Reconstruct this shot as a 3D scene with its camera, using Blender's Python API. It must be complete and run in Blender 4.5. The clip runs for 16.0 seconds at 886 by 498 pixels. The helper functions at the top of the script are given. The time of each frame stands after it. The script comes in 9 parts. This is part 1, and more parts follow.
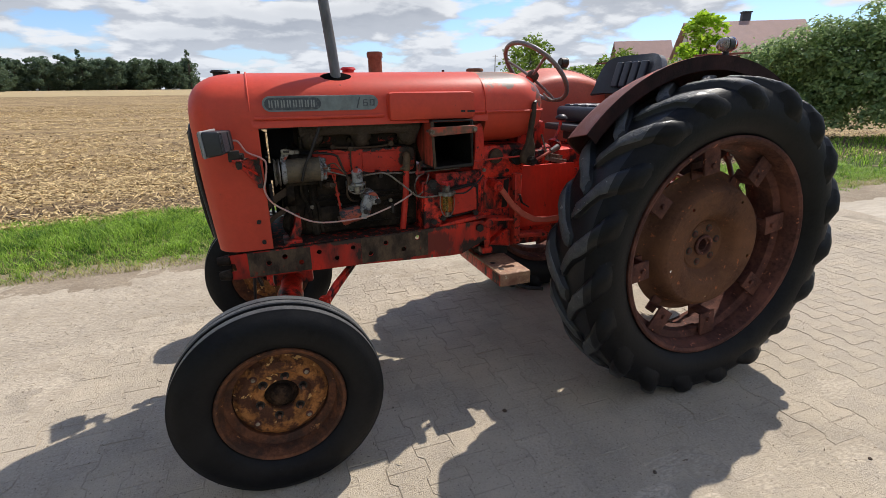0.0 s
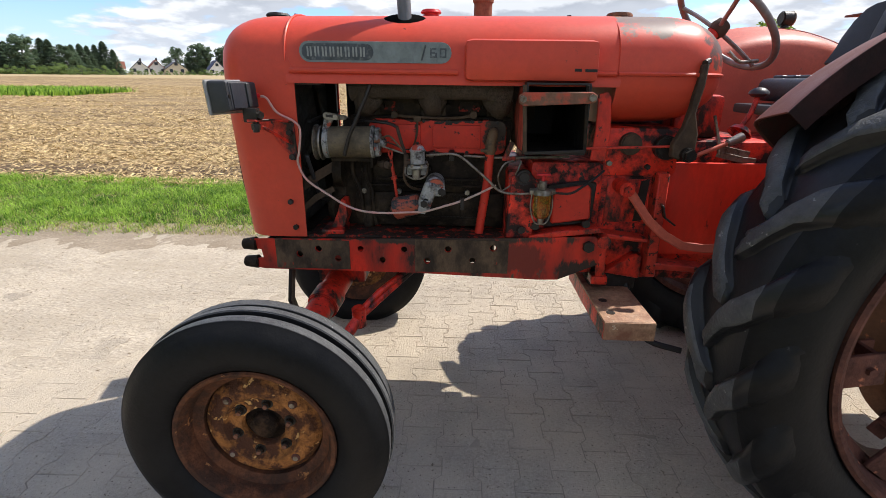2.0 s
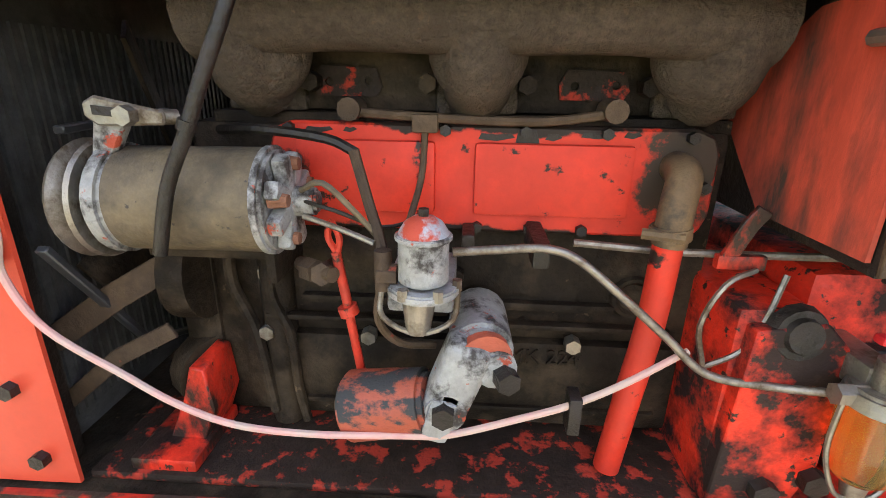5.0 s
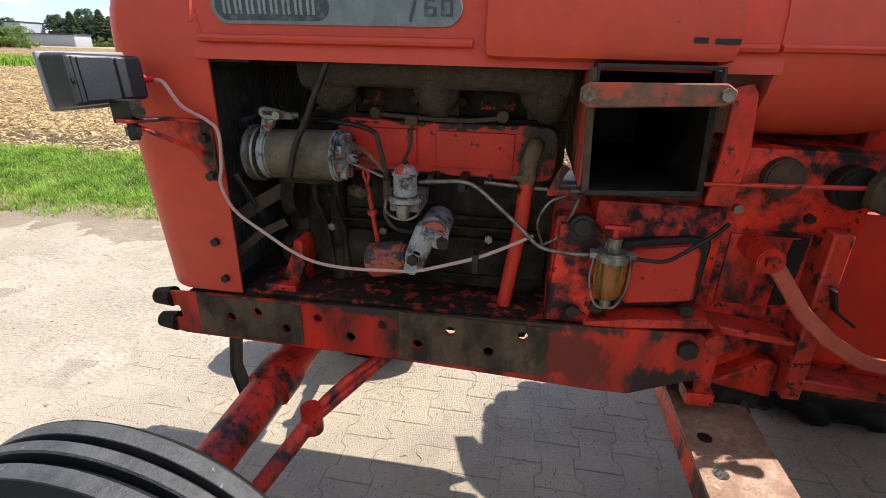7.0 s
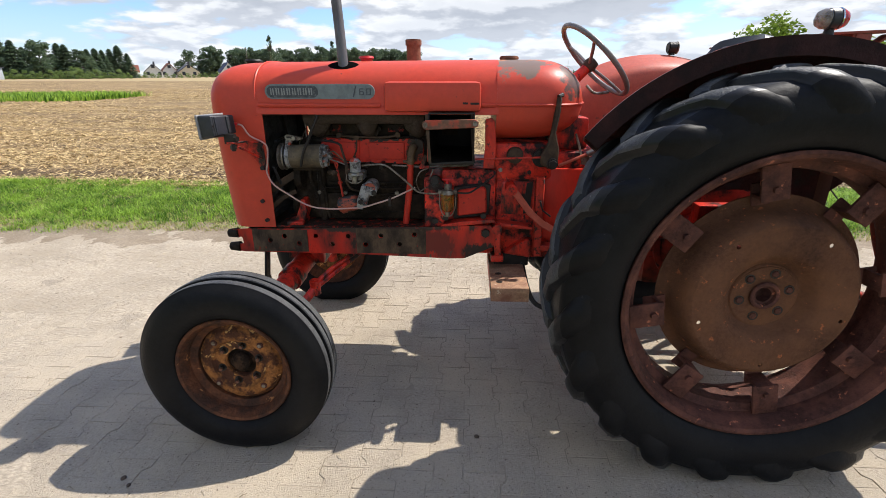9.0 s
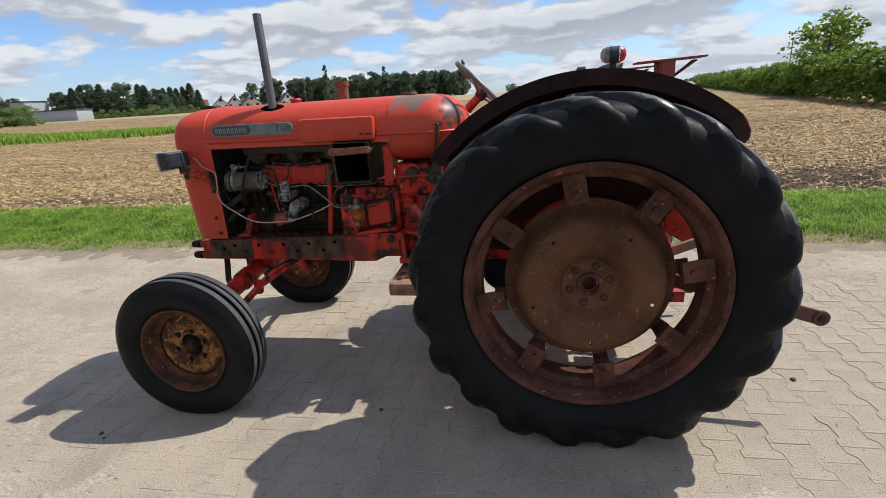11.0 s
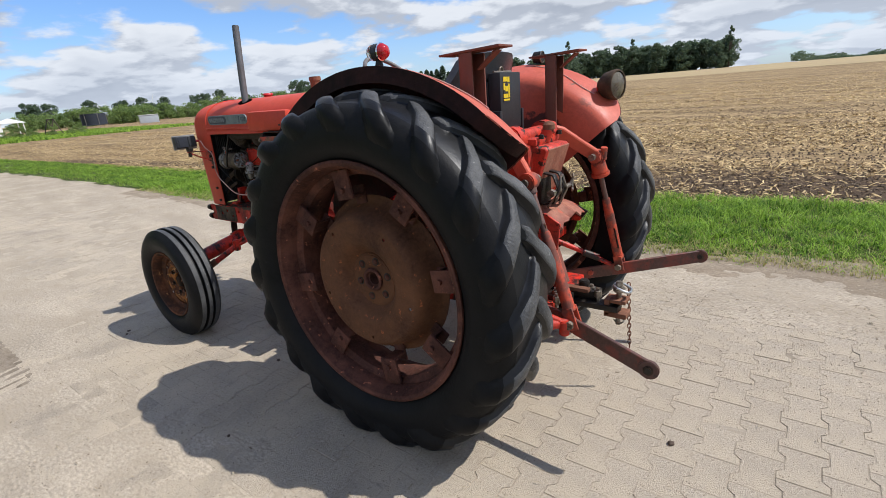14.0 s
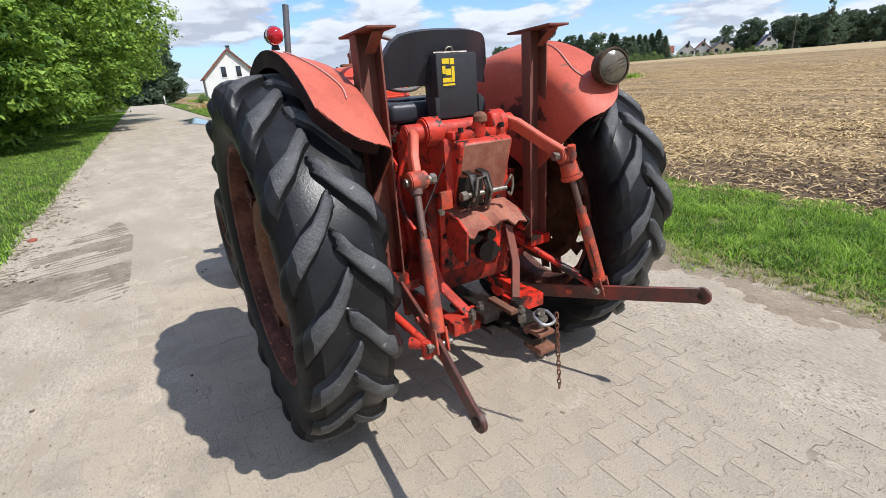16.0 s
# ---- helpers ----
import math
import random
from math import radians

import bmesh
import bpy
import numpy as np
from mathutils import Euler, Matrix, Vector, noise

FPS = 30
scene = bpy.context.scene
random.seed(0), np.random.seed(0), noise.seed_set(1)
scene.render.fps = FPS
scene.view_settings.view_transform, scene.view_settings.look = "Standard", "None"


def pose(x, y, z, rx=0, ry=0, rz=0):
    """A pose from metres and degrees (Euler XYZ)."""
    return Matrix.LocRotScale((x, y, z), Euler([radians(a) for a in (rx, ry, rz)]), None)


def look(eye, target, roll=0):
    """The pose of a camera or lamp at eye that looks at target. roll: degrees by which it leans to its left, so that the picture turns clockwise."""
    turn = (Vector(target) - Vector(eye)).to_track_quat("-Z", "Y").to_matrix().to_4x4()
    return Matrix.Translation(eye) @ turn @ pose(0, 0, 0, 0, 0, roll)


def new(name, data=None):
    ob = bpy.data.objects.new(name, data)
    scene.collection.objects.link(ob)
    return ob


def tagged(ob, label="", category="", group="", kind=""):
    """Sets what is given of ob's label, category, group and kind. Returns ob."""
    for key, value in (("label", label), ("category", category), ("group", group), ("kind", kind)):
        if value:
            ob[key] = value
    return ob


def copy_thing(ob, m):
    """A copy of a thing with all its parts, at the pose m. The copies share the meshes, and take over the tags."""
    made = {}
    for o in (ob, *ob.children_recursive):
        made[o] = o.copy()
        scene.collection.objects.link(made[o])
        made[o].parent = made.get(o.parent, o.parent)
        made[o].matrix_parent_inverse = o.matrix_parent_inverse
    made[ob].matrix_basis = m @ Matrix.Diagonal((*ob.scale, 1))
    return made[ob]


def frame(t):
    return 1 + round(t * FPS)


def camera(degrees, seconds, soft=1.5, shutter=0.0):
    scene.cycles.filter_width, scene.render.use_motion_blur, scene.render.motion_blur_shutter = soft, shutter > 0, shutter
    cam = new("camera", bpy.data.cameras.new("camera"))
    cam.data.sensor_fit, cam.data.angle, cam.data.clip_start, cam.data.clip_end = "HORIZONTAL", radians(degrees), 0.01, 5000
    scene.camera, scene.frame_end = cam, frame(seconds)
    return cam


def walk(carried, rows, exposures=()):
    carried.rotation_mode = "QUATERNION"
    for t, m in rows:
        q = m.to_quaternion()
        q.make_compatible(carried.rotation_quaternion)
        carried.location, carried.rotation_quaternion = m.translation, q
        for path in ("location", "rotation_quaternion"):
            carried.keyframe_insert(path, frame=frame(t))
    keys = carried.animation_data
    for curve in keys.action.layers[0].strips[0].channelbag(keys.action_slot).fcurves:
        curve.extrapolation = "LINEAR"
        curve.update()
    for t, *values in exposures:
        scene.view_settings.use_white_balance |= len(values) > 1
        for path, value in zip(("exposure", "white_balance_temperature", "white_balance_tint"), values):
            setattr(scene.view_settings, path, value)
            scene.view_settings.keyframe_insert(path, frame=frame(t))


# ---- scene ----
cam = camera(85.6, 16.0, soft=0.45)
PATH = [
    (0, (-1.872, -2.309, 1.417), (-1.217, -0.529, 0.783), -0.6),
    (0.5, (-1.684, -2.277, 1.405), (-1.208, -0.439, 0.775), -0.1),
    (1, (-1.515, -2.227, 1.396), (-1.249, -0.353, 0.75), 0.1),
    (1.5, (-1.406, -2.089, 1.342), (-1.337, -0.203, 0.678), 0.3),
    (2, (-1.379, -1.796, 1.295), (-1.433, 0.089, 0.628), 0.8),
    (2.5, (-1.352, -1.496, 1.251), (-1.519, 0.373, 0.559), 1.0),
    (3, (-1.331, -1.207, 1.298), (-1.624, 0.638, 0.585), 1.3),
    (3.5, (-1.412, -0.95, 1.321), (-1.708, 0.896, 0.609), 1.4),
    (3.7, (-1.449, -0.859, 1.309), (-1.711, 0.989, 0.59), 1.7),
    (5.8, (-1.47, -0.653, 1.192), (-1.548, 1.241, 0.553), 0.6),
    (6, (-1.459, -0.68, 1.207), (-1.572, 1.205, 0.547), 0.4),
    (6.5, (-1.386, -0.871, 1.258), (-1.642, 0.979, 0.543), 0.4),
    (7, (-1.283, -1.148, 1.296), (-1.587, 0.681, 0.546), 1.5),
    (7.5, (-1.231, -1.44, 1.361), (-1.496, 0.369, 0.549), 1.0),
    (8, (-1.159, -1.754, 1.384), (-1.347, 0.083, 0.618), 1.0),
    (8.5, (-1.006, -2.013, 1.421), (-1.188, -0.157, 0.698), -0.1),
    (8.7, (-1.045, -2.132, 1.417), (-1.138, -0.261, 0.715), 0.1),
    (10.8, (-0.368, -2.654, 1.476), (-0.66, -0.77, 0.875), -3.2),
    (11, (-0.275, -2.617, 1.47), (-0.597, -0.737, 0.869), -3.3),
    (11.5, (-0.016, -2.546, 1.476), (-0.461, -0.692, 0.873), -4.0),
    (12, (0.34, -2.52, 1.48), (-0.238, -0.704, 0.873), -4.2),
    (12.5, (0.625, -2.417, 1.443), (-0.073, -0.639, 0.851), -4.4),
    (13, (0.898, -2.311, 1.465), (0.036, -0.603, 0.882), -4.9),
    (13.5, (1.169, -2.221, 1.458), (0.149, -0.605, 0.87), -4.8),
    (14, (1.366, -2.038, 1.429), (0.213, -0.525, 0.809), -4.6),
    (14.5, (1.549, -1.793, 1.44), (0.25, -0.419, 0.791), -4.8),
    (15, (1.771, -1.568, 1.435), (0.328, -0.353, 0.772), -4.7),
    (15.5, (1.922, -1.36, 1.421), (0.383, -0.278, 0.742), -4.3),
    (16, (1.996, -1.1, 1.414), (0.367, -0.162, 0.732), -4.1),
]
EXPOSURES = [(0, 0.2, 6500, 10), (1.0, 0.32, 6500, 10), (2.0, 0.55, 6500, 10), (3.0, 0.6, 6500, 10), (3.7, 0.68, 6500, 10), (5.5, 3.0, 7250, 10), (6.0, 2.92, 7250, 10), (6.5, 1.1, 6600, 10), (7.0, 0.82, 6500, 10), (7.5, 0.75, 6500, 10), (8.0, 0.64, 6500, 10), (8.6, 0.55, 6500, 10), (11, 0.08, 6380, 10), (13, 0.08, 6320, 10), (16, 0.3, 6080, 10)]
walk(cam, [(t, look(eye, target, roll)) for t, eye, target, roll in PATH], EXPOSURES)

# ---- sky and sun ----
SUN_TO = Vector((0.65, 0.36, 1.0)).normalized()
SUN_EL = math.asin(SUN_TO.z)
SUN_AZ = math.atan2(SUN_TO.x, SUN_TO.y)


def make_world():
    w = bpy.data.worlds.new("sky")
    scene.world = w
    w.use_nodes = True
    nt = w.node_tree
    nt.nodes.clear()
    N, L = nt.nodes.new, nt.links.new
    out, bg = N("ShaderNodeOutputWorld"), N("ShaderNodeBackground")
    sky = N("ShaderNodeTexSky")
    sky.sky_type = "NISHITA"
    sky.sun_disc = False
    sky.sun_elevation, sky.sun_rotation = SUN_EL, SUN_AZ
    sky.air_density, sky.dust_density, sky.ozone_density = 1.0, 0.6, 1.5
    tc, sep = N("ShaderNodeTexCoord"), N("ShaderNodeSeparateXYZ")
    L(tc.outputs["Generated"], sep.inputs[0])
    up = N("ShaderNodeMath"); up.operation = "MAXIMUM"; up.inputs[1].default_value = 0.0
    L(sep.outputs[2], up.inputs[0])
    dz = N("ShaderNodeMath"); dz.operation = "ADD"; dz.inputs[1].default_value = 0.24
    L(up.outputs[0], dz.inputs[0])
    div = []
    for i in (0, 1):
        d = N("ShaderNodeMath"); d.operation = "DIVIDE"
        L(sep.outputs[i], d.inputs[0]); L(dz.outputs[0], d.inputs[1]); div.append(d)
    com = N("ShaderNodeCombineXYZ")
    L(div[0].outputs[0], com.inputs[0]); L(div[1].outputs[0], com.inputs[1])
    com.inputs[2].default_value = 3.7
    higher = N("ShaderNodeVectorMath"); higher.operation = "MULTIPLY"; higher.inputs[1].default_value = (0.955, 0.955, 1)
    L(com.outputs[0], higher.inputs[0])
    def fbm(scale, detail, rough, dist, src=com):
        n = N("ShaderNodeTexNoise")
        n.inputs["Scale"].default_value, n.inputs["Detail"].default_value = scale, detail
        n.inputs["Roughness"].default_value, n.inputs["Distortion"].default_value = rough, dist
        L(src.outputs[0], n.inputs["Vector"])
        return n
    def ramp(src, a, b, ca=(0, 0, 0, 1), cb=(1, 1, 1, 1)):
        r = N("ShaderNodeValToRGB")
        r.color_ramp.interpolation = "EASE"
        r.color_ramp.elements[0].position, r.color_ramp.elements[1].position = a, b
        r.color_ramp.elements[0].color, r.color_ramp.elements[1].color = ca, cb
        L(src, r.inputs[0])
        return r
    big = fbm(1.75, 7, 0.5, 0.0)
    thin = N("ShaderNodeMath"); thin.operation = "MULTIPLY_ADD"; thin.inputs[1].default_value = -0.09
    L(up.outputs[0], thin.inputs[0]); L(big.outputs["Fac"], thin.inputs[2])
    cover = ramp(thin.outputs[0], 0.402, 0.475)
    # tops of the clouds catch the sun, bases are grey: compare with the cover a little higher up
    above = fbm(1.75, 7, 0.5, 0.0, higher)
    edge_ = N("ShaderNodeMath"); edge_.operation = "SUBTRACT"
    L(big.outputs["Fac"], edge_.inputs[0]); L(above.outputs["Fac"], edge_.inputs[1])
    tone = fbm(3.4, 8, 0.6, 0.0)
    blend = N("ShaderNodeMath"); blend.operation = "MULTIPLY_ADD"; blend.inputs[1].default_value = 0.25
    L(tone.outputs["Fac"], blend.inputs[0]); L(edge_.outputs[0], blend.inputs[2])
    body = ramp(blend.outputs[0], 0.075, 0.185, (4.75, 5.05, 5.6, 1), (7.9, 8.05, 8.25, 1))
    core = ramp(big.outputs["Fac"], 0.50, 0.66, (1, 1, 1, 1), (0.82, 0.835, 0.86, 1))
    mul = N("ShaderNodeMix"); mul.data_type = "RGBA"; mul.blend_type = "MULTIPLY"; mul.inputs[0].default_value = 1
    L(body.outputs[0], mul.inputs[6]); L(core.outputs[0], mul.inputs[7])
    glow = ramp(up.outputs[0], 0.0, 0.7, (1.02, 1.03, 1.05, 1), (0.85, 0.85, 0.85, 1))
    lit = N("ShaderNodeMix"); lit.data_type = "RGBA"; lit.blend_type = "MULTIPLY"; lit.inputs[0].default_value = 1
    L(mul.outputs[2], lit.inputs[6]); L(glow.outputs[0], lit.inputs[7])
    mix = N("ShaderNodeMix"); mix.data_type = "RGBA"
    clear = N("ShaderNodeMix"); clear.data_type = "RGBA"; clear.blend_type = "MULTIPLY"; clear.inputs[0].default_value = 1
    L(sky.outputs[0], clear.inputs[6]); clear.inputs[7].default_value = (0.98, 1.22, 1.62, 1)
    L(cover.outputs[0], mix.inputs[0]); L(clear.outputs[2], mix.inputs[6]); L(lit.outputs[2], mix.inputs[7])
    # pale haze low over the horizon
    low = ramp(up.outputs[0], 0.0, 0.16, (0.75, 0.75, 0.75, 1), (0, 0, 0, 1))
    haze = N("ShaderNodeMix"); haze.data_type = "RGBA"
    haze.inputs[7].default_value = (6.1, 6.9, 8.1, 1)
    half = N("ShaderNodeMath"); half.operation = "MULTIPLY"; half.inputs[1].default_value = 0.4
    L(low.outputs[0], half.inputs[0])
    L(half.outputs[0], haze.inputs[0]); L(mix.outputs[2], haze.inputs[6])
    L(haze.outputs[2], bg.inputs[0])
    bg.inputs[1].default_value = 0.094
    L(bg.outputs[0], out.inputs[0])


make_world()
sun = new("sun", bpy.data.lights.new("sun", "SUN"))
sun.data.energy, sun.data.angle, sun.data.color = 4.4, radians(0.55), (1.0, 0.945, 0.865)
sun.matrix_world = look(SUN_TO * 60, (0, 0, 0))

# ---- material tools ----
def weathered(name, base, dirt=None, amount=0.4, scale=6.0, edge=0.08, rough=0.5, rough_dirt=0.75, metal=0.0, fine=0.16,
              fine_scale=40.0, bump=0.15, bump_scale=120.0, chips=None, chip_amount=0.36, chip_scale=22.0, spec=0.4, stretch=(1, 1, 1),
              island=0.0, random_tone=0.0, detail=6, stains_and_shade=()):
    """A worn surface: base colour with fine tone changes, dirt in noise patches, chips in smaller ones, and fine relief."""
    m = bpy.data.materials.new(name)
    m.use_nodes = True
    nt = m.node_tree
    N, L = nt.nodes.new, nt.links.new
    p = nt.nodes["Principled BSDF"]
    tc, mp = N("ShaderNodeTexCoord"), N("ShaderNodeMapping")
    mp.inputs["Scale"].default_value = stretch
    L(tc.outputs["Object"], mp.inputs[0])
    def noise_at(s, d=detail, r=0.6):
        n = N("ShaderNodeTexNoise")
        n.inputs["Scale"].default_value, n.inputs["Detail"].default_value, n.inputs["Roughness"].default_value = s, d, r
        L(mp.outputs[0], n.inputs["Vector"])
        return n.outputs["Fac"]
    def step(src, a, b):
        r = N("ShaderNodeMapRange")
        r.inputs["From Min"].default_value, r.inputs["From Max"].default_value = a, b
        L(src, r.inputs["Value"])
        return r.outputs[0]
    def mixed(fac, a, b, blend="MIX"):
        x = N("ShaderNodeMix"); x.data_type = "RGBA"; x.blend_type = blend
        for sock, v in ((x.inputs[0], fac), (x.inputs[6], a), (x.inputs[7], b)):
            if isinstance(v, (int, float)):
                sock.default_value = v
            elif isinstance(v, tuple):
                sock.default_value = (*v, 1)
            else:
                L(v, sock)
        return x.outputs[2]
    f = step(noise_at(fine_scale, 9, 0.72), 0.32, 0.68)
    col = mixed(f, tuple(c * (1 - fine) for c in base), tuple(min(1, c * (1 + fine)) for c in base))
    large = step(noise_at(1.7, 3), 0.3, 0.7)
    col = mixed(large, col, mixed(1.0, col, (1 - fine * 0.8,) * 3, "MULTIPLY"))
    rough_out = None
    if random_tone:
        oi = N("ShaderNodeObjectInfo")
        g = step(oi.outputs["Random"], -0.0, 1.0)
        col = mixed(g, mixed(1.0, col, (1 - random_tone,) * 3, "MULTIPLY"), mixed(1.0, col, (1 + random_tone,) * 3, "MULTIPLY"))
    if island:
        ge = N("ShaderNodeNewGeometry")
        col = mixed(ge.outputs["Random Per Island"], mixed(1.0, col, (1 - island,) * 3, "MULTIPLY"), mixed(1.0, col, (1 + island,) * 3, "MULTIPLY"))
    if dirt is not None:
        fac = step(noise_at(scale, detail + 3, 0.66), 1 - amount - edge, 1 - amount + edge)
        col = mixed(fac, col, dirt)
        rr = N("ShaderNodeMapRange")
        rr.inputs["To Min"].default_value, rr.inputs["To Max"].default_value = rough, rough_dirt
        L(fac, rr.inputs["Value"])
        rough_out = rr.outputs[0]
    if chips is not None:
        fac2 = step(noise_at(chip_scale, 5, 0.65), 1 - chip_amount - 0.02, 1 - chip_amount + 0.02)
        col = mixed(fac2, col, chips)
    for centre, size, tint in stains_and_shade:
        at_ = N("ShaderNodeMapping"); at_.vector_type = "TEXTURE"
        at_.inputs["Location"].default_value, at_.inputs["Scale"].default_value = centre, size
        L(tc.outputs["Object"], at_.inputs[0])
        ln = N("ShaderNodeVectorMath"); ln.operation = "LENGTH"
        L(at_.outputs[0], ln.inputs[0])
        ragged = N("ShaderNodeMath"); ragged.operation = "MULTIPLY_ADD"; ragged.inputs[1].default_value = 2.6
        L(noise_at(16, 8, 0.68), ragged.inputs[0]); L(ln.outputs["Value"], ragged.inputs[2])
        col = mixed(step(ragged.outputs[0], 2.16, 1.96), col, tint)
    L(col, p.inputs["Base Color"])
    p.inputs["Roughness"].default_value = rough
    if rough_out is not None:
        L(rough_out, p.inputs["Roughness"])
    p.inputs["Metallic"].default_value = metal
    p.inputs["Specular IOR Level"].default_value = spec
    if bump:
        b = N("ShaderNodeBump")
        b.inputs["Strength"].default_value, b.inputs["Distance"].default_value = bump, 0.01
        L(noise_at(bump_scale, 5), b.inputs["Height"])
        L(b.outputs[0], p.inputs["Normal"])
    return m


def leafy(name, dark, light, through_light=0.35, rough=0.55, patch=0.0, patch_scale=1.0):
    """Leaves or blades: tone by piece and by patch, some light passing through."""
    m = bpy.data.materials.new(name)
    m.use_nodes = True
    nt = m.node_tree
    N, L = nt.nodes.new, nt.links.new
    p, out = nt.nodes["Principled BSDF"], nt.nodes["Material Output"]
    ge = N("ShaderNodeNewGeometry")
    mx = N("ShaderNodeMix"); mx.data_type = "RGBA"
    mx.inputs[6].default_value, mx.inputs[7].default_value = (*dark, 1), (*light, 1)
    tone = ge.outputs["Random Per Island"]
    if patch:
        n = N("ShaderNodeTexNoise")
        n.inputs["Scale"].default_value, n.inputs["Detail"].default_value = patch_scale, 4
        tc = N("ShaderNodeTexCoord")
        L(tc.outputs["Object"], n.inputs["Vector"])
        sh = N("ShaderNodeMath"); sh.operation = "MULTIPLY_ADD"
        sh.inputs[1].default_value, sh.inputs[2].default_value = patch * 2.0, -patch
        L(n.outputs["Fac"], sh.inputs[0])
        ad = N("ShaderNodeMath"); ad.operation = "ADD"; ad.use_clamp = True
        L(sh.outputs[0], ad.inputs[0]); L(tone, ad.inputs[1])
        tone = ad.outputs[0]
    L(tone, mx.inputs[0])
    L(mx.outputs[2], p.inputs["Base Color"])
    p.inputs["Roughness"].default_value = rough
    p.inputs["Specular IOR Level"].default_value = 0.3
    tr = N("ShaderNodeBsdfTranslucent")
    L(mx.outputs[2], tr.inputs[0])
    ms = N("ShaderNodeMixShader")
    ms.inputs[0].default_value = through_light
    L(p.outputs[0], ms.inputs[1]); L(tr.outputs[0], ms.inputs[2])
    L(ms.outputs[0], out.inputs[0])
    return m


def glassy(name, colour, rough=0.05, ior=1.45):
    m = bpy.data.materials.new(name)
    m.use_nodes = True
    p = m.node_tree.nodes["Principled BSDF"]
    p.inputs["Base Color"].default_value = (*colour, 1)
    p.inputs["Roughness"].default_value = rough
    p.inputs["IOR"].default_value = ior
    p.inputs["Transmission Weight"].default_value = 0.9
    return m


def plain(name, colour, rough=0.5, metal=0.0):
    return weathered(name, colour, rough=rough, metal=metal, fine=0.1, bump=0.05)


# ---- mesh tools ----
def jointed(*bms):
    """Joins bmeshes into the first one."""
    first = bms[0]
    for b in bms[1:]:
        tmp = bpy.data.meshes.new("tmp")
        b.to_mesh(tmp)
        first.from_mesh(tmp)
        b.free()
        bpy.data.meshes.remove(tmp)
    return first


def block(size, m=None, bevel=0.004, seg=2):
    """A bevelled block of that size, centred on m."""
    bm = bmesh.new()
    bmesh.ops.create_cube(bm, size=1, matrix=Matrix.Diagonal((*size, 1)))
    if bevel:
        bmesh.ops.bevel(bm, geom=bm.edges[:], offset=min(bevel, 0.45 * min(size)), segments=seg, affect="EDGES", profile=0.6)
    if m is not None:
        bm.transform(m)
    return bm


def box(x0, x1, y0, y1, z0, z1, bevel=0.004):
    return block((abs(x1 - x0), abs(y1 - y0), abs(z1 - z0)), Matrix.Translation(((x0 + x1) / 2, (y0 + y1) / 2, (z0 + z1) / 2)), bevel)


def rod(p0, p1, r0, r1=None, n=14, bevel=0.0):
    """A round bar from p0 to p1."""
    p0, p1 = Vector(p0), Vector(p1)
    d = p1 - p0
    bm = bmesh.new()
    bmesh.ops.create_cone(bm, cap_ends=True, segments=n, radius1=r0, radius2=r0 if r1 is None else r1, depth=d.length)
    if bevel:
        rim = [e for e in bm.edges if all(len(f.verts) > 0 for f in e.link_faces) and any(len(f.verts) == n for f in e.link_faces)]
        bmesh.ops.bevel(bm, geom=rim, offset=bevel, segments=2, affect="EDGES")
    bm.transform(Matrix.Translation((p0 + p1) / 2) @ d.to_track_quat("Z", "Y").to_matrix().to_4x4())
    return bm


def lathe(profile, m=None, n=48, closed=False):
    """Turns (radius, height) pairs round the z axis, then places them by m."""
    bm = bmesh.new()
    rings = []
    for r, h in profile:
        if r < 1e-5:
            rings.append([bm.verts.new((0, 0, h))])
        else:
            rings.append([bm.verts.new((r * math.cos(2 * math.pi * i / n), r * math.sin(2 * math.pi * i / n), h)) for i in range(n)])
    pairs = list(zip(rings, rings[1:]))
    if closed:
        pairs.append((rings[-1], rings[0]))
    for a, b in pairs:
        for i in range(n):
            j = (i + 1) % n
            if len(a) == 1 and len(b) == 1:
                continue
            if len(a) == 1:
                bm.faces.new((a[0], b[i], b[j]))
            elif len(b) == 1:
                bm.faces.new((a[i], b[0], a[j]))
            else:
                bm.faces.new((a[i], b[i], b[j], a[j]))
    bmesh.ops.recalc_face_normals(bm, faces=bm.faces[:])
    if m is not None:
        bm.transform(m)
    return bm


def smooth_line(pts, n=6):
    """A Catmull-Rom line through pts."""
    pts = [Vector(p) for p in pts]
    ext = [pts[0] * 2 - pts[1]] + pts + [pts[-1] * 2 - pts[-2]]
    out = []
    for i in range(1, len(ext) - 2):
        a, b, c, d = ext[i - 1:i + 3]
        for k in range(n):
            t = k / n
            out.append(0.5 * (2 * b + (c - a) * t + (2 * a - 5 * b + 4 * c - d) * t * t + (3 * b - a - 3 * c + d) * t ** 3))
    out.append(pts[-1])
    return out


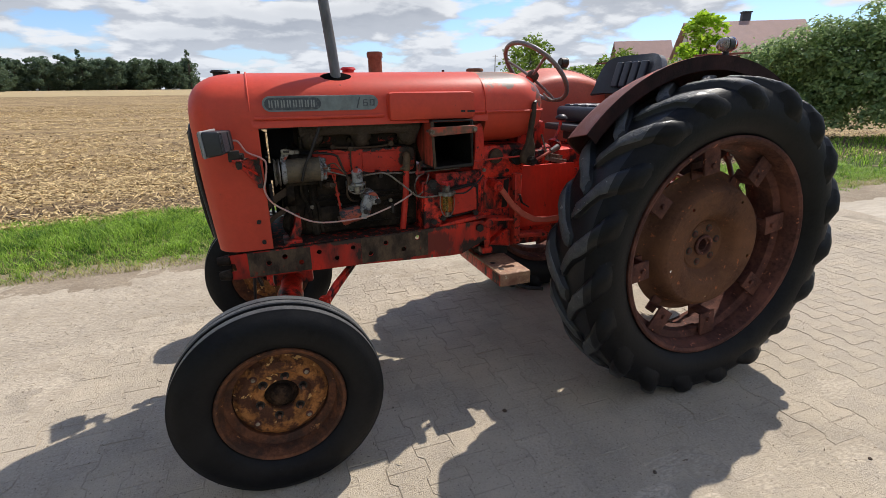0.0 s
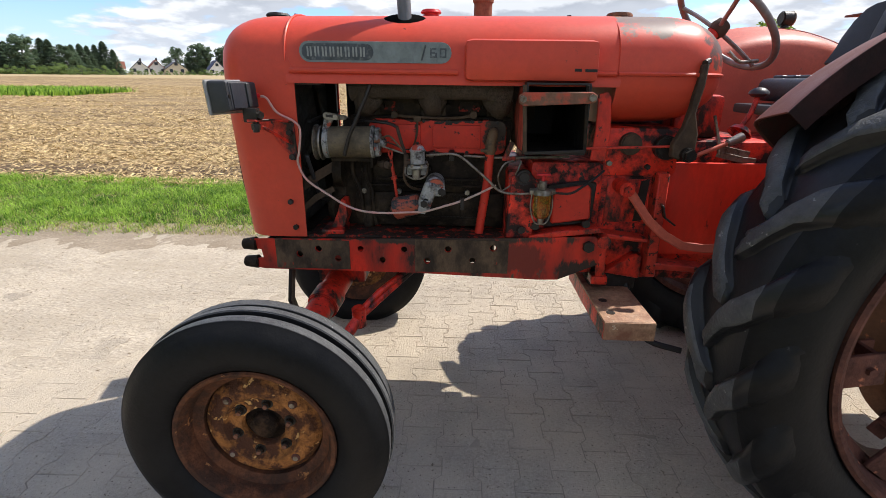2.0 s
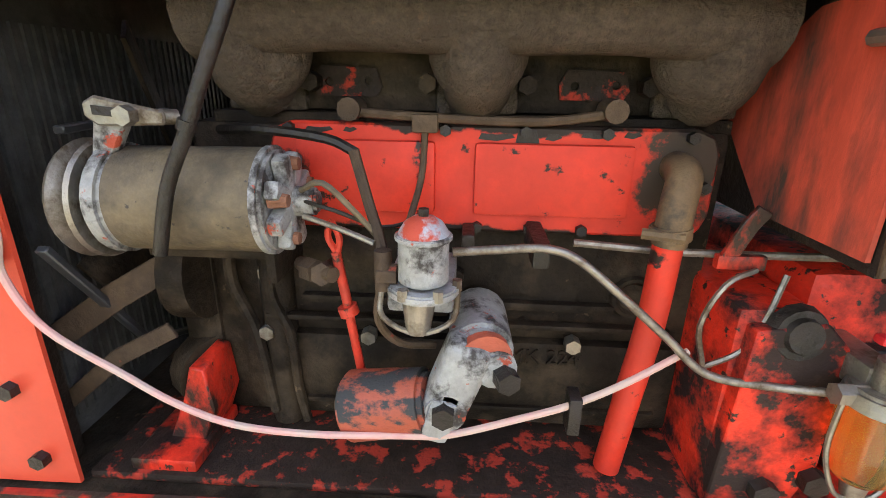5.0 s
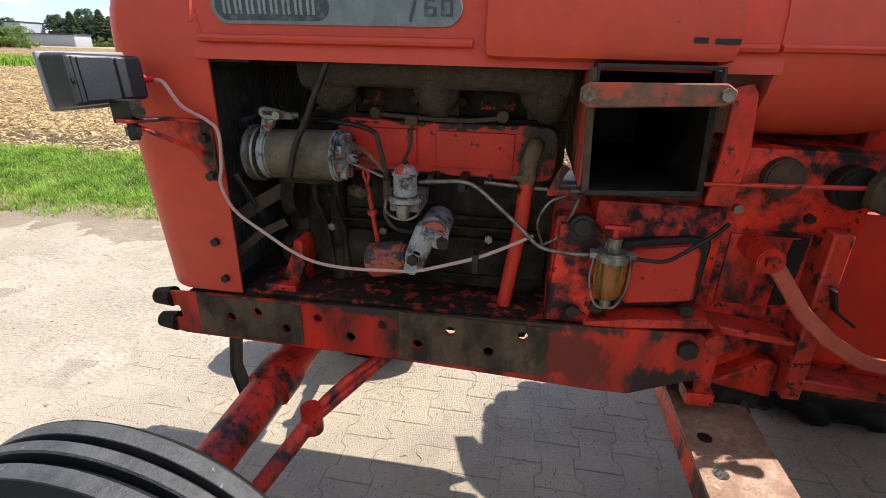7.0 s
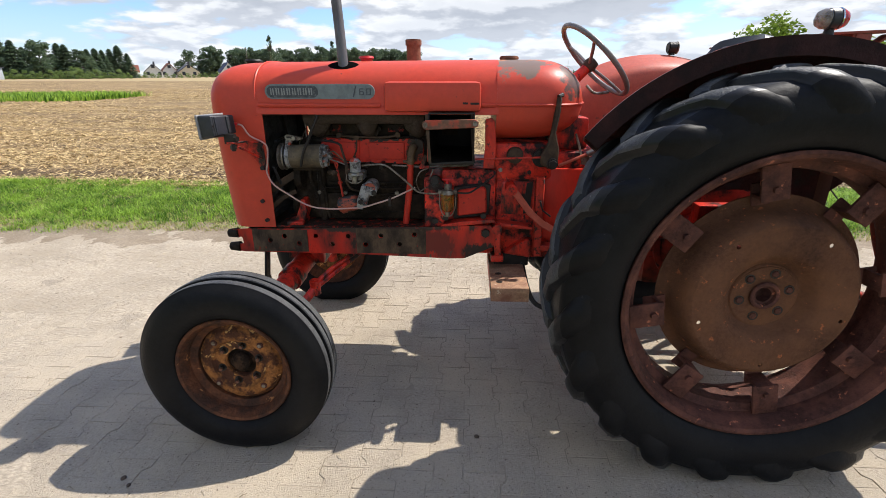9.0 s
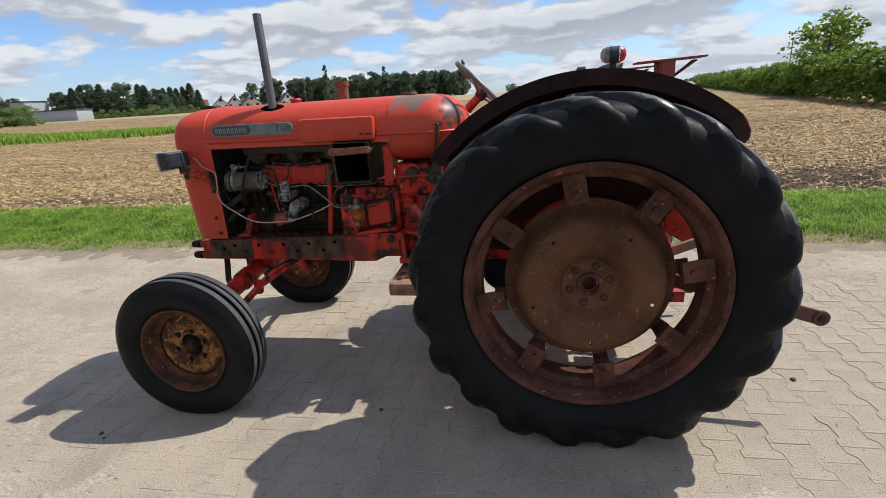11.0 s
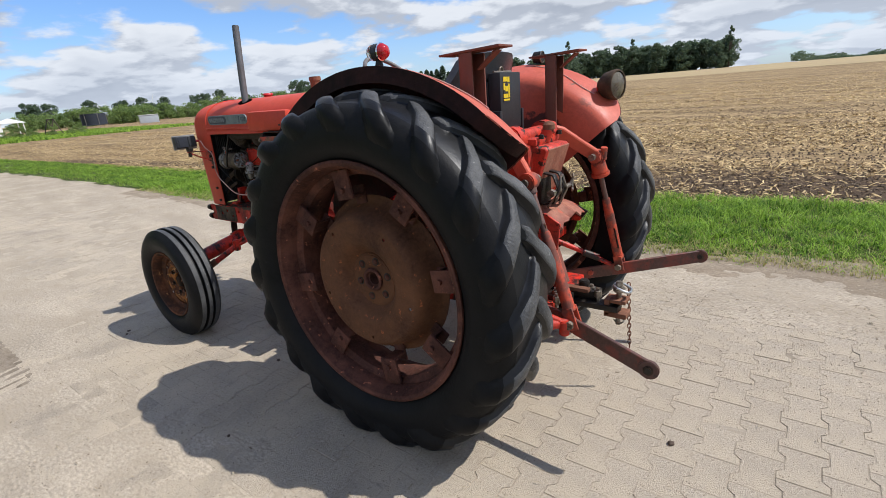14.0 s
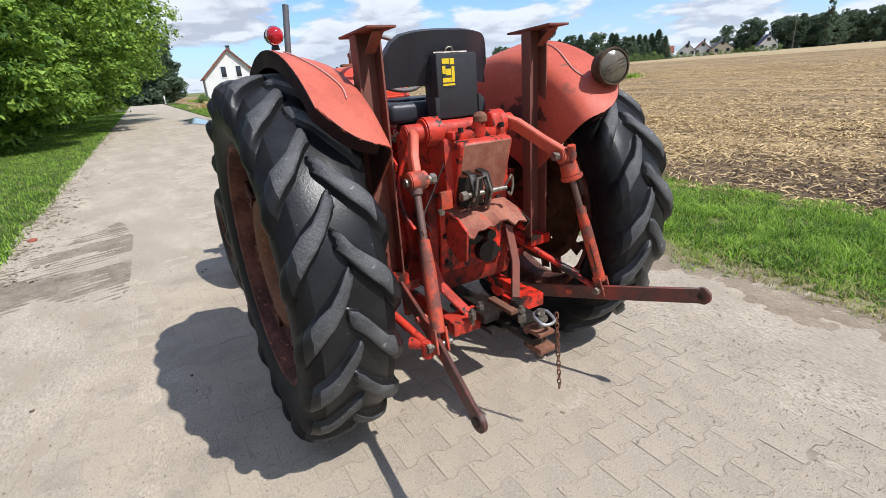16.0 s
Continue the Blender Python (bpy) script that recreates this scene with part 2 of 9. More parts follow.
def hose(pts, r, n=10, soft=6, taper=None):
    """A round tube along a smooth line through pts."""
    line = smooth_line(pts, soft) if soft else [Vector(p) for p in pts]
    bm = bmesh.new()
    rings = []
    side = None
    for i, p in enumerate(line):
        d = (line[min(i + 1, len(line) - 1)] - line[max(i - 1, 0)]).normalized()
        if side is None:
            side = d.orthogonal().normalized()
        side = (side - d * side.dot(d)).normalized()
        up = d.cross(side)
        rr = r if taper is None else r + (taper - r) * i / (len(line) - 1)
        rings.append([bm.verts.new(p + rr * (math.cos(2 * math.pi * k / n) * side + math.sin(2 * math.pi * k / n) * up)) for k in range(n)])
    for a, b in zip(rings, rings[1:]):
        for k in range(n):
            bm.faces.new((a[k], a[(k + 1) % n], b[(k + 1) % n], b[k]))
    bm.faces.new(rings[0][::-1]); bm.faces.new(rings[-1])
    bmesh.ops.recalc_face_normals(bm, faces=bm.faces[:])
    return bm


def strap(pts, width, thick, across):
    """A flat bar along pts; across is its width direction."""
    across = Vector(across).normalized()
    line = [Vector(p) for p in pts]
    bm = bmesh.new()
    rings = []
    for i, p in enumerate(line):
        d = (line[min(i + 1, len(line) - 1)] - line[max(i - 1, 0)]).normalized()
        nrm = d.cross(across).normalized()
        a2 = nrm.cross(d).normalized()
        w, t = a2 * width / 2, nrm * thick / 2
        rings.append([bm.verts.new(p + s) for s in (w + t, w - t, -w - t, -w + t)])
    for a, b in zip(rings, rings[1:]):
        for k in range(4):
            bm.faces.new((a[k], a[(k + 1) % 4], b[(k + 1) % 4], b[k]))
    bm.faces.new(rings[0][::-1]); bm.faces.new(rings[-1])
    bmesh.ops.recalc_face_normals(bm, faces=bm.faces[:])
    bmesh.ops.bevel(bm, geom=[e for e in bm.edges if e.calc_face_angle(0) > 0.6], offset=min(width, thick) * 0.18, segments=1, affect="EDGES")
    return bm


def plate(outline, y0, y1, holes=(), bevel=0.002, m=None):
    """A flat plate: outline in (x, z), thickness from y0 to y1, with round holes (x, z, r) cut through."""
    bm = bmesh.new()
    loops = [[(x, z) for x, z in outline]]
    for hx, hz, hr in holes:
        loops.append([(hx + hr * math.cos(2 * math.pi * k / 14), hz + hr * math.sin(2 * math.pi * k / 14)) for k in range(14)])
    edges = []
    for lp in loops:
        vs = [bm.verts.new((x, y0, z)) for x, z in lp]
        edges += [bm.edges.new((vs[i], vs[(i + 1) % len(vs)])) for i in range(len(vs))]
    if holes:
        bmesh.ops.triangle_fill(bm, use_beauty=True, use_dissolve=False, edges=edges)
    else:
        bm.faces.new([e.verts[0] for e in edges])
    got = bmesh.ops.extrude_face_region(bm, geom=bm.faces[:])
    bmesh.ops.translate(bm, verts=[v for v in got["geom"] if isinstance(v, bmesh.types.BMVert)], vec=(0, y1 - y0, 0))
    bmesh.ops.recalc_face_normals(bm, faces=bm.faces[:])
    if bevel and not holes:
        bmesh.ops.bevel(bm, geom=[e for e in bm.edges if e.calc_face_angle(0) > 0.7], offset=bevel, segments=1, affect="EDGES")
    if m is not None:
        bm.transform(m)
    return bm


def bolt(p, direction, r=0.012, h=0.01, shank=0.0):
    """A hexagon bolt head standing on p."""
    p, d = Vector(p), Vector(direction).normalized()
    return rod(p - d * 0.004 - d * shank, p + d * h, r, r * 0.97, 6)


def finish(bm, name, material, smooth=38):
    me = bpy.data.meshes.new(name)
    bm.to_mesh(me)
    bm.free()
    me.materials.append(material)
    if smooth:
        me.polygons.foreach_set("use_smooth", [True] * len(me.polygons))
        me.set_sharp_from_angle(angle=radians(smooth))
    return me


def part(name, bm, material, parent, label="", smooth=38):
    """One mesh under a thing or under one of its parts."""
    ob = new(name, finish(bm, name, material, smooth))
    ob.parent = parent
    if label:
        ob["label"] = label
    return ob


def thing(name, label, category, at=(0, 0, 0), group="", kind=""):
    ob = new(name)
    ob.location = at
    ob.empty_display_size = 0.2
    return tagged(ob, label, category, group, kind)


def raw_mesh(name, verts, faces, material, smooth=False):
    """A mesh from arrays; all faces have the same number of corners."""
    verts, faces = np.asarray(verts, dtype=np.float32), np.asarray(faces, dtype=np.int32)
    me = bpy.data.meshes.new(name)
    k = faces.shape[1]
    me.vertices.add(len(verts))
    me.vertices.foreach_set("co", verts.ravel())
    me.loops.add(faces.size)
    me.loops.foreach_set("vertex_index", faces.ravel())
    me.polygons.add(len(faces))
    me.polygons.foreach_set("loop_start", np.arange(len(faces), dtype=np.int32) * k)
    me.polygons.foreach_set("use_smooth", np.full(len(faces), bool(smooth)))
    me.update(calc_edges=True)
    me.materials.append(material)
    return me


def grid_sheet(name, xs, ys, height, material, smooth=True):
    """A ground sheet over the grid xs by ys with height(x, y)."""
    X, Y = np.meshgrid(xs, ys, indexing="ij")
    Z = height(X, Y)
    v = np.stack([X, Y, Z], -1).reshape(-1, 3)
    n, k = len(xs), len(ys)
    i, j = np.meshgrid(np.arange(n - 1), np.arange(k - 1), indexing="ij")
    a = (i * k + j).ravel()
    f = np.stack([a, a + k, a + k + 1, a + 1], -1)
    return new(name, raw_mesh(name, v, f, material, smooth))


def ripple(X, Y, scale, seed=0, octaves=4):
    """Smooth bumps over the plan, from -1 to 1."""
    r = np.random.RandomState(seed)
    z = np.zeros_like(X, dtype=float)
    amp = 1.0
    for o in range(octaves):
        for _ in range(4):
            a = r.uniform(0, 2 * math.pi)
            f = scale * 2 ** o * r.uniform(0.7, 1.4)
            z += amp * np.sin((X * math.cos(a) + Y * math.sin(a)) * f + r.uniform(0, 6.3)) / 4
        amp *= 0.55
    return z / 1.8


def quads(centres, along, across):
    """One quad at each centre, spanned by half vectors along and across."""
    v = np.stack([centres - along - across, centres + along - across * 0.6, centres + along * 1.25 + across * 0.2, centres - along * 0.2 + across], 1)
    return v.reshape(-1, 3), np.arange(len(centres) * 4).reshape(-1, 4)


def random_dirs(r, n):
    d = r.normal(size=(n, 3))
    return d / np.linalg.norm(d, axis=1, keepdims=True)


def leaf_cloud(r, clumps, per, size, flat=0.75, skin=False):
    """Leaves in clumps: rows (x, y, z, radius) give quads for the crown; skin lays them like shingles over each clump's upper side."""
    c = np.repeat(clumps[:, :3], per, 0)
    rad = np.repeat(clumps[:, 3], per)
    d = random_dirs(r, len(c))
    if skin:
        d[:, 2] = np.where(d[:, 2] < -0.25, -d[:, 2] * 0.8, d[:, 2])
        d /= np.linalg.norm(d, axis=1, keepdims=True)
    dist = rad * (r.uniform(0.6, 1.08, len(c)) if skin else r.uniform(0.25, 1.0, len(c)) ** 0.6)
    pos = c + d * dist[:, None] * np.array([1, 1, flat])
    a = random_dirs(r, len(c))
    a[:, 2] *= 0.6
    b = np.cross(a, random_dirs(r, len(c)))
    if skin:
        face = d + np.array([0, 0, 0.5]) + 0.75 * random_dirs(r, len(c))
        a = np.cross(face, random_dirs(r, len(c)))
        a /= np.linalg.norm(a, axis=1, keepdims=True) + 1e-6
        b = np.cross(face, a)
    s = size * r.uniform(0.6, 1.3, len(c))
    b /= np.linalg.norm(b, axis=1, keepdims=True) + 1e-6
    return quads(pos, a * s[:, None] * 0.5, b * s[:, None] * 0.32)

# ---- ground materials ----
PAVER = weathered("paver_concrete", (0.43, 0.368, 0.292), dirt=(0.52, 0.437, 0.328), amount=0.5, scale=2.2, edge=0.2, rough=0.85, rough_dirt=0.95,
                  fine=0.40, fine_scale=95, bump=0.8, bump_scale=180, chips=(0.16, 0.125, 0.09), chip_amount=0.365, chip_scale=80, random_tone=0.07, spec=0.2)
PAVER_REST = weathered("paver_concrete_rest", (0.43, 0.368, 0.292), dirt=(0.52, 0.437, 0.328), amount=0.5, scale=2.2, edge=0.2, rough=0.85, rough_dirt=0.95,
                  fine=0.40, fine_scale=95, bump=0.8, bump_scale=180, chips=(0.16, 0.125, 0.09), chip_amount=0.365, chip_scale=80, island=0.07, spec=0.2)
JOINT = weathered("joint_sand", (0.25, 0.21, 0.16), dirt=(0.42, 0.36, 0.28), amount=0.5, scale=3.0, edge=0.15, rough=0.95, fine=0.2, bump=0.4, bump_scale=150, spec=0.1)
SAND = weathered("dusty_sand", (0.47, 0.400, 0.310), dirt=(0.36, 0.302, 0.228), amount=0.44, scale=3.2, edge=0.10, rough=0.95, rough_dirt=0.95,
                 fine=0.34, fine_scale=80, bump=0.9, bump_scale=60, chips=(0.17, 0.13, 0.09), chip_amount=0.35, chip_scale=40, spec=0.1, stretch=(0.55, 1, 1))
FAR_ROAD = weathered("far_paving", (0.47, 0.41, 0.33), dirt=(0.38, 0.325, 0.25), amount=0.46, scale=1.5, edge=0.16, rough=0.9, fine=0.22, fine_scale=12,
                     bump=0.5, bump_scale=30, chips=(0.24, 0.19, 0.14), chip_amount=0.34, chip_scale=11, stretch=(0.16, 1, 1), spec=0.15)
SOIL = weathered("field_soil", (0.115, 0.075, 0.045), dirt=(0.36, 0.255, 0.130), amount=0.49, scale=0.9, edge=0.18, rough=0.95, fine=0.35, fine_scale=14,
                 bump=0.8, bump_scale=30, chips=(0.58, 0.43, 0.22), chip_amount=0.42, chip_scale=13, stretch=(0.2, 1, 1), spec=0.1,
                 stains_and_shade=(((9.0, 4.9, 0), (15.0, 2.3, 3), (0.085, 0.058, 0.038)), ((-12.0, 4.4, 0), (14.0, 1.2, 3), (0.10, 0.068, 0.043))))
MUD = weathered("drying_mud", (0.22, 0.178, 0.132), dirt=(0.32, 0.268, 0.205), amount=0.45, scale=5, edge=0.15, rough=0.95, fine=0.25, bump=0.6, bump_scale=60, spec=0.1)
STUBBLE = weathered("far_stubble", (0.46, 0.36, 0.20), dirt=(0.34, 0.26, 0.15), amount=0.46, scale=0.06, edge=0.15, rough=0.95, fine=0.25, fine_scale=0.9,
                    bump=0.3, bump_scale=6, spec=0.1)
VERGE = weathered("verge_soil", (0.06, 0.085, 0.02), dirt=(0.24, 0.19, 0.12), amount=0.40, scale=4.0, rough=0.95, fine=0.3, bump=0.6, bump_scale=40, spec=0.1)
LAND = weathered("distant_land", (0.12, 0.16, 0.05), dirt=(0.30, 0.26, 0.14), amount=0.45, scale=0.012, edge=0.1, rough=0.95, fine=0.2, fine_scale=0.4, bump=0.0, spec=0.1)
GRASS = leafy("grass_blade", (0.050, 0.140, 0.012), (0.43, 0.63, 0.09), 0.5, patch=0.8, patch_scale=3.0)
DRY_GRASS = leafy("dry_grass_blade", (0.30, 0.30, 0.10), (0.52, 0.45, 0.20), 0.3, 0.7)
STRAW = leafy("straw", (0.23, 0.145, 0.065), (0.78, 0.595, 0.305), 0.15, 0.7)
LITTER = leafy("brown_litter", (0.17, 0.135, 0.09), (0.34, 0.28, 0.20), 0.05, 0.9)
CLOD = weathered("dark_clod", (0.135, 0.094, 0.062), dirt=(0.23, 0.17, 0.115), amount=0.45, scale=5, edge=0.2, rough=0.95, fine=0.35, bump=0.6, island=0.3)
EDGE_SOIL = weathered("edge_soil", (0.38, 0.312, 0.232), dirt=(0.235, 0.184, 0.130), amount=0.5, scale=5, edge=0.14, rough=0.95, fine=0.4, fine_scale=70, bump=0.9, bump_scale=60, chips=(0.42, 0.36, 0.27), chip_amount=0.36, chip_scale=60, spec=0.1, stretch=(0.5, 1, 1))
ROAD_Y0, ROAD_Y1, FIELD_Y = -2.6, 2.12, 4.05
PAVE_X0, PAVE_X1, COL, LEN = -18.0, 4.2, 0.137, 0.2

# ---- ground sheets ----
def rise(x, y):
    """The land climbs gently away from the lane."""
    return 0.0095 * np.clip(np.asarray(y, dtype=float) - 25.0, 0.0, 290.0)


def dish(name, r0, r1, z, material, n=72):
    """A flat ring of land."""
    return lathe([(r0, z), (r1, z)], n=n) if r0 > 0 else lathe([(0, z), (r1, z)], n=n)


ground = new("ground", finish(dish("ground", 0, 2600, -0.14, LAND), "ground", LAND, 0))
tagged(ground, "flat open farmland reaching to the horizon", "ground", kind="structure")

road = grid_sheet("road", np.linspace(PAVE_X0 - 0.3, PAVE_X1 + 0.3, 40), np.linspace(ROAD_Y0 - 0.1, ROAD_Y1 + 0.1, 8), lambda X, Y: X * 0 - 0.0022, JOINT)
tagged(road, "lane of grey interlocking concrete pavers with sandy joints", "road", kind="structure")
for nm, xa, xb in (("road_beyond", -175, PAVE_X0), ("road_behind", PAVE_X1, 60)):
    ob = grid_sheet(nm, np.linspace(xa, xb, 90), np.linspace(ROAD_Y0, ROAD_Y1, 10), lambda X, Y: 0.001 + 0.008 * ripple(X, Y, 0.7, 4), FAR_ROAD)
    tagged(ob, "pale dusty paved lane running on between grass verges", "road", kind="structure")


def verge_height(X, Y):
    return 0.012 + 0.02 * ripple(X, Y, 2.4, 7)


verge = grid_sheet("verge", np.linspace(-175, 60, 600), np.linspace(ROAD_Y1 + 0.02, FIELD_Y + 0.12, 12), verge_height, VERGE)
tagged(verge, "strip of rough green grass between lane and field", "verge", kind="structure")
verge_south = grid_sheet("verge_south", np.linspace(-175, 60, 300), np.linspace(-16, ROAD_Y0 - 0.0, 40), verge_height, VERGE)
tagged(verge_south, "grassy ground under the roadside trees", "verge", kind="structure")


def field_height(X, Y):
    band = 0.5 + 0.5 * np.sin(Y * 2.1 + 0.6 * np.sin(X * 0.13))
    near = np.clip((Y - FIELD_Y) / 0.5, 0, 1)
    return near * (0.028 * ripple(X, Y, 11.0, 3, 5) + 0.022 * ripple(X, Y, 1.3, 5) + 0.012 * band) - 0.01 + rise(X, Y)


rows_y = [FIELD_Y]
while rows_y[-1] < 112:
    rows_y.append(rows_y[-1] + 0.07 + 0.022 * (rows_y[-1] - FIELD_Y))
field = grid_sheet("field", np.concatenate([np.linspace(-190, -26, 110), np.linspace(-25.8, 16, 480), np.linspace(16.5, 160, 90)]), np.array(rows_y), field_height, SOIL)
tagged(field, "harvested field of dark soil littered with pale straw", "field", kind="structure")
far_field = grid_sheet("far_field", np.linspace(-700, 700, 60), np.concatenate([np.linspace(108, 118, 3), np.linspace(125, 700, 40)]), lambda X, Y: 0.03 + 0.03 * ripple(X, Y, 0.5, 6, 3) + rise(X, Y), STUBBLE)
tagged(far_field, "distant pale stubble field below the tree line", "field", kind="structure")


# ---- sand drifted over the paving ----
def sand_height(X, Y):
    n = ripple(X, Y, 1.6, 11, 5)
    fine = ripple(X, Y, 9.0, 12, 3)
    edge = np.clip((Y - 1.05) / 0.55, 0, 1) + np.clip((-1.75 - Y) / 0.6, 0, 1)
    left = np.clip((-2.2 - X) / 1.8, 0, 0.85) * (0.55 + 0.45 * np.clip(np.abs(Y + 0.2) / 1.2, 0, 1)) + np.clip((-8.0 - X) / 10.0, 0, 0.6)
    left = left + 0.55 * np.clip((-0.75 - Y) / 0.6, 0, 1) * np.clip((1.2 - X) / 0.8, 0, 1)
    cover = n * 0.60 + fine * 0.30 + 1.7 * edge + left - 0.55
    crumbs = np.maximum(ripple(X, Y, 21.0, 13, 4), -0.1) * np.clip(0.25 + edge, 0, 1.2)
    return np.clip(cover, -1, 0.9) * 0.0045 + np.maximum(edge, 0) * 0.007 * (1 + 1.3 * fine) + 0.0075 * crumbs * np.clip(cover + 0.4, 0, 1)


sand = grid_sheet("sand", np.concatenate([np.arange(-30.0, -14.0, 0.12), np.arange(-14.0, -5.6, 0.05), np.arange(-5.6, PAVE_X1 + 0.4, 0.026)]), np.arange(ROAD_Y0 - 0.05, ROAD_Y1 + 0.16, 0.026), sand_height, SAND)
tagged(sand, "thin drift of trampled sand and dust over the pavers", "sand", kind="structure")


# crumbly soil between the paving and the grass
def edge_height(X, Y):
    rag = 0.22 * ripple(X, Y, 1.1, 61, 3) + 0.16 * ripple(X, Y, 6.0, 62, 3)
    inside = np.clip((Y - 1.66 + rag) / 0.18, -1, 1)
    return 0.010 * inside + 0.012 * np.abs(ripple(X, Y, 16.0, 63, 4)) * np.clip(inside + 0.6, 0, 1) + 0.004


soil_edge = grid_sheet("soil_edge", np.arange(-9.5, 7.5, 0.03), np.arange(1.30, 2.36, 0.03), edge_height, EDGE_SOIL)
tagged(soil_edge, "crumbly brown soil along the lane's grassy edge", "soil", kind="structure")


# tread prints of a muddy tyre, pressed into a thin brown film
def print_height(X, Y):
    inward = np.maximum(-1.60 - Y, 0)
    bars = 1.1 * ripple((X + 0.30 * Y) * 3.2, Y * 0.6, 3.0, 44, 4) + 0.22 * np.sin(2 * math.pi * (X + 0.30 * Y) / 0.085 + 4.0 * ripple(X, Y, 1.6, 47, 3)) + 0.4 * ripple(X, Y, 16.0, 46, 3)
    film = 0.35 + 0.65 * np.exp(-(inward / 0.28) ** 2) - 9 * np.maximum(Y + 1.60 - 0.05 * (X + 3.5) * 0.4, 0) + 0.9 * ripple(X * 0.7, Y, 2.6, 45, 4) - 1.4 * np.clip((X + 2.3) / 0.8, 0, 1) - 1.2 * np.clip((-4.9 - X) / 1.4, 0, 1)
    return sand_height(X, Y) + 0.0004 + 0.0030 * np.clip(bars, -1.0, 0.9) - 0.012 * np.clip(0.50 - film, 0, 2)


mud = grid_sheet("mud_track", np.arange(-7.2, -1.2, 0.016), np.arange(-2.60, -1.48, 0.016), print_height, MUD)
tagged(mud, "tread prints of dried mud along the lane", "mud", kind="stuff")


# ---- straw, grass, clods ----
def scatter_strips(name, r, n, xs, ys, zs, length, width, material, lift=0.15):
    """Strips lying on the ground, each bent once."""
    a = r.uniform(0, 2 * math.pi, n)
    ln, w = length * r.uniform(0.35, 1.25, n), width * r.uniform(0.5, 1.4, n)
    d = np.stack([np.cos(a), np.sin(a), r.uniform(-lift, lift, n)], 1)
    s = np.stack([-np.sin(a), np.cos(a), r.uniform(-0.5, 0.5, n)], 1) * w[:, None] / 2
    c = np.stack([xs, ys, zs], 1)
    kink = d + np.stack([-np.sin(a), np.cos(a), np.full(n, 0.25)], 1) * r.uniform(-0.35, 0.35, n)[:, None]
    p0, p1, p2 = c - d * ln[:, None] / 2, c, c + kink * ln[:, None] / 2
    p1 = p1 + np.array([0, 0, 0.006])
    v = np.stack([p0 - s, p0 + s, p1 + s, p1 - s, p2 + s * 0.6, p2 - s * 0.6], 1).reshape(-1, 3)
    i = np.arange(n)[:, None] * 6
    f = np.concatenate([i + np.array([[0, 1, 2, 3]]), i + np.array([[3, 2, 4, 5]])], 0)
    return new(name, raw_mesh(name, v, f, material))


def field_points(r, n, near, far, x_spread):
    """Places on the field, thinning out with distance."""
    u = r.uniform(0, 1, n)
    y = FIELD_Y + near + (far - near) * u ** 2.2
    x = r.uniform(-1, 1, n) * (x_spread * 0.35 + 1.15 * (y - FIELD_Y)) + r.uniform(-9, 6, n)
    return x, y


rs = np.random.RandomState(21)
fx, fy = field_points(rs, 380000, 0.0, 50, 30)
keep = 1.7 * ripple(fx * 0.10, fy, 1.1, 31, 3) + 0.6 * ripple(fx * 0.6, fy, 0.9, 32, 2) + rs.uniform(-0.55, 0.55, len(fx)) > -0.02
fx, fy = fx[keep], fy[keep]
thin = rs.uniform(0, 1, len(fx)) < np.clip((fy - FIELD_Y - 0.6) / 6.5 + np.clip((-1.5 - fx) / 2.5, 0, 1), 0.17, 1)
fx, fy = fx[thin], fy[thin]
ax_, ay_ = -6 - 44 * rs.uniform(0, 1, 26000) ** 1.3, FIELD_Y + 0.2 + 14 * rs.uniform(0, 1, 26000)
keep = ripple(ax_ * 0.4, ay_, 0.7, 33, 3) + rs.uniform(-0.6, 0.6, 26000) > -0.05
fx, fy = np.concatenate([fx, ax_[keep]]), np.concatenate([fy, ay_[keep]])
straw = scatter_strips("straw", rs, len(fx), fx, fy, field_height(fx, fy) + 0.02, 0.115, 0.0165 * (1 + 0.055 * np.clip(fy - FIELD_Y - 2.0, 0, 30)), STRAW, 0.5)
tagged(straw, "pale broken maize straw strewn over the soil", "straw", kind="stuff")
fx, fy = field_points(rs, 80000, 0.0, 16, 26)
keep = rs.uniform(0, 1, len(fx)) < np.clip((fx + 3.5) / 5.0, 0.22, 0.8)
fx, fy = fx[keep], fy[keep]
base = np.array([(1, 0, 0), (0, 1, 0), (-1, 0, 0), (0, -1, 0), (0, 0, 0.9), (0, 0, -0.7)])
tri = np.array([(0, 1, 4), (1, 2, 4), (2, 3, 4), (3, 0, 4), (1, 0, 5), (2, 1, 5), (3, 2, 5), (0, 3, 5)])
sc = rs.uniform(0.004, 0.020, len(fx)) * (1 + 0.02 * (fy - FIELD_Y))
cl = base[None] * sc[:, None, None] * rs.uniform(0.6, 1.4, (len(fx), 6, 1)) + np.stack([fx, fy, field_height(fx, fy) + 0.012], 1)[:, None]
clods = new("clods", raw_mesh("clods", cl.reshape(-1, 3), (np.arange(len(fx))[:, None, None] * 6 + tri[None]).reshape(-1, 3), CLOD))
tagged(clods, "dark crumbled clods of ploughed soil", "soil", kind="stuff")


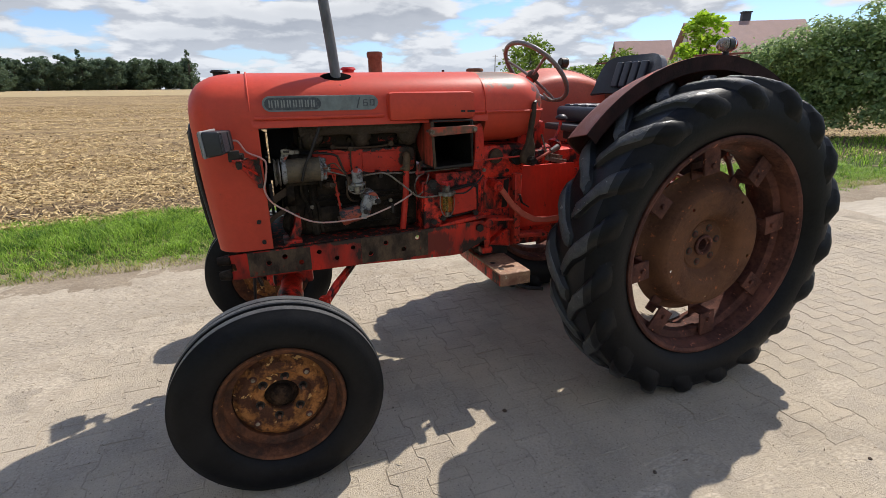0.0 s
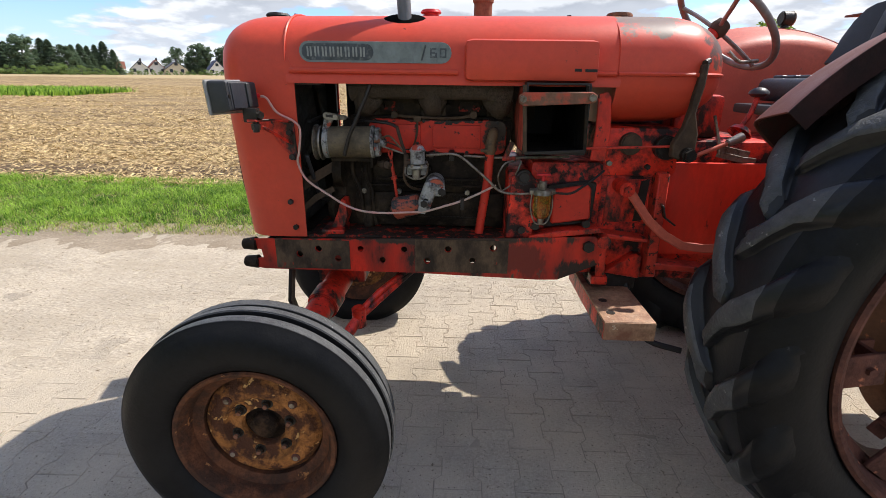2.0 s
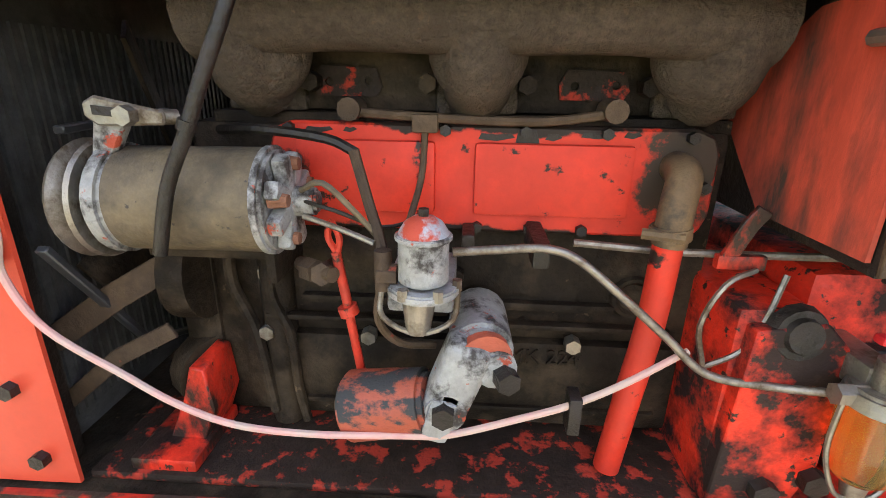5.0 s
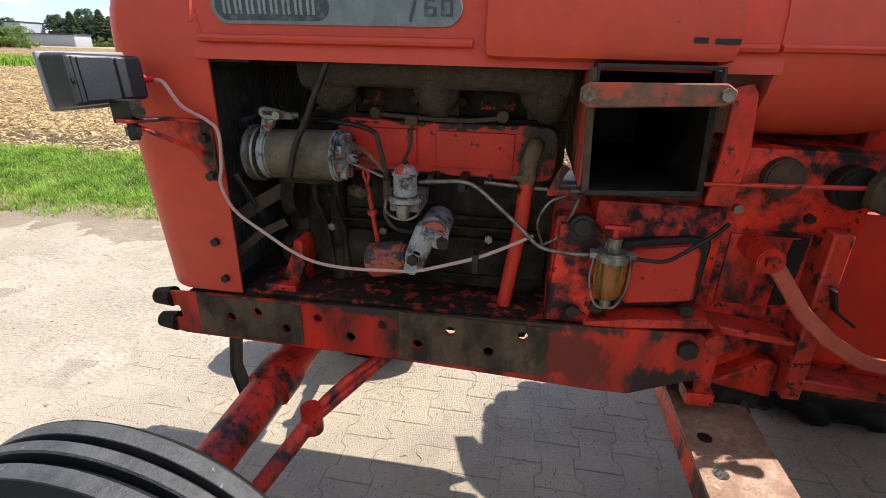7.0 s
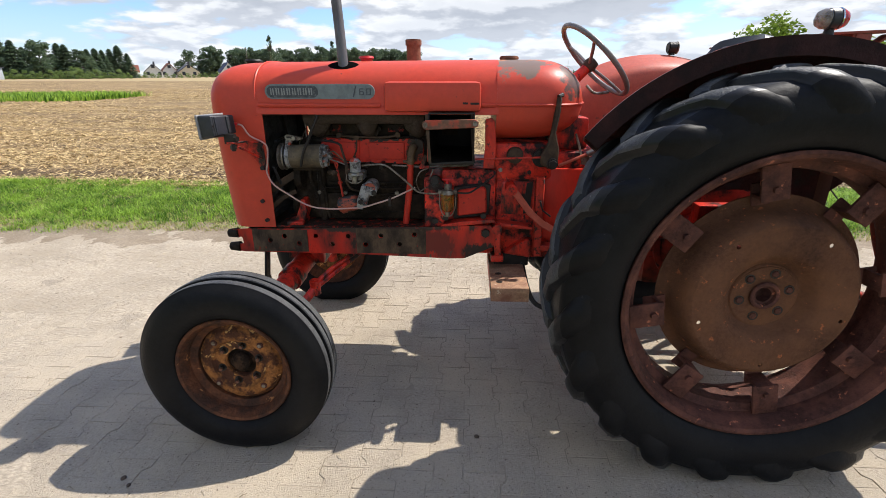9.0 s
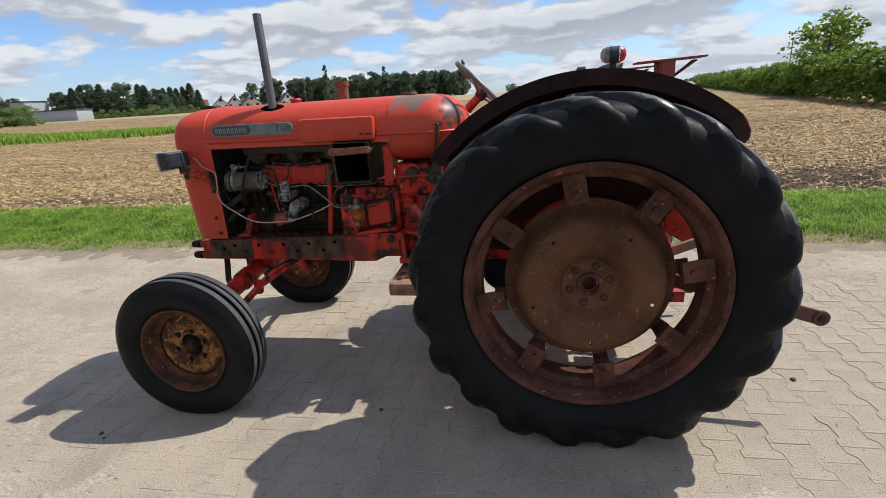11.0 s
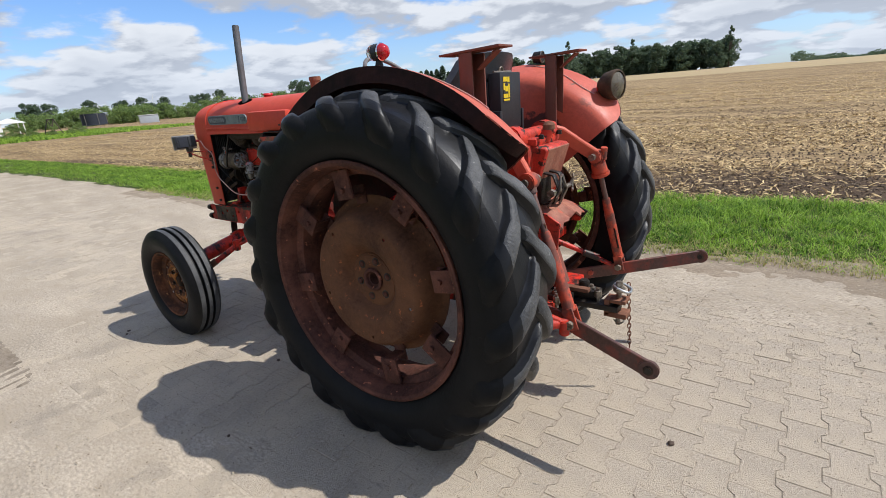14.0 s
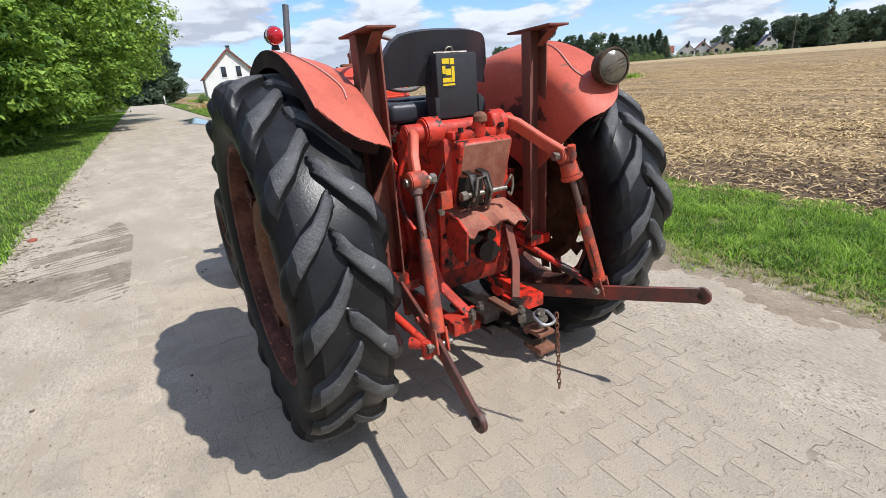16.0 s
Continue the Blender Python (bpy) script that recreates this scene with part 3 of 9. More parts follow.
def blades(name, r, xs, ys, zs, height, width, material, lean=0.5):
    """Grass blades, each tapering and bent over."""
    n = len(xs)
    a = r.uniform(0, 2 * math.pi, n)
    h = height * r.uniform(0.45, 1.25, n)
    out = np.stack([np.cos(a), np.sin(a), np.zeros(n)], 1) * (h * r.uniform(0.1, lean, n))[:, None]
    s = np.stack([-np.sin(a), np.cos(a), np.zeros(n)], 1) * (width * r.uniform(0.6, 1.3, n))[:, None] / 2
    p = np.stack([xs, ys, zs - 0.01], 1)
    up = np.array([0, 0, 1.0])
    mid, tip = p + out * 0.35 + up * (h * 0.6)[:, None], p + out * 1.3 + up * h[:, None]
    v = np.stack([p - s, p + s, mid + s * 0.8, mid - s * 0.8, tip + s * 0.12, tip - s * 0.12], 1).reshape(-1, 3)
    i = np.arange(n)[:, None] * 6
    f = np.concatenate([i + np.array([[0, 1, 2, 3]]), i + np.array([[3, 2, 4, 5]])], 0)
    return new(name, raw_mesh(name, v, f, material))


def tufts(r, n, per, x0, x1, y0, y1, spread):
    """Grass in tufts: places of the blades and a height factor for each."""
    cx, cy = r.uniform(x0, x1, n), r.uniform(y0, y1, n)
    k = ripple(cx, cy, 1.9, 19, 4) + r.uniform(-0.6, 0.6, n) + 1.1 * np.clip((cy - y0) / 0.6, 0, 1) > 0.48
    cx, cy = cx[k], cy[k]
    f = r.uniform(0.4, 1.35, len(cx)) * (0.75 + 0.6 * np.clip(ripple(cx, cy, 2.6, 29, 3), -0.6, 0.9)) * (0.55 + 0.45 * np.clip((cy - y0) / 0.6, 0, 1))
    x = np.repeat(cx, per) + r.normal(0, spread, len(cx) * per)
    y = np.repeat(cy, per) + r.normal(0, spread, len(cx) * per)
    return x, y, np.repeat(f, per)


def verge_points(r, n, x0, x1, y0, y1, power=1.0):
    x = x0 + (x1 - x0) * r.uniform(0, 1, n) ** power
    y = r.uniform(y0, y1, n)
    thin = ripple(x, y, 1.7, 17, 4) + r.uniform(-0.8, 0.8, n) + 0.9 * np.clip((y - y0) / 0.5, 0, 1)
    k = thin > 0.15
    return x[k], y[k]


gx, gy, tall = tufts(rs, 17000, 15, -9.5, 8.0, ROAD_Y1 - 0.20, FIELD_Y + 0.2, 0.03)
g = blades("grass", rs, gx, gy, verge_height(gx, gy), 0.085 * tall, 0.0075, GRASS, 1.5)
tagged(g, "bright green verge grass, uneven and trodden", "grass", kind="stuff")
gx, gy = verge_points(rs, 75000, -9.5, -75.0, ROAD_Y1 + 0.10, FIELD_Y + 0.15, 1.6)
keep = ripple(gx * 0.35, gy, 1.3, 71, 3) + rs.uniform(-0.5, 0.5, len(gx)) > -0.12
gx, gy = gx[keep], gy[keep]
g = blades("grass", rs, gx, gy, verge_height(gx, gy), 0.055, 0.014, GRASS, 1.4)
tagged(g, "green verge grass along the lane", "grass", kind="stuff")
gx, gy = verge_points(rs, 9000, 8.0, 22.0, ROAD_Y1 - 0.04, FIELD_Y + 2.5)
g = blades("grass", rs, gx, gy, verge_height(gx, gy), 0.11, 0.016, GRASS, 0.9)
tagged(g, "green verge grass along the lane", "grass", kind="stuff")
gx, gy = verge_points(rs, 22000, -9.5, 8.0, ROAD_Y1 - 0.12, FIELD_Y + 0.3)
ex_, ey_ = rs.uniform(-9.5, 8.0, 12000), ROAD_Y1 + np.abs(rs.normal(0, 0.22, 12000)) - 0.1
gx, gy = np.concatenate([gx, ex_]), np.concatenate([gy, ey_])
g = blades("dry_grass", rs, gx, gy, verge_height(gx, gy), 0.05, 0.006, DRY_GRASS, 1.4)
tagged(g, "dry straw-coloured blades among the verge grass", "grass", kind="stuff")
gx, gy = verge_points(rs, 110000, -3.2, -60.0, -7.5, ROAD_Y0 + 0.06, 1.5)
g = blades("grass", rs, gx, gy, verge_height(gx, gy), 0.062, 0.012, GRASS, 1.3)
tagged(g, "sunlit short grass beside the lane under the trees", "grass", kind="stuff")
# crumbs of soil and old leaves along the lane's shaded edge
ex_, ey_ = -3.0 - 30 * rs.uniform(0, 1, 5200) ** 1.5, ROAD_Y0 + np.abs(rs.normal(0, 0.2, 5200))
keep = ripple(ex_ * 0.5, ey_, 1.3, 55, 3) + rs.uniform(-0.5, 0.5, 5200) > 0.05
ex_, ey_ = ex_[keep], ey_[keep]
crumb = scatter_strips("leaf_litter", rs, len(ex_), ex_, ey_, np.full(len(ex_), 0.010), 0.06, 0.02, LITTER, 0.03)
tagged(crumb, "brown soil crumbs and old leaves along the lane's edge", "litter", kind="stuff")
# green weeds standing in the stubble
gx = rs.uniform(-62, -26, 26000)
gy = 30 + 0.16 * (-26 - gx) + rs.normal(0, 1.6, len(gx)) + 2.2 * np.sin(gx * 0.2)
g = blades("weeds", rs, gx, gy, rise(gx, gy), 0.42, 0.09, GRASS, 0.6)
tagged(g, "strip of green weeds standing in the harvested field", "weeds", kind="stuff")
for wx, wy in ((15.5, 18.0), (10.0, 30.0), (13.0, 12.0)):
    g = blades("weeds", rs, wx + rs.normal(0, 0.8, 160), wy + rs.normal(0, 0.5, 160), np.full(160, float(rise(wx, wy))), 0.24, 0.02, GRASS, 0.9)
    tagged(g, "small tuft of green weeds in the field", "weeds", kind="stuff")

# ---- trees, hedges and houses round the field ----
# far leaves and needles are paler: distance haze is mixed into their colour
LEAF_FAR = leafy("leaf_far", (0.078, 0.120, 0.078), (0.155, 0.212, 0.120), 0.4)
LEAF_DARK = leafy("needle_far", (0.075, 0.12, 0.075), (0.15, 0.205, 0.11), 0.4)
LEAF_NEAR = leafy("leaf_near", (0.045, 0.115, 0.016), (0.38, 0.55, 0.085), 0.45)
LEAF_SHADE = leafy("leaf_shade", (0.15, 0.24, 0.10), (0.42, 0.53, 0.21), 0.5)
LEAF_MID = leafy("leaf_mid", (0.12, 0.19, 0.06), (0.28, 0.38, 0.12), 0.4)
LEAF_BRIGHT = leafy("leaf_bright", (0.26, 0.44, 0.02), (0.50, 0.66, 0.07), 0.6)
LEAF_HEDGE = leafy("leaf_hedge", (0.09, 0.155, 0.02), (0.26, 0.37, 0.055), 0.45)
BARK = weathered("bark", (0.12, 0.095, 0.07), dirt=(0.06, 0.05, 0.04), amount=0.5, scale=9, rough=0.9, bump=0.8, bump_scale=30, stretch=(1, 1, 0.3))
PLASTER = weathered("white_plaster", (0.78, 0.77, 0.74), dirt=(0.66, 0.65, 0.6), amount=0.3, scale=0.7, edge=0.2, rough=0.85, fine=0.04, bump=0.1)
ROOF_RED = weathered("red_roof_tile", (0.27, 0.085, 0.05), dirt=(0.19, 0.07, 0.05), amount=0.45, scale=1.5, edge=0.2, rough=0.7, fine=0.2, fine_scale=12, bump=0.3, bump_scale=9)
ROOF_PINK = weathered("faded_roof_sheet", (0.42, 0.27, 0.23), dirt=(0.34, 0.22, 0.19), amount=0.4, scale=0.8, edge=0.2, rough=0.8, fine=0.12, bump=0.2, bump_scale=12)
ROOF_DARK = weathered("dark_roof_tile", (0.06, 0.06, 0.07), rough=0.6, fine=0.2, bump=0.2)
ROOF_BLUE = weathered("blue_roof_tile", (0.035, 0.045, 0.11), rough=0.5, fine=0.2, bump=0.2)
CREAM = weathered("cream_plaster", (0.62, 0.55, 0.42), rough=0.85, fine=0.06, bump=0.1)
WINDOW = weathered("window_glass", (0.03, 0.035, 0.045), rough=0.08, fine=0.1, bump=0, spec=0.6)
SHEET = weathered("painted_sheet", (0.40, 0.43, 0.47), rough=0.5, fine=0.08)
NET = weathered("dark_net", (0.03, 0.035, 0.05), rough=0.8)
POLE = weathered("grey_pole", (0.22, 0.2, 0.18), rough=0.8)
WHITE = weathered("white_paint", (0.75, 0.75, 0.74), rough=0.6, fine=0.04)


def at(az, d, eye=(-0.4, -2.2)):
    return eye[0] + d * math.cos(radians(az)), eye[1] + d * math.sin(radians(az))


def limb_mesh(r, height, girth, limbs, spread, start=0.3):
    """A tapered trunk with limbs."""
    lean = r.uniform(-0.04, 0.04, 2) * height
    bm = hose([(0, 0, -0.1), (lean[0] * 0.3, lean[1] * 0.3, height * 0.35), (lean[0], lean[1], height * 0.85)], girth, 9, 3, girth * 0.25)
    parts_ = [bm]
    for k in range(limbs):
        a, h0 = r.uniform(0, 6.28), height * r.uniform(start, 0.7)
        e = spread * r.uniform(0.55, 0.95)
        parts_.append(hose([(0, 0, h0), (e * 0.45 * math.cos(a), e * 0.45 * math.sin(a), h0 + height * 0.1), (e * math.cos(a), e * math.sin(a), h0 + height * r.uniform(0.12, 0.28))],
                           girth * 0.42, 6, 3, girth * 0.1))
    return jointed(*parts_)


def tree(label, height, spread, seed, leaf, clumps=26, per=40, size=0.6, low=0.22, category="tree", squash=0.75, pointed=0.0, girth=None, skin=False):
    """A broadleaf tree: trunk with limbs, and a crown of leaf clumps with gaps."""
    r = np.random.RandomState(seed)
    t = thing("tree", label, category)
    part("trunk", limb_mesh(r, height * 0.85, girth or height * 0.022, 9, spread * 0.8), BARK, t)
    u = r.uniform(0, 1, clumps)
    z = height * (low + (0.93 - low) * u)
    width = spread * np.sqrt(np.clip(1 - (2 * u - 0.85) ** 2 * 0.62, 0.05, 1)) * (1 - pointed * u)
    a, rad = r.uniform(0, 6.28, clumps), width * np.sqrt(r.uniform(0.05, 1.0, clumps)) * 0.82
    if skin:
        rad = width * r.uniform(0.45, 1.0, clumps) ** 0.6 * 0.92
    cr = spread * (r.uniform(0.09, 0.2, clumps) if skin else r.uniform(0.2, 0.38, clumps)) * (1 - 0.5 * pointed * u)
    v, f = leaf_cloud(r, np.stack([rad * np.cos(a), rad * np.sin(a), z, cr], 1), per, size, squash, skin)
    crown = new("crown", raw_mesh("crown", v, f, leaf))
    crown.parent = t
    return t


def conifer(label, height, spread, seed):
    """A spruce: a straight trunk and drooping tiers of needles."""
    r = np.random.RandomState(seed)
    t = thing("conifer", label, "tree")
    part("trunk", rod((0, 0, -0.1), (0, 0, height * 0.96), height * 0.016, 0.03, 8), BARK, t)
    n = 2100
    u = r.uniform(0, 1, n) ** 1.3
    tier = (u * 11) % 1
    rad = spread * (1 - u) ** 0.75 * (0.55 + 0.45 * (1 - tier)) * np.sqrt(r.uniform(0.1, 1, n)) + 0.1
    a = r.uniform(0, 6.28, n)
    pos = np.stack([rad * np.cos(a), rad * np.sin(a), height * (0.07 + 0.93 * u) - 0.22 * rad], 1)
    al = np.stack([np.cos(a), np.sin(a), np.full(n, -0.3)], 1) * 0.6
    ac = np.stack([-np.sin(a), np.cos(a), r.uniform(-0.4, 0.4, n)], 1) * 0.34
    v, f = quads(pos, al, ac)
    crown = new("crown", raw_mesh("crown", v, f, LEAF_DARK))
    crown.parent = t
    return t


def place(model, x, y, turn, scale):
    z = float(rise(x, y)) if x > -190 or y > 108 else -0.14
    m = Matrix.Translation((x, y, z)) @ Matrix.Rotation(turn, 4, "Z") @ Matrix.Scale(scale, 4)
    return copy_thing(model, m)


rt = random.Random(5)
oaks = [tree("dark green deciduous tree in the distant tree line", 14.5, 5.4, 40 + k, LEAF_FAR, 46, 90, 0.75, 0.03) for k in range(4)]
poplar = tree("slender upright poplar rising above the tree line", 22, 2.6, 51, LEAF_FAR, 46, 44, 0.7, 0.05, squash=1.5, pointed=0.6)
spruces = [conifer("dark conifer beside distant houses", 13, 5.6, 60 + k) for k in range(2)]
shrubs = [tree("mid-green bushy shrub at the field's far edge", 4.6, 3.0, 70 + k, LEAF_MID, 26, 44, 0.42, 0.0) for k in range(2)]
dark_oaks = [tree("dark broad tree beside distant houses", 12.5, 4.8, 75 + k, LEAF_DARK, 48, 90, 0.7, 0.0) for k in range(2)]
models = oaks + [poplar] + spruces + shrubs + dark_oaks
for i, md in enumerate(models):
    x, y = at(100 + i * 1.3, 318)
    md.location = (x, y, float(rise(x, y)))

# the wood that stands beyond the field
az = 96.4
while az < 111.6:
    d = rt.uniform(296, 316)
    tagged(place(rt.choice(oaks), *at(az, d), rt.uniform(0, 6), rt.uniform(0.78, 1.12)), group="distant wood")
    az += rt.uniform(0.38, 0.62)
for az, s in ((96.3, 1.0), (96.9, 0.6), (107.9, 0.7)):
    place(poplar, *at(az, 300), rt.uniform(0, 6), s)
az = 111.0
while az < 115.3:
    place(rt.choice(oaks), *at(az, rt.uniform(255, 275)), rt.uniform(0, 6), rt.uniform(0.62, 0.95))
    az += rt.uniform(0.3, 0.55)
for az, s in ((116.9, 0.88), (117.5, 0.95), (118.1, 0.7), (118.6, 0.45), (119.5, 0.8), (120.4, 0.5), (112.0, 0.5), (113.0, 0.4)):
    place(rt.choice(oaks), *at(az, rt.uniform(258, 270)), rt.uniform(0, 6), s)
place(poplar, *at(111.65, 250), 1.0, 0.9)
az = 115.0
while az < 124.6:
    place(rt.choice(shrubs), *at(az, rt.uniform(222, 228)), rt.uniform(0, 6), rt.uniform(0.28, 0.5))
    az += rt.uniform(0.35, 0.7)
az = 124.7
while az < 136.4:
    gap = 0.6 if 128.4 < az < 129.2 or 131.6 < az < 132.2 else 1.0
    kind = rt.choice(spruces) if rt.random() < 0.5 else rt.choice(dark_oaks)
    place(kind, *at(az, rt.uniform(205, 228)), rt.uniform(0, 6), gap * rt.uniform(0.62, 0.98))
    place(rt.choice(shrubs), *at(az + 0.2, rt.uniform(196, 204)), rt.uniform(0, 6), rt.uniform(0.4, 0.8))
    az += rt.uniform(0.42, 0.7)
for az, s in ((139.4, 0.62), (140.8, 0.7), (141.9, 0.75)):
    place(rt.choice(oaks), *at(az, rt.uniform(225, 245)), rt.uniform(0, 6), s)
az = 138.6
while az < 167:
    d = rt.uniform(128, 150) + (az - 138) * 0.6
    place(rt.choice(shrubs), *at(az, d), rt.uniform(0, 6), rt.uniform(0.62, 1.0))
    az += rt.uniform(0.30, 0.48)
for k in range(22):
    place(rt.choice(oaks), *at(rt.uniform(140, 166), rt.uniform(190, 240)), rt.uniform(0, 6), rt.uniform(0.35, 0.6))
fw = np.random.RandomState(66)
fa = fw.uniform(57, 91.5, 900)
fh = np.clip(6.5 + 4.0 * np.sin(fa * 0.55 + 1.2) + 2.0 * np.sin(fa * 2.3) + 2.2 * (fa < 70), 1.5, 12)
fd = fw.uniform(640, 760, 900)
wood_v, wood_f = leaf_cloud(fw, np.stack([-0.4 + fd * np.cos(np.radians(fa)), -2.2 + fd * np.sin(np.radians(fa)), 2.75 + fh * fw.uniform(0.15, 0.9, 900), np.full(900, 3.2)], 1), 26, 2.0, 0.8)
tagged(new("far_woods", raw_mesh("far_woods", wood_v, wood_f, LEAF_FAR)), "low dark line of woods on the horizon", "woods", kind="stuff")
for k in range(12):
    place(rt.choice(oaks), *at(rt.uniform(176, 184), rt.uniform(90, 150)), rt.uniform(0, 6), rt.uniform(0.5, 0.8))


def house(label, at_xy, turn, width, depth, eaves, ridge, wall_mat, roof_mat, windows=(), chimney=True, category="house", overhang=0.5):
    """A gabled house; its gable, of that width, faces local +x."""
    h = thing("house", label, category)
    outline = [(-width / 2, 0), (width / 2, 0), (width / 2, eaves), (0, ridge), (-width / 2, eaves)]
    wall = part("wall", plate([(x, z) for x, z in outline], -depth, 0, bevel=0.0), wall_mat, h, smooth=0)
    ln = math.hypot(width / 2, ridge - eaves)
    for s in (-1, 1):
        e = 1 + overhang / ln
        pts = [(0, 0, ridge + 0.12), (s * width / 2 * e, 0, ridge + 0.12 - (ridge - eaves) * e)]
        mid = (Vector(pts[0]) + Vector(pts[1])) / 2
        ang = math.atan2(pts[1][2] - pts[0][2], pts[1][0] - pts[0][0])
        m = Matrix.Translation((mid.x, -depth / 2, mid.z)) @ Matrix.Rotation(-ang, 4, "Y")
        part("roof", block((ln * e, depth + 1.0, 0.2), m, 0.03), roof_mat, h, smooth=0)
    for wx, wz, ww, wh in windows:
        win = part("window", box(wx - ww / 2, wx + ww / 2, -0.02, 0.04, wz - wh / 2, wz + wh / 2, 0.01), WINDOW, h)
        part("window_frame", jointed(box(wx - ww / 2 - 0.08, wx - ww / 2, -0.02, 0.06, wz - wh / 2, wz + wh / 2, 0.01), box(wx + ww / 2, wx + ww / 2 + 0.08, -0.02, 0.06, wz - wh / 2, wz + wh / 2, 0.01),
                                     box(wx - ww / 2 - 0.1, wx + ww / 2 + 0.1, -0.02, 0.09, wz - wh / 2 - 0.08, wz - wh / 2, 0.01)), wall_mat, win)
    if chimney:
        part("chimney", jointed(box(-0.9, -0.3, -depth * 0.5, -depth * 0.5 + 0.7, ridge - 0.8, ridge + 0.9, 0.03),
                                box(-0.97, -0.23, -depth * 0.5 - 0.07, -depth * 0.5 + 0.77, ridge + 0.9, ridge + 1.02, 0.02)), ROOF_DARK, h)
    h.matrix_basis = Matrix.Translation((*at_xy, float(rise(*at_xy)))) @ Matrix.Rotation(turn - math.pi / 2, 4, "Z")
    return h


house("white plastered gabled house with a red tiled roof beside the lane", (-91.6, 13.5), radians(-4), 8.8, 11, 3.6, 7.9, PLASTER, ROOF_RED,
      [(-1.2, 4.4, 0.8, 1.7), (1.2, 4.4, 0.8, 1.7), (-1.0, 1.5, 0.75, 1.0), (1.9, 1.5, 0.8, 1.0)])
for az_, d, tn, w, rd, wall_, roof_ in ((115.9, 240, -52, 8.5, 7.0, PLASTER, ROOF_BLUE), (119.6, 232, -50, 10, 5.8, CREAM, ROOF_DARK), (121.3, 236, -52, 8, 6.4, PLASTER, ROOF_RED),
                                        (122.7, 234, -55, 8, 6.0, PLASTER, ROOF_DARK), (124.0, 236, 32, 9, 5.4, PLASTER, ROOF_RED)):
    house("distant village house with a pitched roof at the field's edge", at(az_, d), radians(tn), w * 0.78, 6, 2.2, rd * 0.85, wall_, roof_, [(-2, 1.6, 1.2, 1.3), (2, 1.6, 1.2, 1.3), (0, 4.2, 1.2, 1.2)], True)
house("low house with a faded pink roof behind the hedge", at(35.5, 56, (-1.87, -2.3)), radians(-30), 8.5, 9, 3.2, 6.7, PLASTER, ROOF_PINK, [(0, 3.0, 1, 0.8)], True)
house("low outbuilding with a faded pink roof behind the hedge", at(46.3, 62, (-1.87, -2.3)), radians(-30), 5.5, 5, 3.4, 5.9, PLASTER, ROOF_PINK, [], False)
shed = thing("farm_shed", "long low pale shed at the far edge of the field", "shed", (*at(136.4, 200), float(rise(*at(136.4, 200)))))
part("wall", box(-9, 9, -3, 3, 0, 3.2, 0.05), SHEET, shed)
part("roof", box(-9.3, 9.3, -3.4, 3.4, 3.2, 3.5, 0.05), ROOF_DARK, shed)
hall = thing("farm_hall", "pale square hall behind shrubs", "shed", (*at(138.6, 215), float(rise(*at(138.6, 215)))))
part("wall", box(-4, 4, -4, 4, 0, 6.5, 0.05), SHEET, hall)
part("roof", box(-4.2, 4.2, -4.2, 4.2, 6.5, 6.8, 0.05), ROOF_DARK, hall)
cont = thing("site_container", "pale grey container standing in the garden", "container", (*at(156.8, 118, (1.5, -1.8)), float(rise(*at(156.8, 118, (1.5, -1.8))))))
part("body", box(-1.7, 1.7, -1.0, 1.0, -0.3, 1.5, 0.04), SHEET, cont)
part("roof", box(-1.8, 1.8, -1.1, 1.1, 1.5, 1.6, 0.03), WHITE, cont)
cont.rotation_euler.z = radians(70)


def trampoline(x, y):
    t = thing("trampoline", "round garden trampoline with dark safety net", "trampoline", (x, y, 0))
    part("mat", lathe([(0, 0.8), (1.75, 0.8), (1.8, 0.75), (1.75, 0.7), (0, 0.7)], n=28), NET, t)
    part("net", lathe([(1.7, 0.82), (1.72, 2.5), (1.69, 2.5), (1.67, 0.82)], n=28, closed=True), NET, t)
    for k in range(6):
        a = k * math.pi / 3
        part("post", rod((1.76 * math.cos(a), 1.76 * math.sin(a), 0), (1.76 * math.cos(a), 1.76 * math.sin(a), 2.6), 0.035, n=8), POLE, t)


trampoline(*at(161.3, 98, (1.5, -1.8)))
gz = thing("garden_pavilion", "white open garden pavilion with a hipped roof", "pavilion", (*at(167.4, 118, (1.5, -1.8)), 0))
for k in (-1, 1):
    for j in (-1, 1):
        part("post", box(k * 1.6 - 0.07, k * 1.6 + 0.07, j * 1.6 - 0.07, j * 1.6 + 0.07, 0, 2.1, 0.01), WHITE, gz)
part("roof", lathe([(0, 3.0), (2.7, 2.15), (2.7, 2.05), (0, 2.05)], Matrix.Rotation(radians(45), 4, "Z"), n=4), WHITE, gz)
sw = thing("garden_swing", "wooden garden swing frame on the lawn", "swing", (*at(164.6, 80, (1.5, -1.8)), 0))
for s in (-1, 1):
    part("leg", jointed(rod((s * 1.2, -0.7, 0), (s * 1.2, 0, 2), 0.06, n=8), rod((s * 1.2, 0.7, 0), (s * 1.2, 0, 2), 0.06, n=8)), BARK, sw)
part("beam", rod((-1.4, 0, 2), (1.4, 0, 2), 0.06, n=8), BARK, sw)
part("seat", box(-0.6, 0.6, -0.2, 0.2, 0.5, 0.58), BARK, sw)
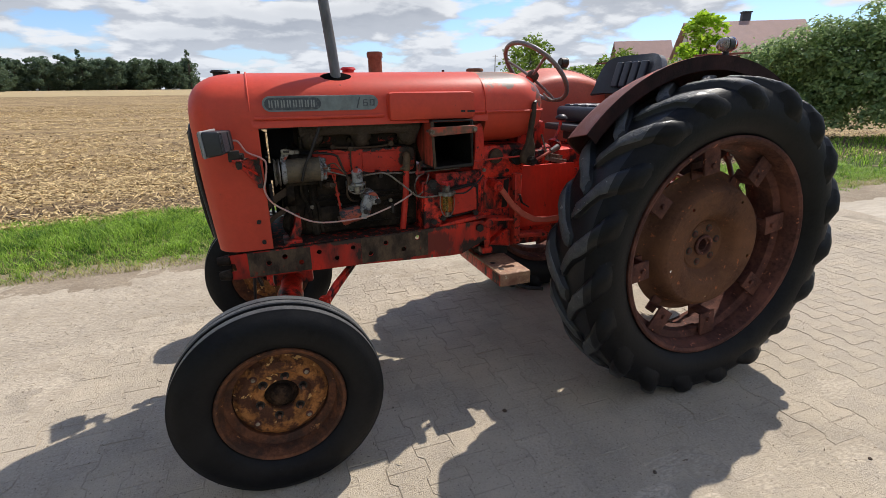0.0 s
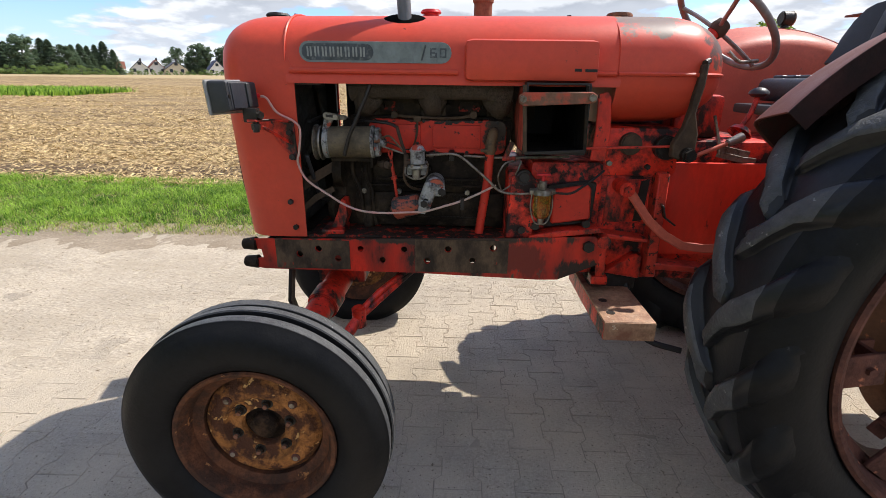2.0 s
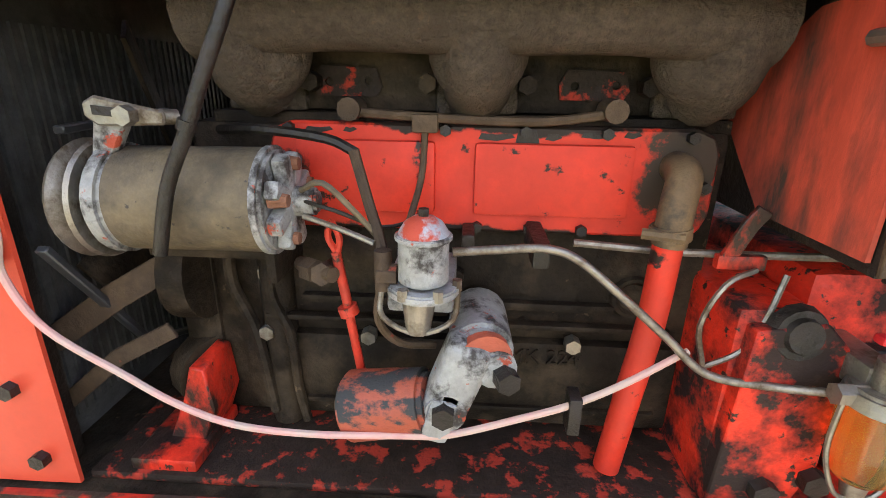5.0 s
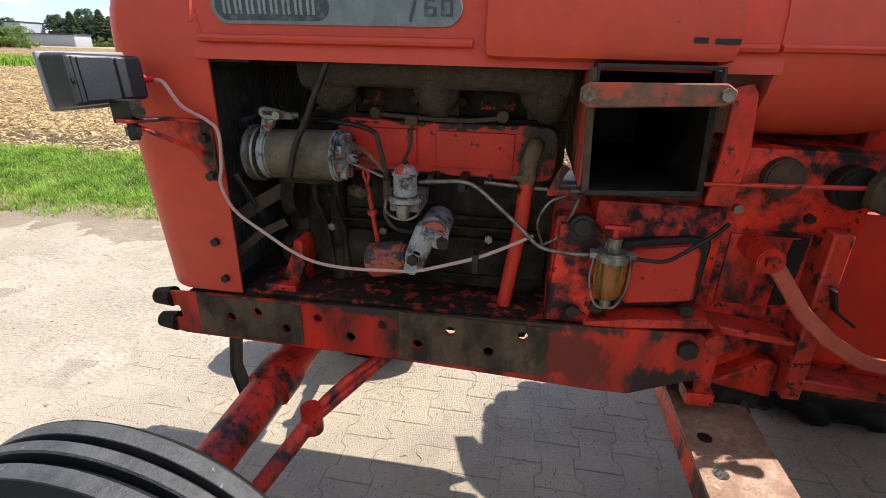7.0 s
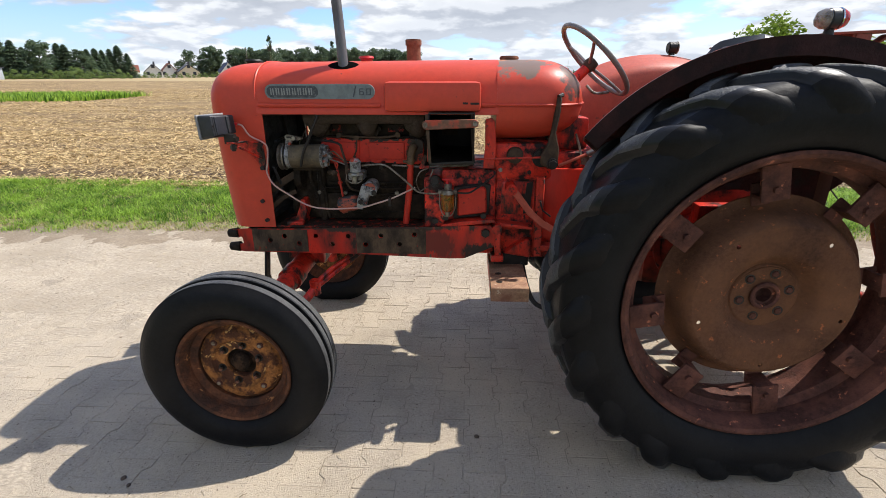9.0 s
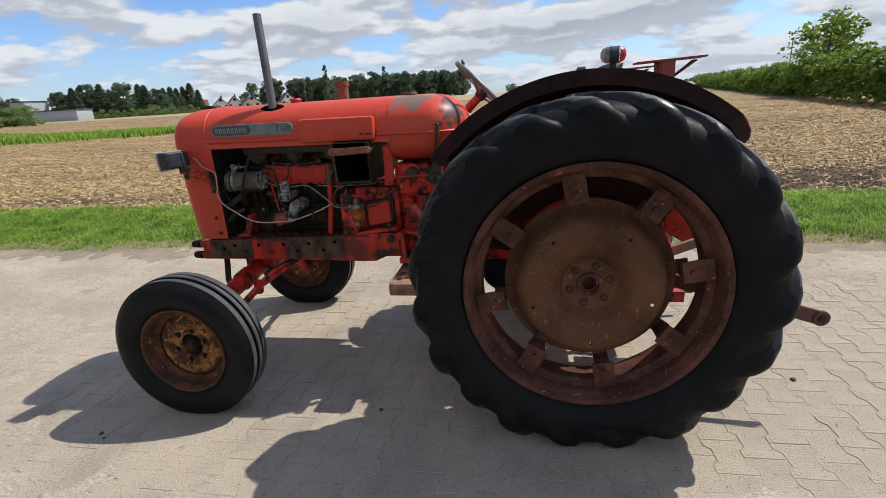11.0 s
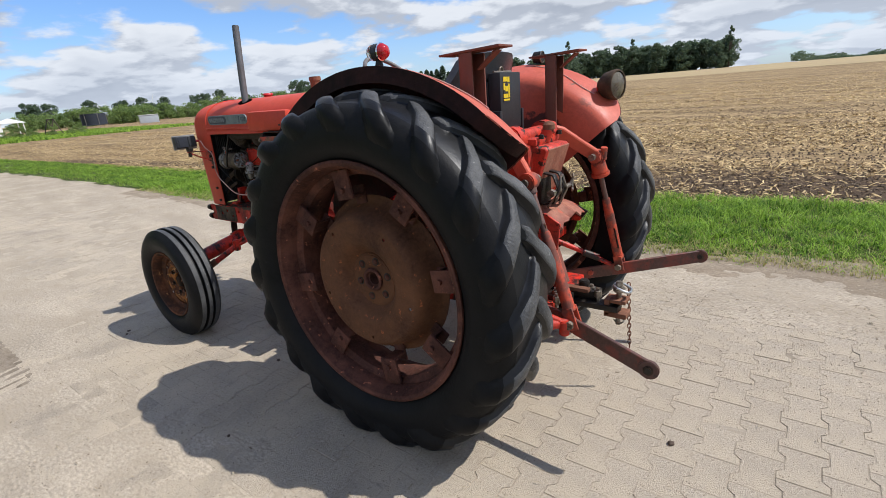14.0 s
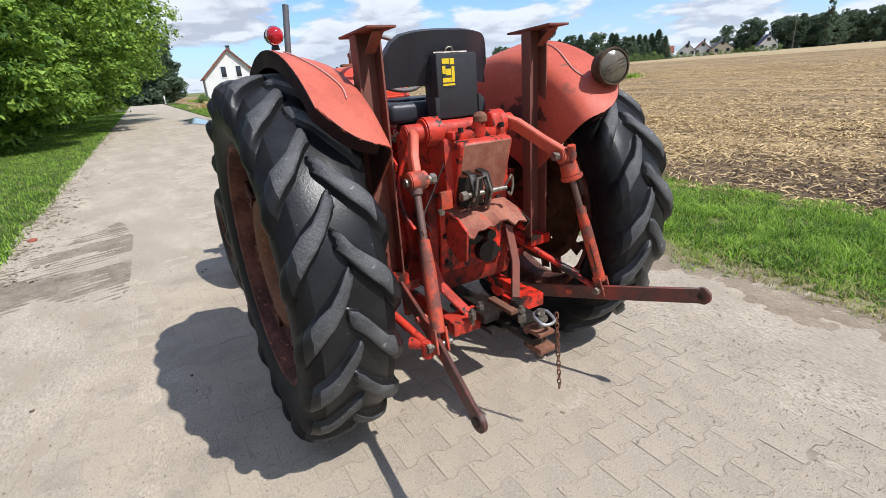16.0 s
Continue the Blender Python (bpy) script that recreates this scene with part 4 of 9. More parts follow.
# garden plants and a heap by the house
gp = np.random.RandomState(9)
for k in range(26):
    x, y = -92 + gp.uniform(0, 22), 9 + gp.uniform(-3.5, 16)
    place(shrubs[k % 2], x, y, gp.uniform(0, 6), gp.uniform(0.12, 0.3))
gx, gy = gp.uniform(-98, -56, 22000), gp.uniform(6.0, 30, 22000)
g = blades("lawn", gp, gx, gy, gx * 0 + 0.05, 0.22, 0.1, GRASS, 0.8)
tagged(g, "green garden lawn beside the white house", "grass", kind="stuff")
hx, hy = gp.normal(-51.5, 2.0, 5000), gp.normal(5.6, 1.0, 5000)
hz = 0.75 * np.exp(-((hx + 51.5) / 2.6) ** 2 - ((hy - 5.6) / 1.3) ** 2) * gp.uniform(0.5, 1, 5000)
heap = scatter_strips("brush_heap", gp, 5000, hx, hy, hz, 0.9, 0.05, STRAW, 0.5)
tagged(heap, "heap of dry cut brushwood beside the lane", "heap", kind="stuff")

# wind turbines and poles
def turbine(az_, d, turn):
    t = thing("wind_turbine", "far white three-bladed wind turbine", "wind turbine", (*at(az_, d), 0), "wind farm")
    part("tower", rod((0, 0, 0), (0, 0, 52), 1.5, 0.8, 10), WHITE, t)
    part("nacelle", block((2, 5, 2), Matrix.Translation((0, -1, 53)), 0.5), WHITE, t)
    for k in range(3):
        part("blade", strap([(0, -5, 53), (13 * math.cos(turn + k * 2.094), -5, 53 + 13 * math.sin(turn + k * 2.094)), (25 * math.cos(turn + k * 2.094), -5, 53 + 25 * math.sin(turn + k * 2.094))], 1.5, 0.4, (-math.sin(turn + k * 2.094), 0, math.cos(turn + k * 2.094))), WHITE, t)
    t.rotation_euler.z = radians(az_ - 90)


for args in ((156.0, 2100, 1.2), (160.5, 2300, 0.2), (148.2, 2400, 0.9), (79.3, 2400, 1.6)):
    turbine(*args)


def pole(x, y, h, lean=0.0):
    t = thing("utility_pole", "weathered wooden utility pole with insulators", "pole", (x, y, float(rise(x, y))), "power line")
    part("post", rod((0, 0, -0.2), (lean, 0, h), 0.13, 0.09, 10), POLE, t)
    part("crossarm", rod((lean - 0.7, 0, h - 0.3), (lean + 0.7, 0, h - 0.3), 0.05, n=8), POLE, t)


pole(*at(114.0, 235), 12)
pole(*at(64.4, 118), 8)
pole(-62, -4.2, 7.5, 0.5)

# ---- hedges ----
def hedge(label, pts, height, depth, seed, leaf, size, density, per=34):
    """A leafy hedge along pts, with an uneven top."""
    r = np.random.RandomState(seed)
    rows_ = []
    for (xa, ya, ha), (xb, yb, hb) in zip(pts, pts[1:]):
        n = max(4, int(math.hypot(xb - xa, yb - ya) * density))
        u = r.uniform(0, 1, n)
        h = (ha + (hb - ha) * u) * r.uniform(0.8, 1.12, n)
        z = h * r.uniform(0.03, 1, n) ** 0.75
        rows_.append(np.stack([xa + (xb - xa) * u + r.normal(0, depth * 0.28, n), ya + (yb - ya) * u + r.normal(0, depth * 0.28, n), z, r.uniform(0.3, 0.55, n)], 1))
    v, f = leaf_cloud(r, np.concatenate(rows_), per, size, 0.9, True)
    t = thing("hedge", label, "hedge", (pts[0][0], pts[0][1], 0))
    stems = [rod((xa, ya, -0.1), (xa + 0.2, ya, ha * 0.8), 0.05, 0.02, 6) for xa, ya, ha in pts]
    part("stem", jointed(*stems), BARK, t).matrix_parent_inverse = t.matrix_basis.inverted()
    ob = new("foliage", raw_mesh("foliage", v, f, leaf))
    ob.parent = t
    ob.matrix_parent_inverse = t.matrix_basis.inverted()
    return t


hedge("long clipped green hedge along the field", [(16.2, 19, 2.6), (17.6, 26, 2.4), (22, 46, 2.3), (40, 121, 2.6)], 2.4, 1.5, 81, LEAF_HEDGE, 0.22, 30)
hedge("tall leafy dark green hedge of mixed shrubs", [(17.5, 2.0, 3.9), (14.2, 5.9, 3.45), (13.2, 7.6, 2.85), (13.5, 9.4, 2.3), (14.2, 11.2, 1.8), (16.2, 19, 2.2)], 3.4, 1.5, 82, LEAF_SHADE, 0.105, 120, 85)
hedge("dark roadside hedge closing the lane's far side", [(17.5, 2.0, 4.2), (26, -4, 4.0), (30, -12, 4.0)], 3.4, 2.2, 83, LEAF_HEDGE, 0.3, 14)
bright = tree("young bright green leafy tree above the hedge", 4.5, 1.15, 90, LEAF_BRIGHT, 60, 46, 0.2, 0.3)
bright.location = (15.7, 14.1, 0)
willow = tree("pale green willow with loose drooping crown", 5.6, 2.6, 91, LEAF_HEDGE, 60, 60, 0.24, 0.25)
willow.location = (*at(61.5, 62), 0)
small = tree("round green garden tree behind the hedge", 6.0, 2.8, 92, LEAF_HEDGE, 40, 50, 0.32, 0.15)
small.location = (*at(60.0, 47, (-1.9, -2.3)), 0)
copy_thing(small, Matrix.Translation((*at(50.5, 40, (-1.9, -2.3)), 0)) @ Matrix.Scale(0.7, 4))

# ---- roadside trees on the south side of the lane ----
for k, (x, y, h, s) in enumerate(((-18.0, -6.0, 9.5, 4.0), (-24.5, -5.6, 10.5, 5.4), (-32, -4.9, 11, 6.8), (-43, -5.2, 11, 6.6), (-57, -5.8, 11, 5.4), (-24, -11.5, 11, 5.0))):
    big = k < 3
    t = tree("tall leafy roadside tree with boughs over the lane", h, s, 100 + k, LEAF_NEAR, 330 if big else 190, 190 if big else 110, 0.17 if big else 0.27, 0.08 if k < 2 else 0.2, girth=0.2, skin=True)
    t.location = (x, y, 0)
    tagged(t, group="roadside trees")
hedge("dense undergrowth of shrubs below the roadside trees", [(-15.5, -6.2, 1.6), (-22, -5.4, 2.4), (-30, -5.2, 2.4), (-44, -5.6, 2.2)], 2.0, 1.7, 104, LEAF_NEAR, 0.22, 24)

# ---- puddle and small things on the lane ----
WET = weathered("puddle_water", (0.05, 0.05, 0.05), rough=0.04, fine=0.1, bump=0.02, bump_scale=8, spec=0.6)
def pool(name, grow, z, material, label):
    bm = bmesh.new()
    bm.faces.new([bm.verts.new((-27 + (3.3 + grow * 2) * math.cos(a) * (1 + 0.2 * math.sin(3 * a) + 0.09 * math.sin(7 * a + 1)), 1.2 + (0.6 + grow) * math.sin(a) * (1 + 0.25 * math.cos(2 * a) + 0.13 * math.sin(5 * a)), z)) for a in np.linspace(0, 2 * math.pi, 73)[:-1]])
    tagged(new(name, finish(bm, name, material, 0)), label, name.replace("_", " "), kind="structure")


DAMP = weathered("damp_paving", (0.16, 0.14, 0.12), dirt=(0.22, 0.19, 0.16), amount=0.45, scale=2, rough=0.4, fine=0.2, bump=0.2)
pool("damp_patch", 0.3, 0.0115, DAMP, "dark damp paving round the puddle")
pool("puddle", 0.0, 0.0155, WET, "shallow rain puddle on the paved lane")
post = thing("marker_post", "white roadside marker post", "post", (-95, 2.6, 0))
part("body", box(-0.1, 0.1, -0.1, 0.1, 0, 1.3, 0.02), WHITE, post)
STONE = weathered("brown_stone", (0.10, 0.07, 0.05), dirt=(0.16, 0.12, 0.09), amount=0.4, scale=20, rough=0.9, bump=0.4)


def pebble(name, label, x, y, size, material, seed):
    r = np.random.RandomState(seed)
    bm = bmesh.new()
    bmesh.ops.create_icosphere(bm, subdivisions=2, radius=size)
    for v in bm.verts:
        v.co *= 1 + 0.35 * noise.noise(v.co * (1.4 / size) + Vector((seed, 0, 0)))
        v.co.z *= 0.6
    ob = new(name, finish(bm, name, material, 60))
    ob.location = (x, y, size * 0.42)
    ob.rotation_euler.z = r.uniform(0, 6)
    return tagged(ob, label, "stone", "loose stones on the lane")


for k, (x, y, s) in enumerate(((1.09, -0.255, 0.014), (-0.75, -1.9, 0.011), (-0.97, -0.66, 0.011), (-2.3, -0.95, 0.011), (-2.26, -0.98, 0.008), (1.4, 1.5, 0.014), (-0.6, -1.2, 0.008), (0.25, -1.45, 0.008))):
    pebble("stone", "small dark brown stone lying on the paving", x, y, s, STONE, k)
TWIG = leafy("dry_twig", (0.20, 0.16, 0.11), (0.50, 0.42, 0.29), 0.05, 0.9)
BRICKRED = weathered("brick_red", (0.3, 0.09, 0.06), rough=0.9, bump=0.4)
pebble("stone", "broken piece of red brick at the lane's edge", -4.6, -2.45, 0.045, BRICKRED, 30)
GRIT = weathered("pale_grit", (0.27, 0.215, 0.16), dirt=(0.46, 0.39, 0.30), amount=0.5, scale=9, edge=0.2, rough=0.95, fine=0.3, bump=0.2, island=0.35)
cr = np.random.RandomState(77)
gn = 60000
gx, gy = cr.uniform(-5.0, 4.0, gn), np.concatenate([cr.uniform(-2.5, 2.1, 9000), 2.2 - 1.9 * cr.uniform(0, 1, gn - 9000) ** 1.5])
sc = (0.0009 + 0.0034 * cr.uniform(0, 1, gn) ** 2.6) * np.where(np.arange(gn) < 9000, 0.8, 1.0)
cl = base[None] * sc[:, None, None] * cr.uniform(0.6, 1.4, (gn, 6, 1)) + np.stack([gx, gy, sc * 0.4 + 0.0015], 1)[:, None]
grit = new("grit", raw_mesh("grit", cl.reshape(-1, 3), (np.arange(gn)[:, None, None] * 6 + tri[None]).reshape(-1, 3), GRIT))
tagged(grit, "crumbs of soil and grit scattered over the paving", "grit", kind="stuff")
gn = 4800
gx, gy = cr.uniform(-5.0, 4.0, gn), np.concatenate([cr.uniform(1.1, 2.25, gn - 1300), cr.uniform(-2.5, 2.1, 1300)])
litter = scatter_strips("litter", cr, gn, gx, gy, np.full(gn, 0.008), 0.026, 0.0032, TWIG, 0.05)
tagged(litter, "bits of dry straw and twigs on the paving", "straw", kind="stuff")

# ---- tractor materials ----
RED = weathered("faded_red_paint", (0.62, 0.066, 0.033), dirt=(0.52, 0.066, 0.036), amount=0.40, scale=4.0, edge=0.2, rough=0.42, rough_dirt=0.58, fine=0.09, fine_scale=30,
                bump=0.05, bump_scale=60, chips=(0.11, 0.040, 0.026), chip_amount=0.30, chip_scale=24, spec=0.3)
RED_WORN = weathered("scuffed_red_paint", (0.58, 0.125, 0.074), dirt=(0.44, 0.088, 0.054), amount=0.45, scale=5, edge=0.12, rough=0.5, rough_dirt=0.7, fine=0.18, fine_scale=55,
                     bump=0.12, bump_scale=70, chips=(0.08, 0.038, 0.028), chip_amount=0.34, chip_scale=14, spec=0.3)
RED_OILY = weathered("oily_red_paint", (0.70, 0.036, 0.017), dirt=(0.022, 0.012, 0.009), amount=0.485, scale=13.0, edge=0.06, rough=0.4, rough_dirt=0.45, fine=0.3, fine_scale=30,
                     bump=0.22, bump_scale=90, chips=(0.035, 0.018, 0.014), chip_amount=0.37, chip_scale=75, spec=0.4, stretch=(1, 1, 0.6))
RED_RAIL = weathered("streaked_red_rail", (0.70, 0.036, 0.017), dirt=(0.030, 0.017, 0.012), amount=0.475, scale=10.0, edge=0.10, rough=0.45, rough_dirt=0.6, fine=0.3, fine_scale=40, bump=0.2, chips=(0.10, 0.06, 0.04), chip_amount=0.345, chip_scale=26, spec=0.3, stretch=(1, 1, 0.4), stains_and_shade=(((-1.55, -0.29, 0.806), (0.62, 0.2, 0.030), (0.045, 0.028, 0.02)), ((-1.15, -0.29, 0.735), (0.09, 0.2, 0.07), (0.16, 0.022, 0.014)), ((-0.97, -0.29, 0.70), (0.10, 0.2, 0.06), (0.03, 0.018, 0.014))))
RED_FLAKED = weathered("grimy_dark_red", (0.44, 0.036, 0.019), dirt=(0.032, 0.018, 0.013), amount=0.485, scale=10.0, edge=0.10, rough=0.5, fine=0.3, bump=0.25, chips=(0.025, 0.017, 0.013), chip_amount=0.37, chip_scale=46, spec=0.3)
# first patch paints the generator's shade on the cover; the others are grime
RED_COVER = weathered("smooth_red_enamel", (0.66, 0.037, 0.018), dirt=(0.44, 0.042, 0.024), amount=0.42, scale=9, edge=0.2, rough=0.45, fine=0.16, bump=0.06, chips=(0.03, 0.018, 0.014), chip_amount=0.34, chip_scale=30, spec=0.3, stains_and_shade=(((-1.675, -0.17, 1.10), (0.055, 0.2, 0.07), (0.05, 0.022, 0.015)), ((-1.255, -0.17, 1.13), (0.062, 0.2, 0.065), (0.045, 0.030, 0.020)), ((-1.45, -0.17, 1.175), (0.22, 0.2, 0.013), (0.02, 0.012, 0.009)), ((-1.45, -0.17, 1.058), (0.22, 0.2, 0.012), (0.02, 0.012, 0.009))))
RED_PANEL = weathered("bright_red_panel", (0.80, 0.037, 0.017), dirt=(0.55, 0.036, 0.018), amount=0.44, scale=7, edge=0.14, rough=0.36, rough_dirt=0.5, fine=0.14, fine_scale=40, bump=0.06, chips=(0.035, 0.018, 0.012), chip_amount=0.335, chip_scale=15, spec=0.4, stretch=(1, 1, 0.35))
RED_BRUSHED = weathered("brushed_red_paint", (0.56, 0.075, 0.042), dirt=(0.06, 0.036, 0.028), amount=0.47, scale=5.0, edge=0.06, rough=0.55, fine=0.25, fine_scale=30, bump=0.1, stretch=(1, 1.6, 0.5))
# black chips are grime, with contact shade between the parts painted in
RED_CLEAN = weathered("bright_red_paint", (0.64, 0.046, 0.024), dirt=(0.26, 0.036, 0.022), amount=0.45, scale=9.0, edge=0.12, rough=0.42, fine=0.22, fine_scale=60, bump=0.16, chips=(0.035, 0.018, 0.012), chip_amount=0.415, chip_scale=22, spec=0.35)
ENGINE = weathered("greasy_cast_iron", (0.021, 0.0148, 0.0102), dirt=(0.060, 0.042, 0.027), amount=0.43, scale=11, edge=0.09, rough=0.6, fine=0.5, bump=0.4, bump_scale=80, chips=(0.11, 0.075, 0.045), chip_amount=0.32, chip_scale=30, spec=0.12)
BROWN_STEEL = weathered("brown_bare_steel", (0.098, 0.064, 0.040), dirt=(0.046, 0.031, 0.022), amount=0.46, scale=8, edge=0.12, rough=0.6, fine=0.36, bump=0.3, chips=(0.24, 0.05, 0.03), chip_amount=0.32, chip_scale=22, spec=0.18)
RUST = weathered("brown_rust", (0.24, 0.11, 0.068), dirt=(0.12, 0.06, 0.04), amount=0.45, scale=9, edge=0.15, rough=0.85, fine=0.3, fine_scale=60, bump=0.4, bump_scale=140, spec=0.18)
RIM_RUST = weathered("rusted_rim_paint", (0.095, 0.040, 0.030), dirt=(0.165, 0.066, 0.046), amount=0.45, scale=8, edge=0.1, rough=0.7, fine=0.4, fine_scale=60, bump=0.4, bump_scale=130, chips=(0.42, 0.15, 0.085), chip_amount=0.345, chip_scale=24, spec=0.15)
DISC_RUST = weathered("brown_wheel_disc", (0.100, 0.047, 0.029), dirt=(0.185, 0.084, 0.042), amount=0.47, scale=4.5, edge=0.2, rough=0.7, fine=0.45, fine_scale=75, bump=0.35, bump_scale=170, chips=(0.36, 0.12, 0.05), chip_amount=0.35, chip_scale=30, spec=0.1)
ORANGE_RUST = weathered("orange_rust", (0.150, 0.060, 0.030), dirt=(0.052, 0.026, 0.017), amount=0.50, scale=12, edge=0.08, rough=0.85, fine=0.4, fine_scale=50, bump=0.5, bump_scale=110, chips=(0.40, 0.18, 0.07), chip_amount=0.335, chip_scale=19, spec=0.18)
RUBBER = weathered("black_tyre_rubber", (0.0072, 0.0074, 0.0085), dirt=(0.015, 0.0146, 0.0142), amount=0.42, scale=5, edge=0.2, rough=0.45, rough_dirt=0.58, fine=0.35, fine_scale=45, bump=0.12, bump_scale=90, chips=(0.07, 0.066, 0.06), chip_amount=0.265, chip_scale=46, spec=0.13)
TREAD = weathered("worn_black_tread", (0.0095, 0.0098, 0.0112), dirt=(0.021, 0.021, 0.022), amount=0.42, scale=6, edge=0.24, rough=0.32, rough_dirt=0.46, fine=0.4, fine_scale=60, bump=0.10, bump_scale=110, chips=(0.16, 0.155, 0.15), chip_amount=0.30, chip_scale=52, spec=0.3)
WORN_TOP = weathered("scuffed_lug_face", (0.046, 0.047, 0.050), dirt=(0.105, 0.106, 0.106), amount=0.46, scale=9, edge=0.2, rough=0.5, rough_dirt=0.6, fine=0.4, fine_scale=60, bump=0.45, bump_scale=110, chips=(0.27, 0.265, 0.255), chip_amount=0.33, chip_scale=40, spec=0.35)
BLACK = weathered("black_plastic", (0.034, 0.035, 0.038), dirt=(0.05, 0.05, 0.05), amount=0.3, scale=6, rough=0.42, rough_dirt=0.6, fine=0.15, bump=0.06)
VINYL = weathered("black_seat_vinyl", (0.032, 0.034, 0.042), rough=0.36, fine=0.12, bump=0.15, bump_scale=260)
# black grease; also the painted dark of holes, battery box and closed engine bay
GREASE_SHADE = weathered("black_grease_shade", (0.014, 0.0105, 0.008), dirt=(0.03, 0.022, 0.018), amount=0.4, scale=20, rough=0.45, bump=0.3)
STEEL = weathered("dull_steel", (0.30, 0.27, 0.23), dirt=(0.13, 0.095, 0.065), amount=0.46, scale=25, rough=0.42, metal=0.8, fine=0.2, bump=0.15)
MANIFOLD = weathered("grainy_brown_casting", (0.105, 0.080, 0.060), dirt=(0.062, 0.047, 0.035), amount=0.48, scale=9, edge=0.12, rough=0.75, fine=0.45, fine_scale=110, bump=0.8, bump_scale=190, chips=(0.10, 0.07, 0.05), chip_amount=0.35, chip_scale=90, spec=0.15)
ELBOW = weathered("tan_brown_rubber", (0.155, 0.098, 0.05), dirt=(0.06, 0.042, 0.028), amount=0.46, scale=24, edge=0.06, rough=0.7, fine=0.3, bump=0.2)
RADIATOR = weathered("dusty_radiator_fin", (0.055, 0.054, 0.052), dirt=(0.025, 0.024, 0.023), amount=0.45, scale=14, rough=0.6, fine=0.4, bump=0.2)
DISC_ORANGE = weathered("flaking_orange_rust", (0.37, 0.155, 0.050), dirt=(0.085, 0.036, 0.020), amount=0.50, scale=17, edge=0.05, rough=0.85, fine=0.5, fine_scale=50, bump=0.8, bump_scale=100, chips=(0.66, 0.38, 0.14), chip_amount=0.365, chip_scale=24, spec=0.15)
ZINC = weathered("bright_zinc", (0.6, 0.6, 0.58), dirt=(0.34, 0.3, 0.26), amount=0.3, scale=30, rough=0.3, metal=0.9, bump=0.1)
PIPE = weathered("grey_exhaust_pipe", (0.15, 0.15, 0.155), dirt=(0.09, 0.075, 0.065), amount=0.42, scale=7, rough=0.5, metal=0.35, fine=0.2, bump=0.2, stretch=(1, 1, 0.35))
ALLOY = weathered("flaked_grey_alloy", (0.34, 0.335, 0.32), dirt=(0.05, 0.042, 0.038), amount=0.45, scale=30, edge=0.06, rough=0.6, metal=0.2, fine=0.3, bump=0.35, chips=(0.36, 0.06, 0.03), chip_amount=0.36, chip_scale=42)
TAN = weathered("tan_generator_shell", (0.150, 0.112, 0.066), dirt=(0.060, 0.048, 0.034), amount=0.47, scale=11, edge=0.08, rough=0.65, fine=0.28, bump=0.25, chips=(0.045, 0.035, 0.028), chip_amount=0.34, chip_scale=60)
PINK = weathered("dusty_pink_cable", (0.62, 0.30, 0.27), dirt=(0.5, 0.36, 0.3), amount=0.5, scale=12, rough=0.6, bump=0.05)
REDCAP = weathered("red_plastic", (0.6, 0.02, 0.025), rough=0.4)
BADGE = weathered("grey_blue_badge", (0.20, 0.235, 0.235), dirt=(0.13, 0.15, 0.16), amount=0.4, scale=24, edge=0.1, rough=0.5, fine=0.15, bump=0.15, bump_scale=220)
BADGE_DARK = weathered("dark_badge_field", (0.075, 0.088, 0.10), dirt=(0.17, 0.18, 0.18), amount=0.4, scale=70, edge=0.08, rough=0.6, fine=0.3, bump=0.3, bump_scale=260)
BADGE_BAR = weathered("worn_badge_letter", (0.29, 0.31, 0.30), dirt=(0.16, 0.17, 0.18), amount=0.4, scale=60, rough=0.5)
YELLOW = weathered("yellow_label", (0.72, 0.52, 0.02), rough=0.5, fine=0.06, bump=0)
AMBER = glassy("amber_fuel_glass", (0.85, 0.50, 0.10), 0.08)
LENS = glassy("clear_lamp_glass", (0.93, 0.93, 0.9), 0.12)
LENS_RED = weathered("red_lamp_glass", (0.42, 0.012, 0.018), rough=0.12, fine=0.1, bump=0.1, bump_scale=200, spec=0.6)
LENS_OLD = weathered("clouded_lamp_glass", (0.13, 0.112, 0.08), dirt=(0.075, 0.064, 0.05), amount=0.4, scale=16, rough=0.2, fine=0.2, bump=0.2, bump_scale=40, spec=0.6)
LAMP_GREY = weathered("pale_lamp_plastic", (0.27, 0.27, 0.265), dirt=(0.22, 0.21, 0.20), amount=0.4, scale=22, rough=0.5, fine=0.1, bump=0.05)
CHROME = weathered("chrome", (0.75, 0.75, 0.76), rough=0.15, metal=1.0, fine=0.05, bump=0.02)

tractor = thing("tractor", "old faded-red farm tractor with rusty wheels and worn tyres", "tractor")
AXLE_X, AXLE_Z, FRONT_X, FRONT_Z = 0.0, 0.715, -1.915, 0.355


def about_y(x, y, z, side=-1):
    """Turns a lathe's axis to run outwards along y from (x, y, z)."""
    return Matrix.Translation((x, y, z)) @ Matrix.Rotation(radians(90 * -side), 4, "X")


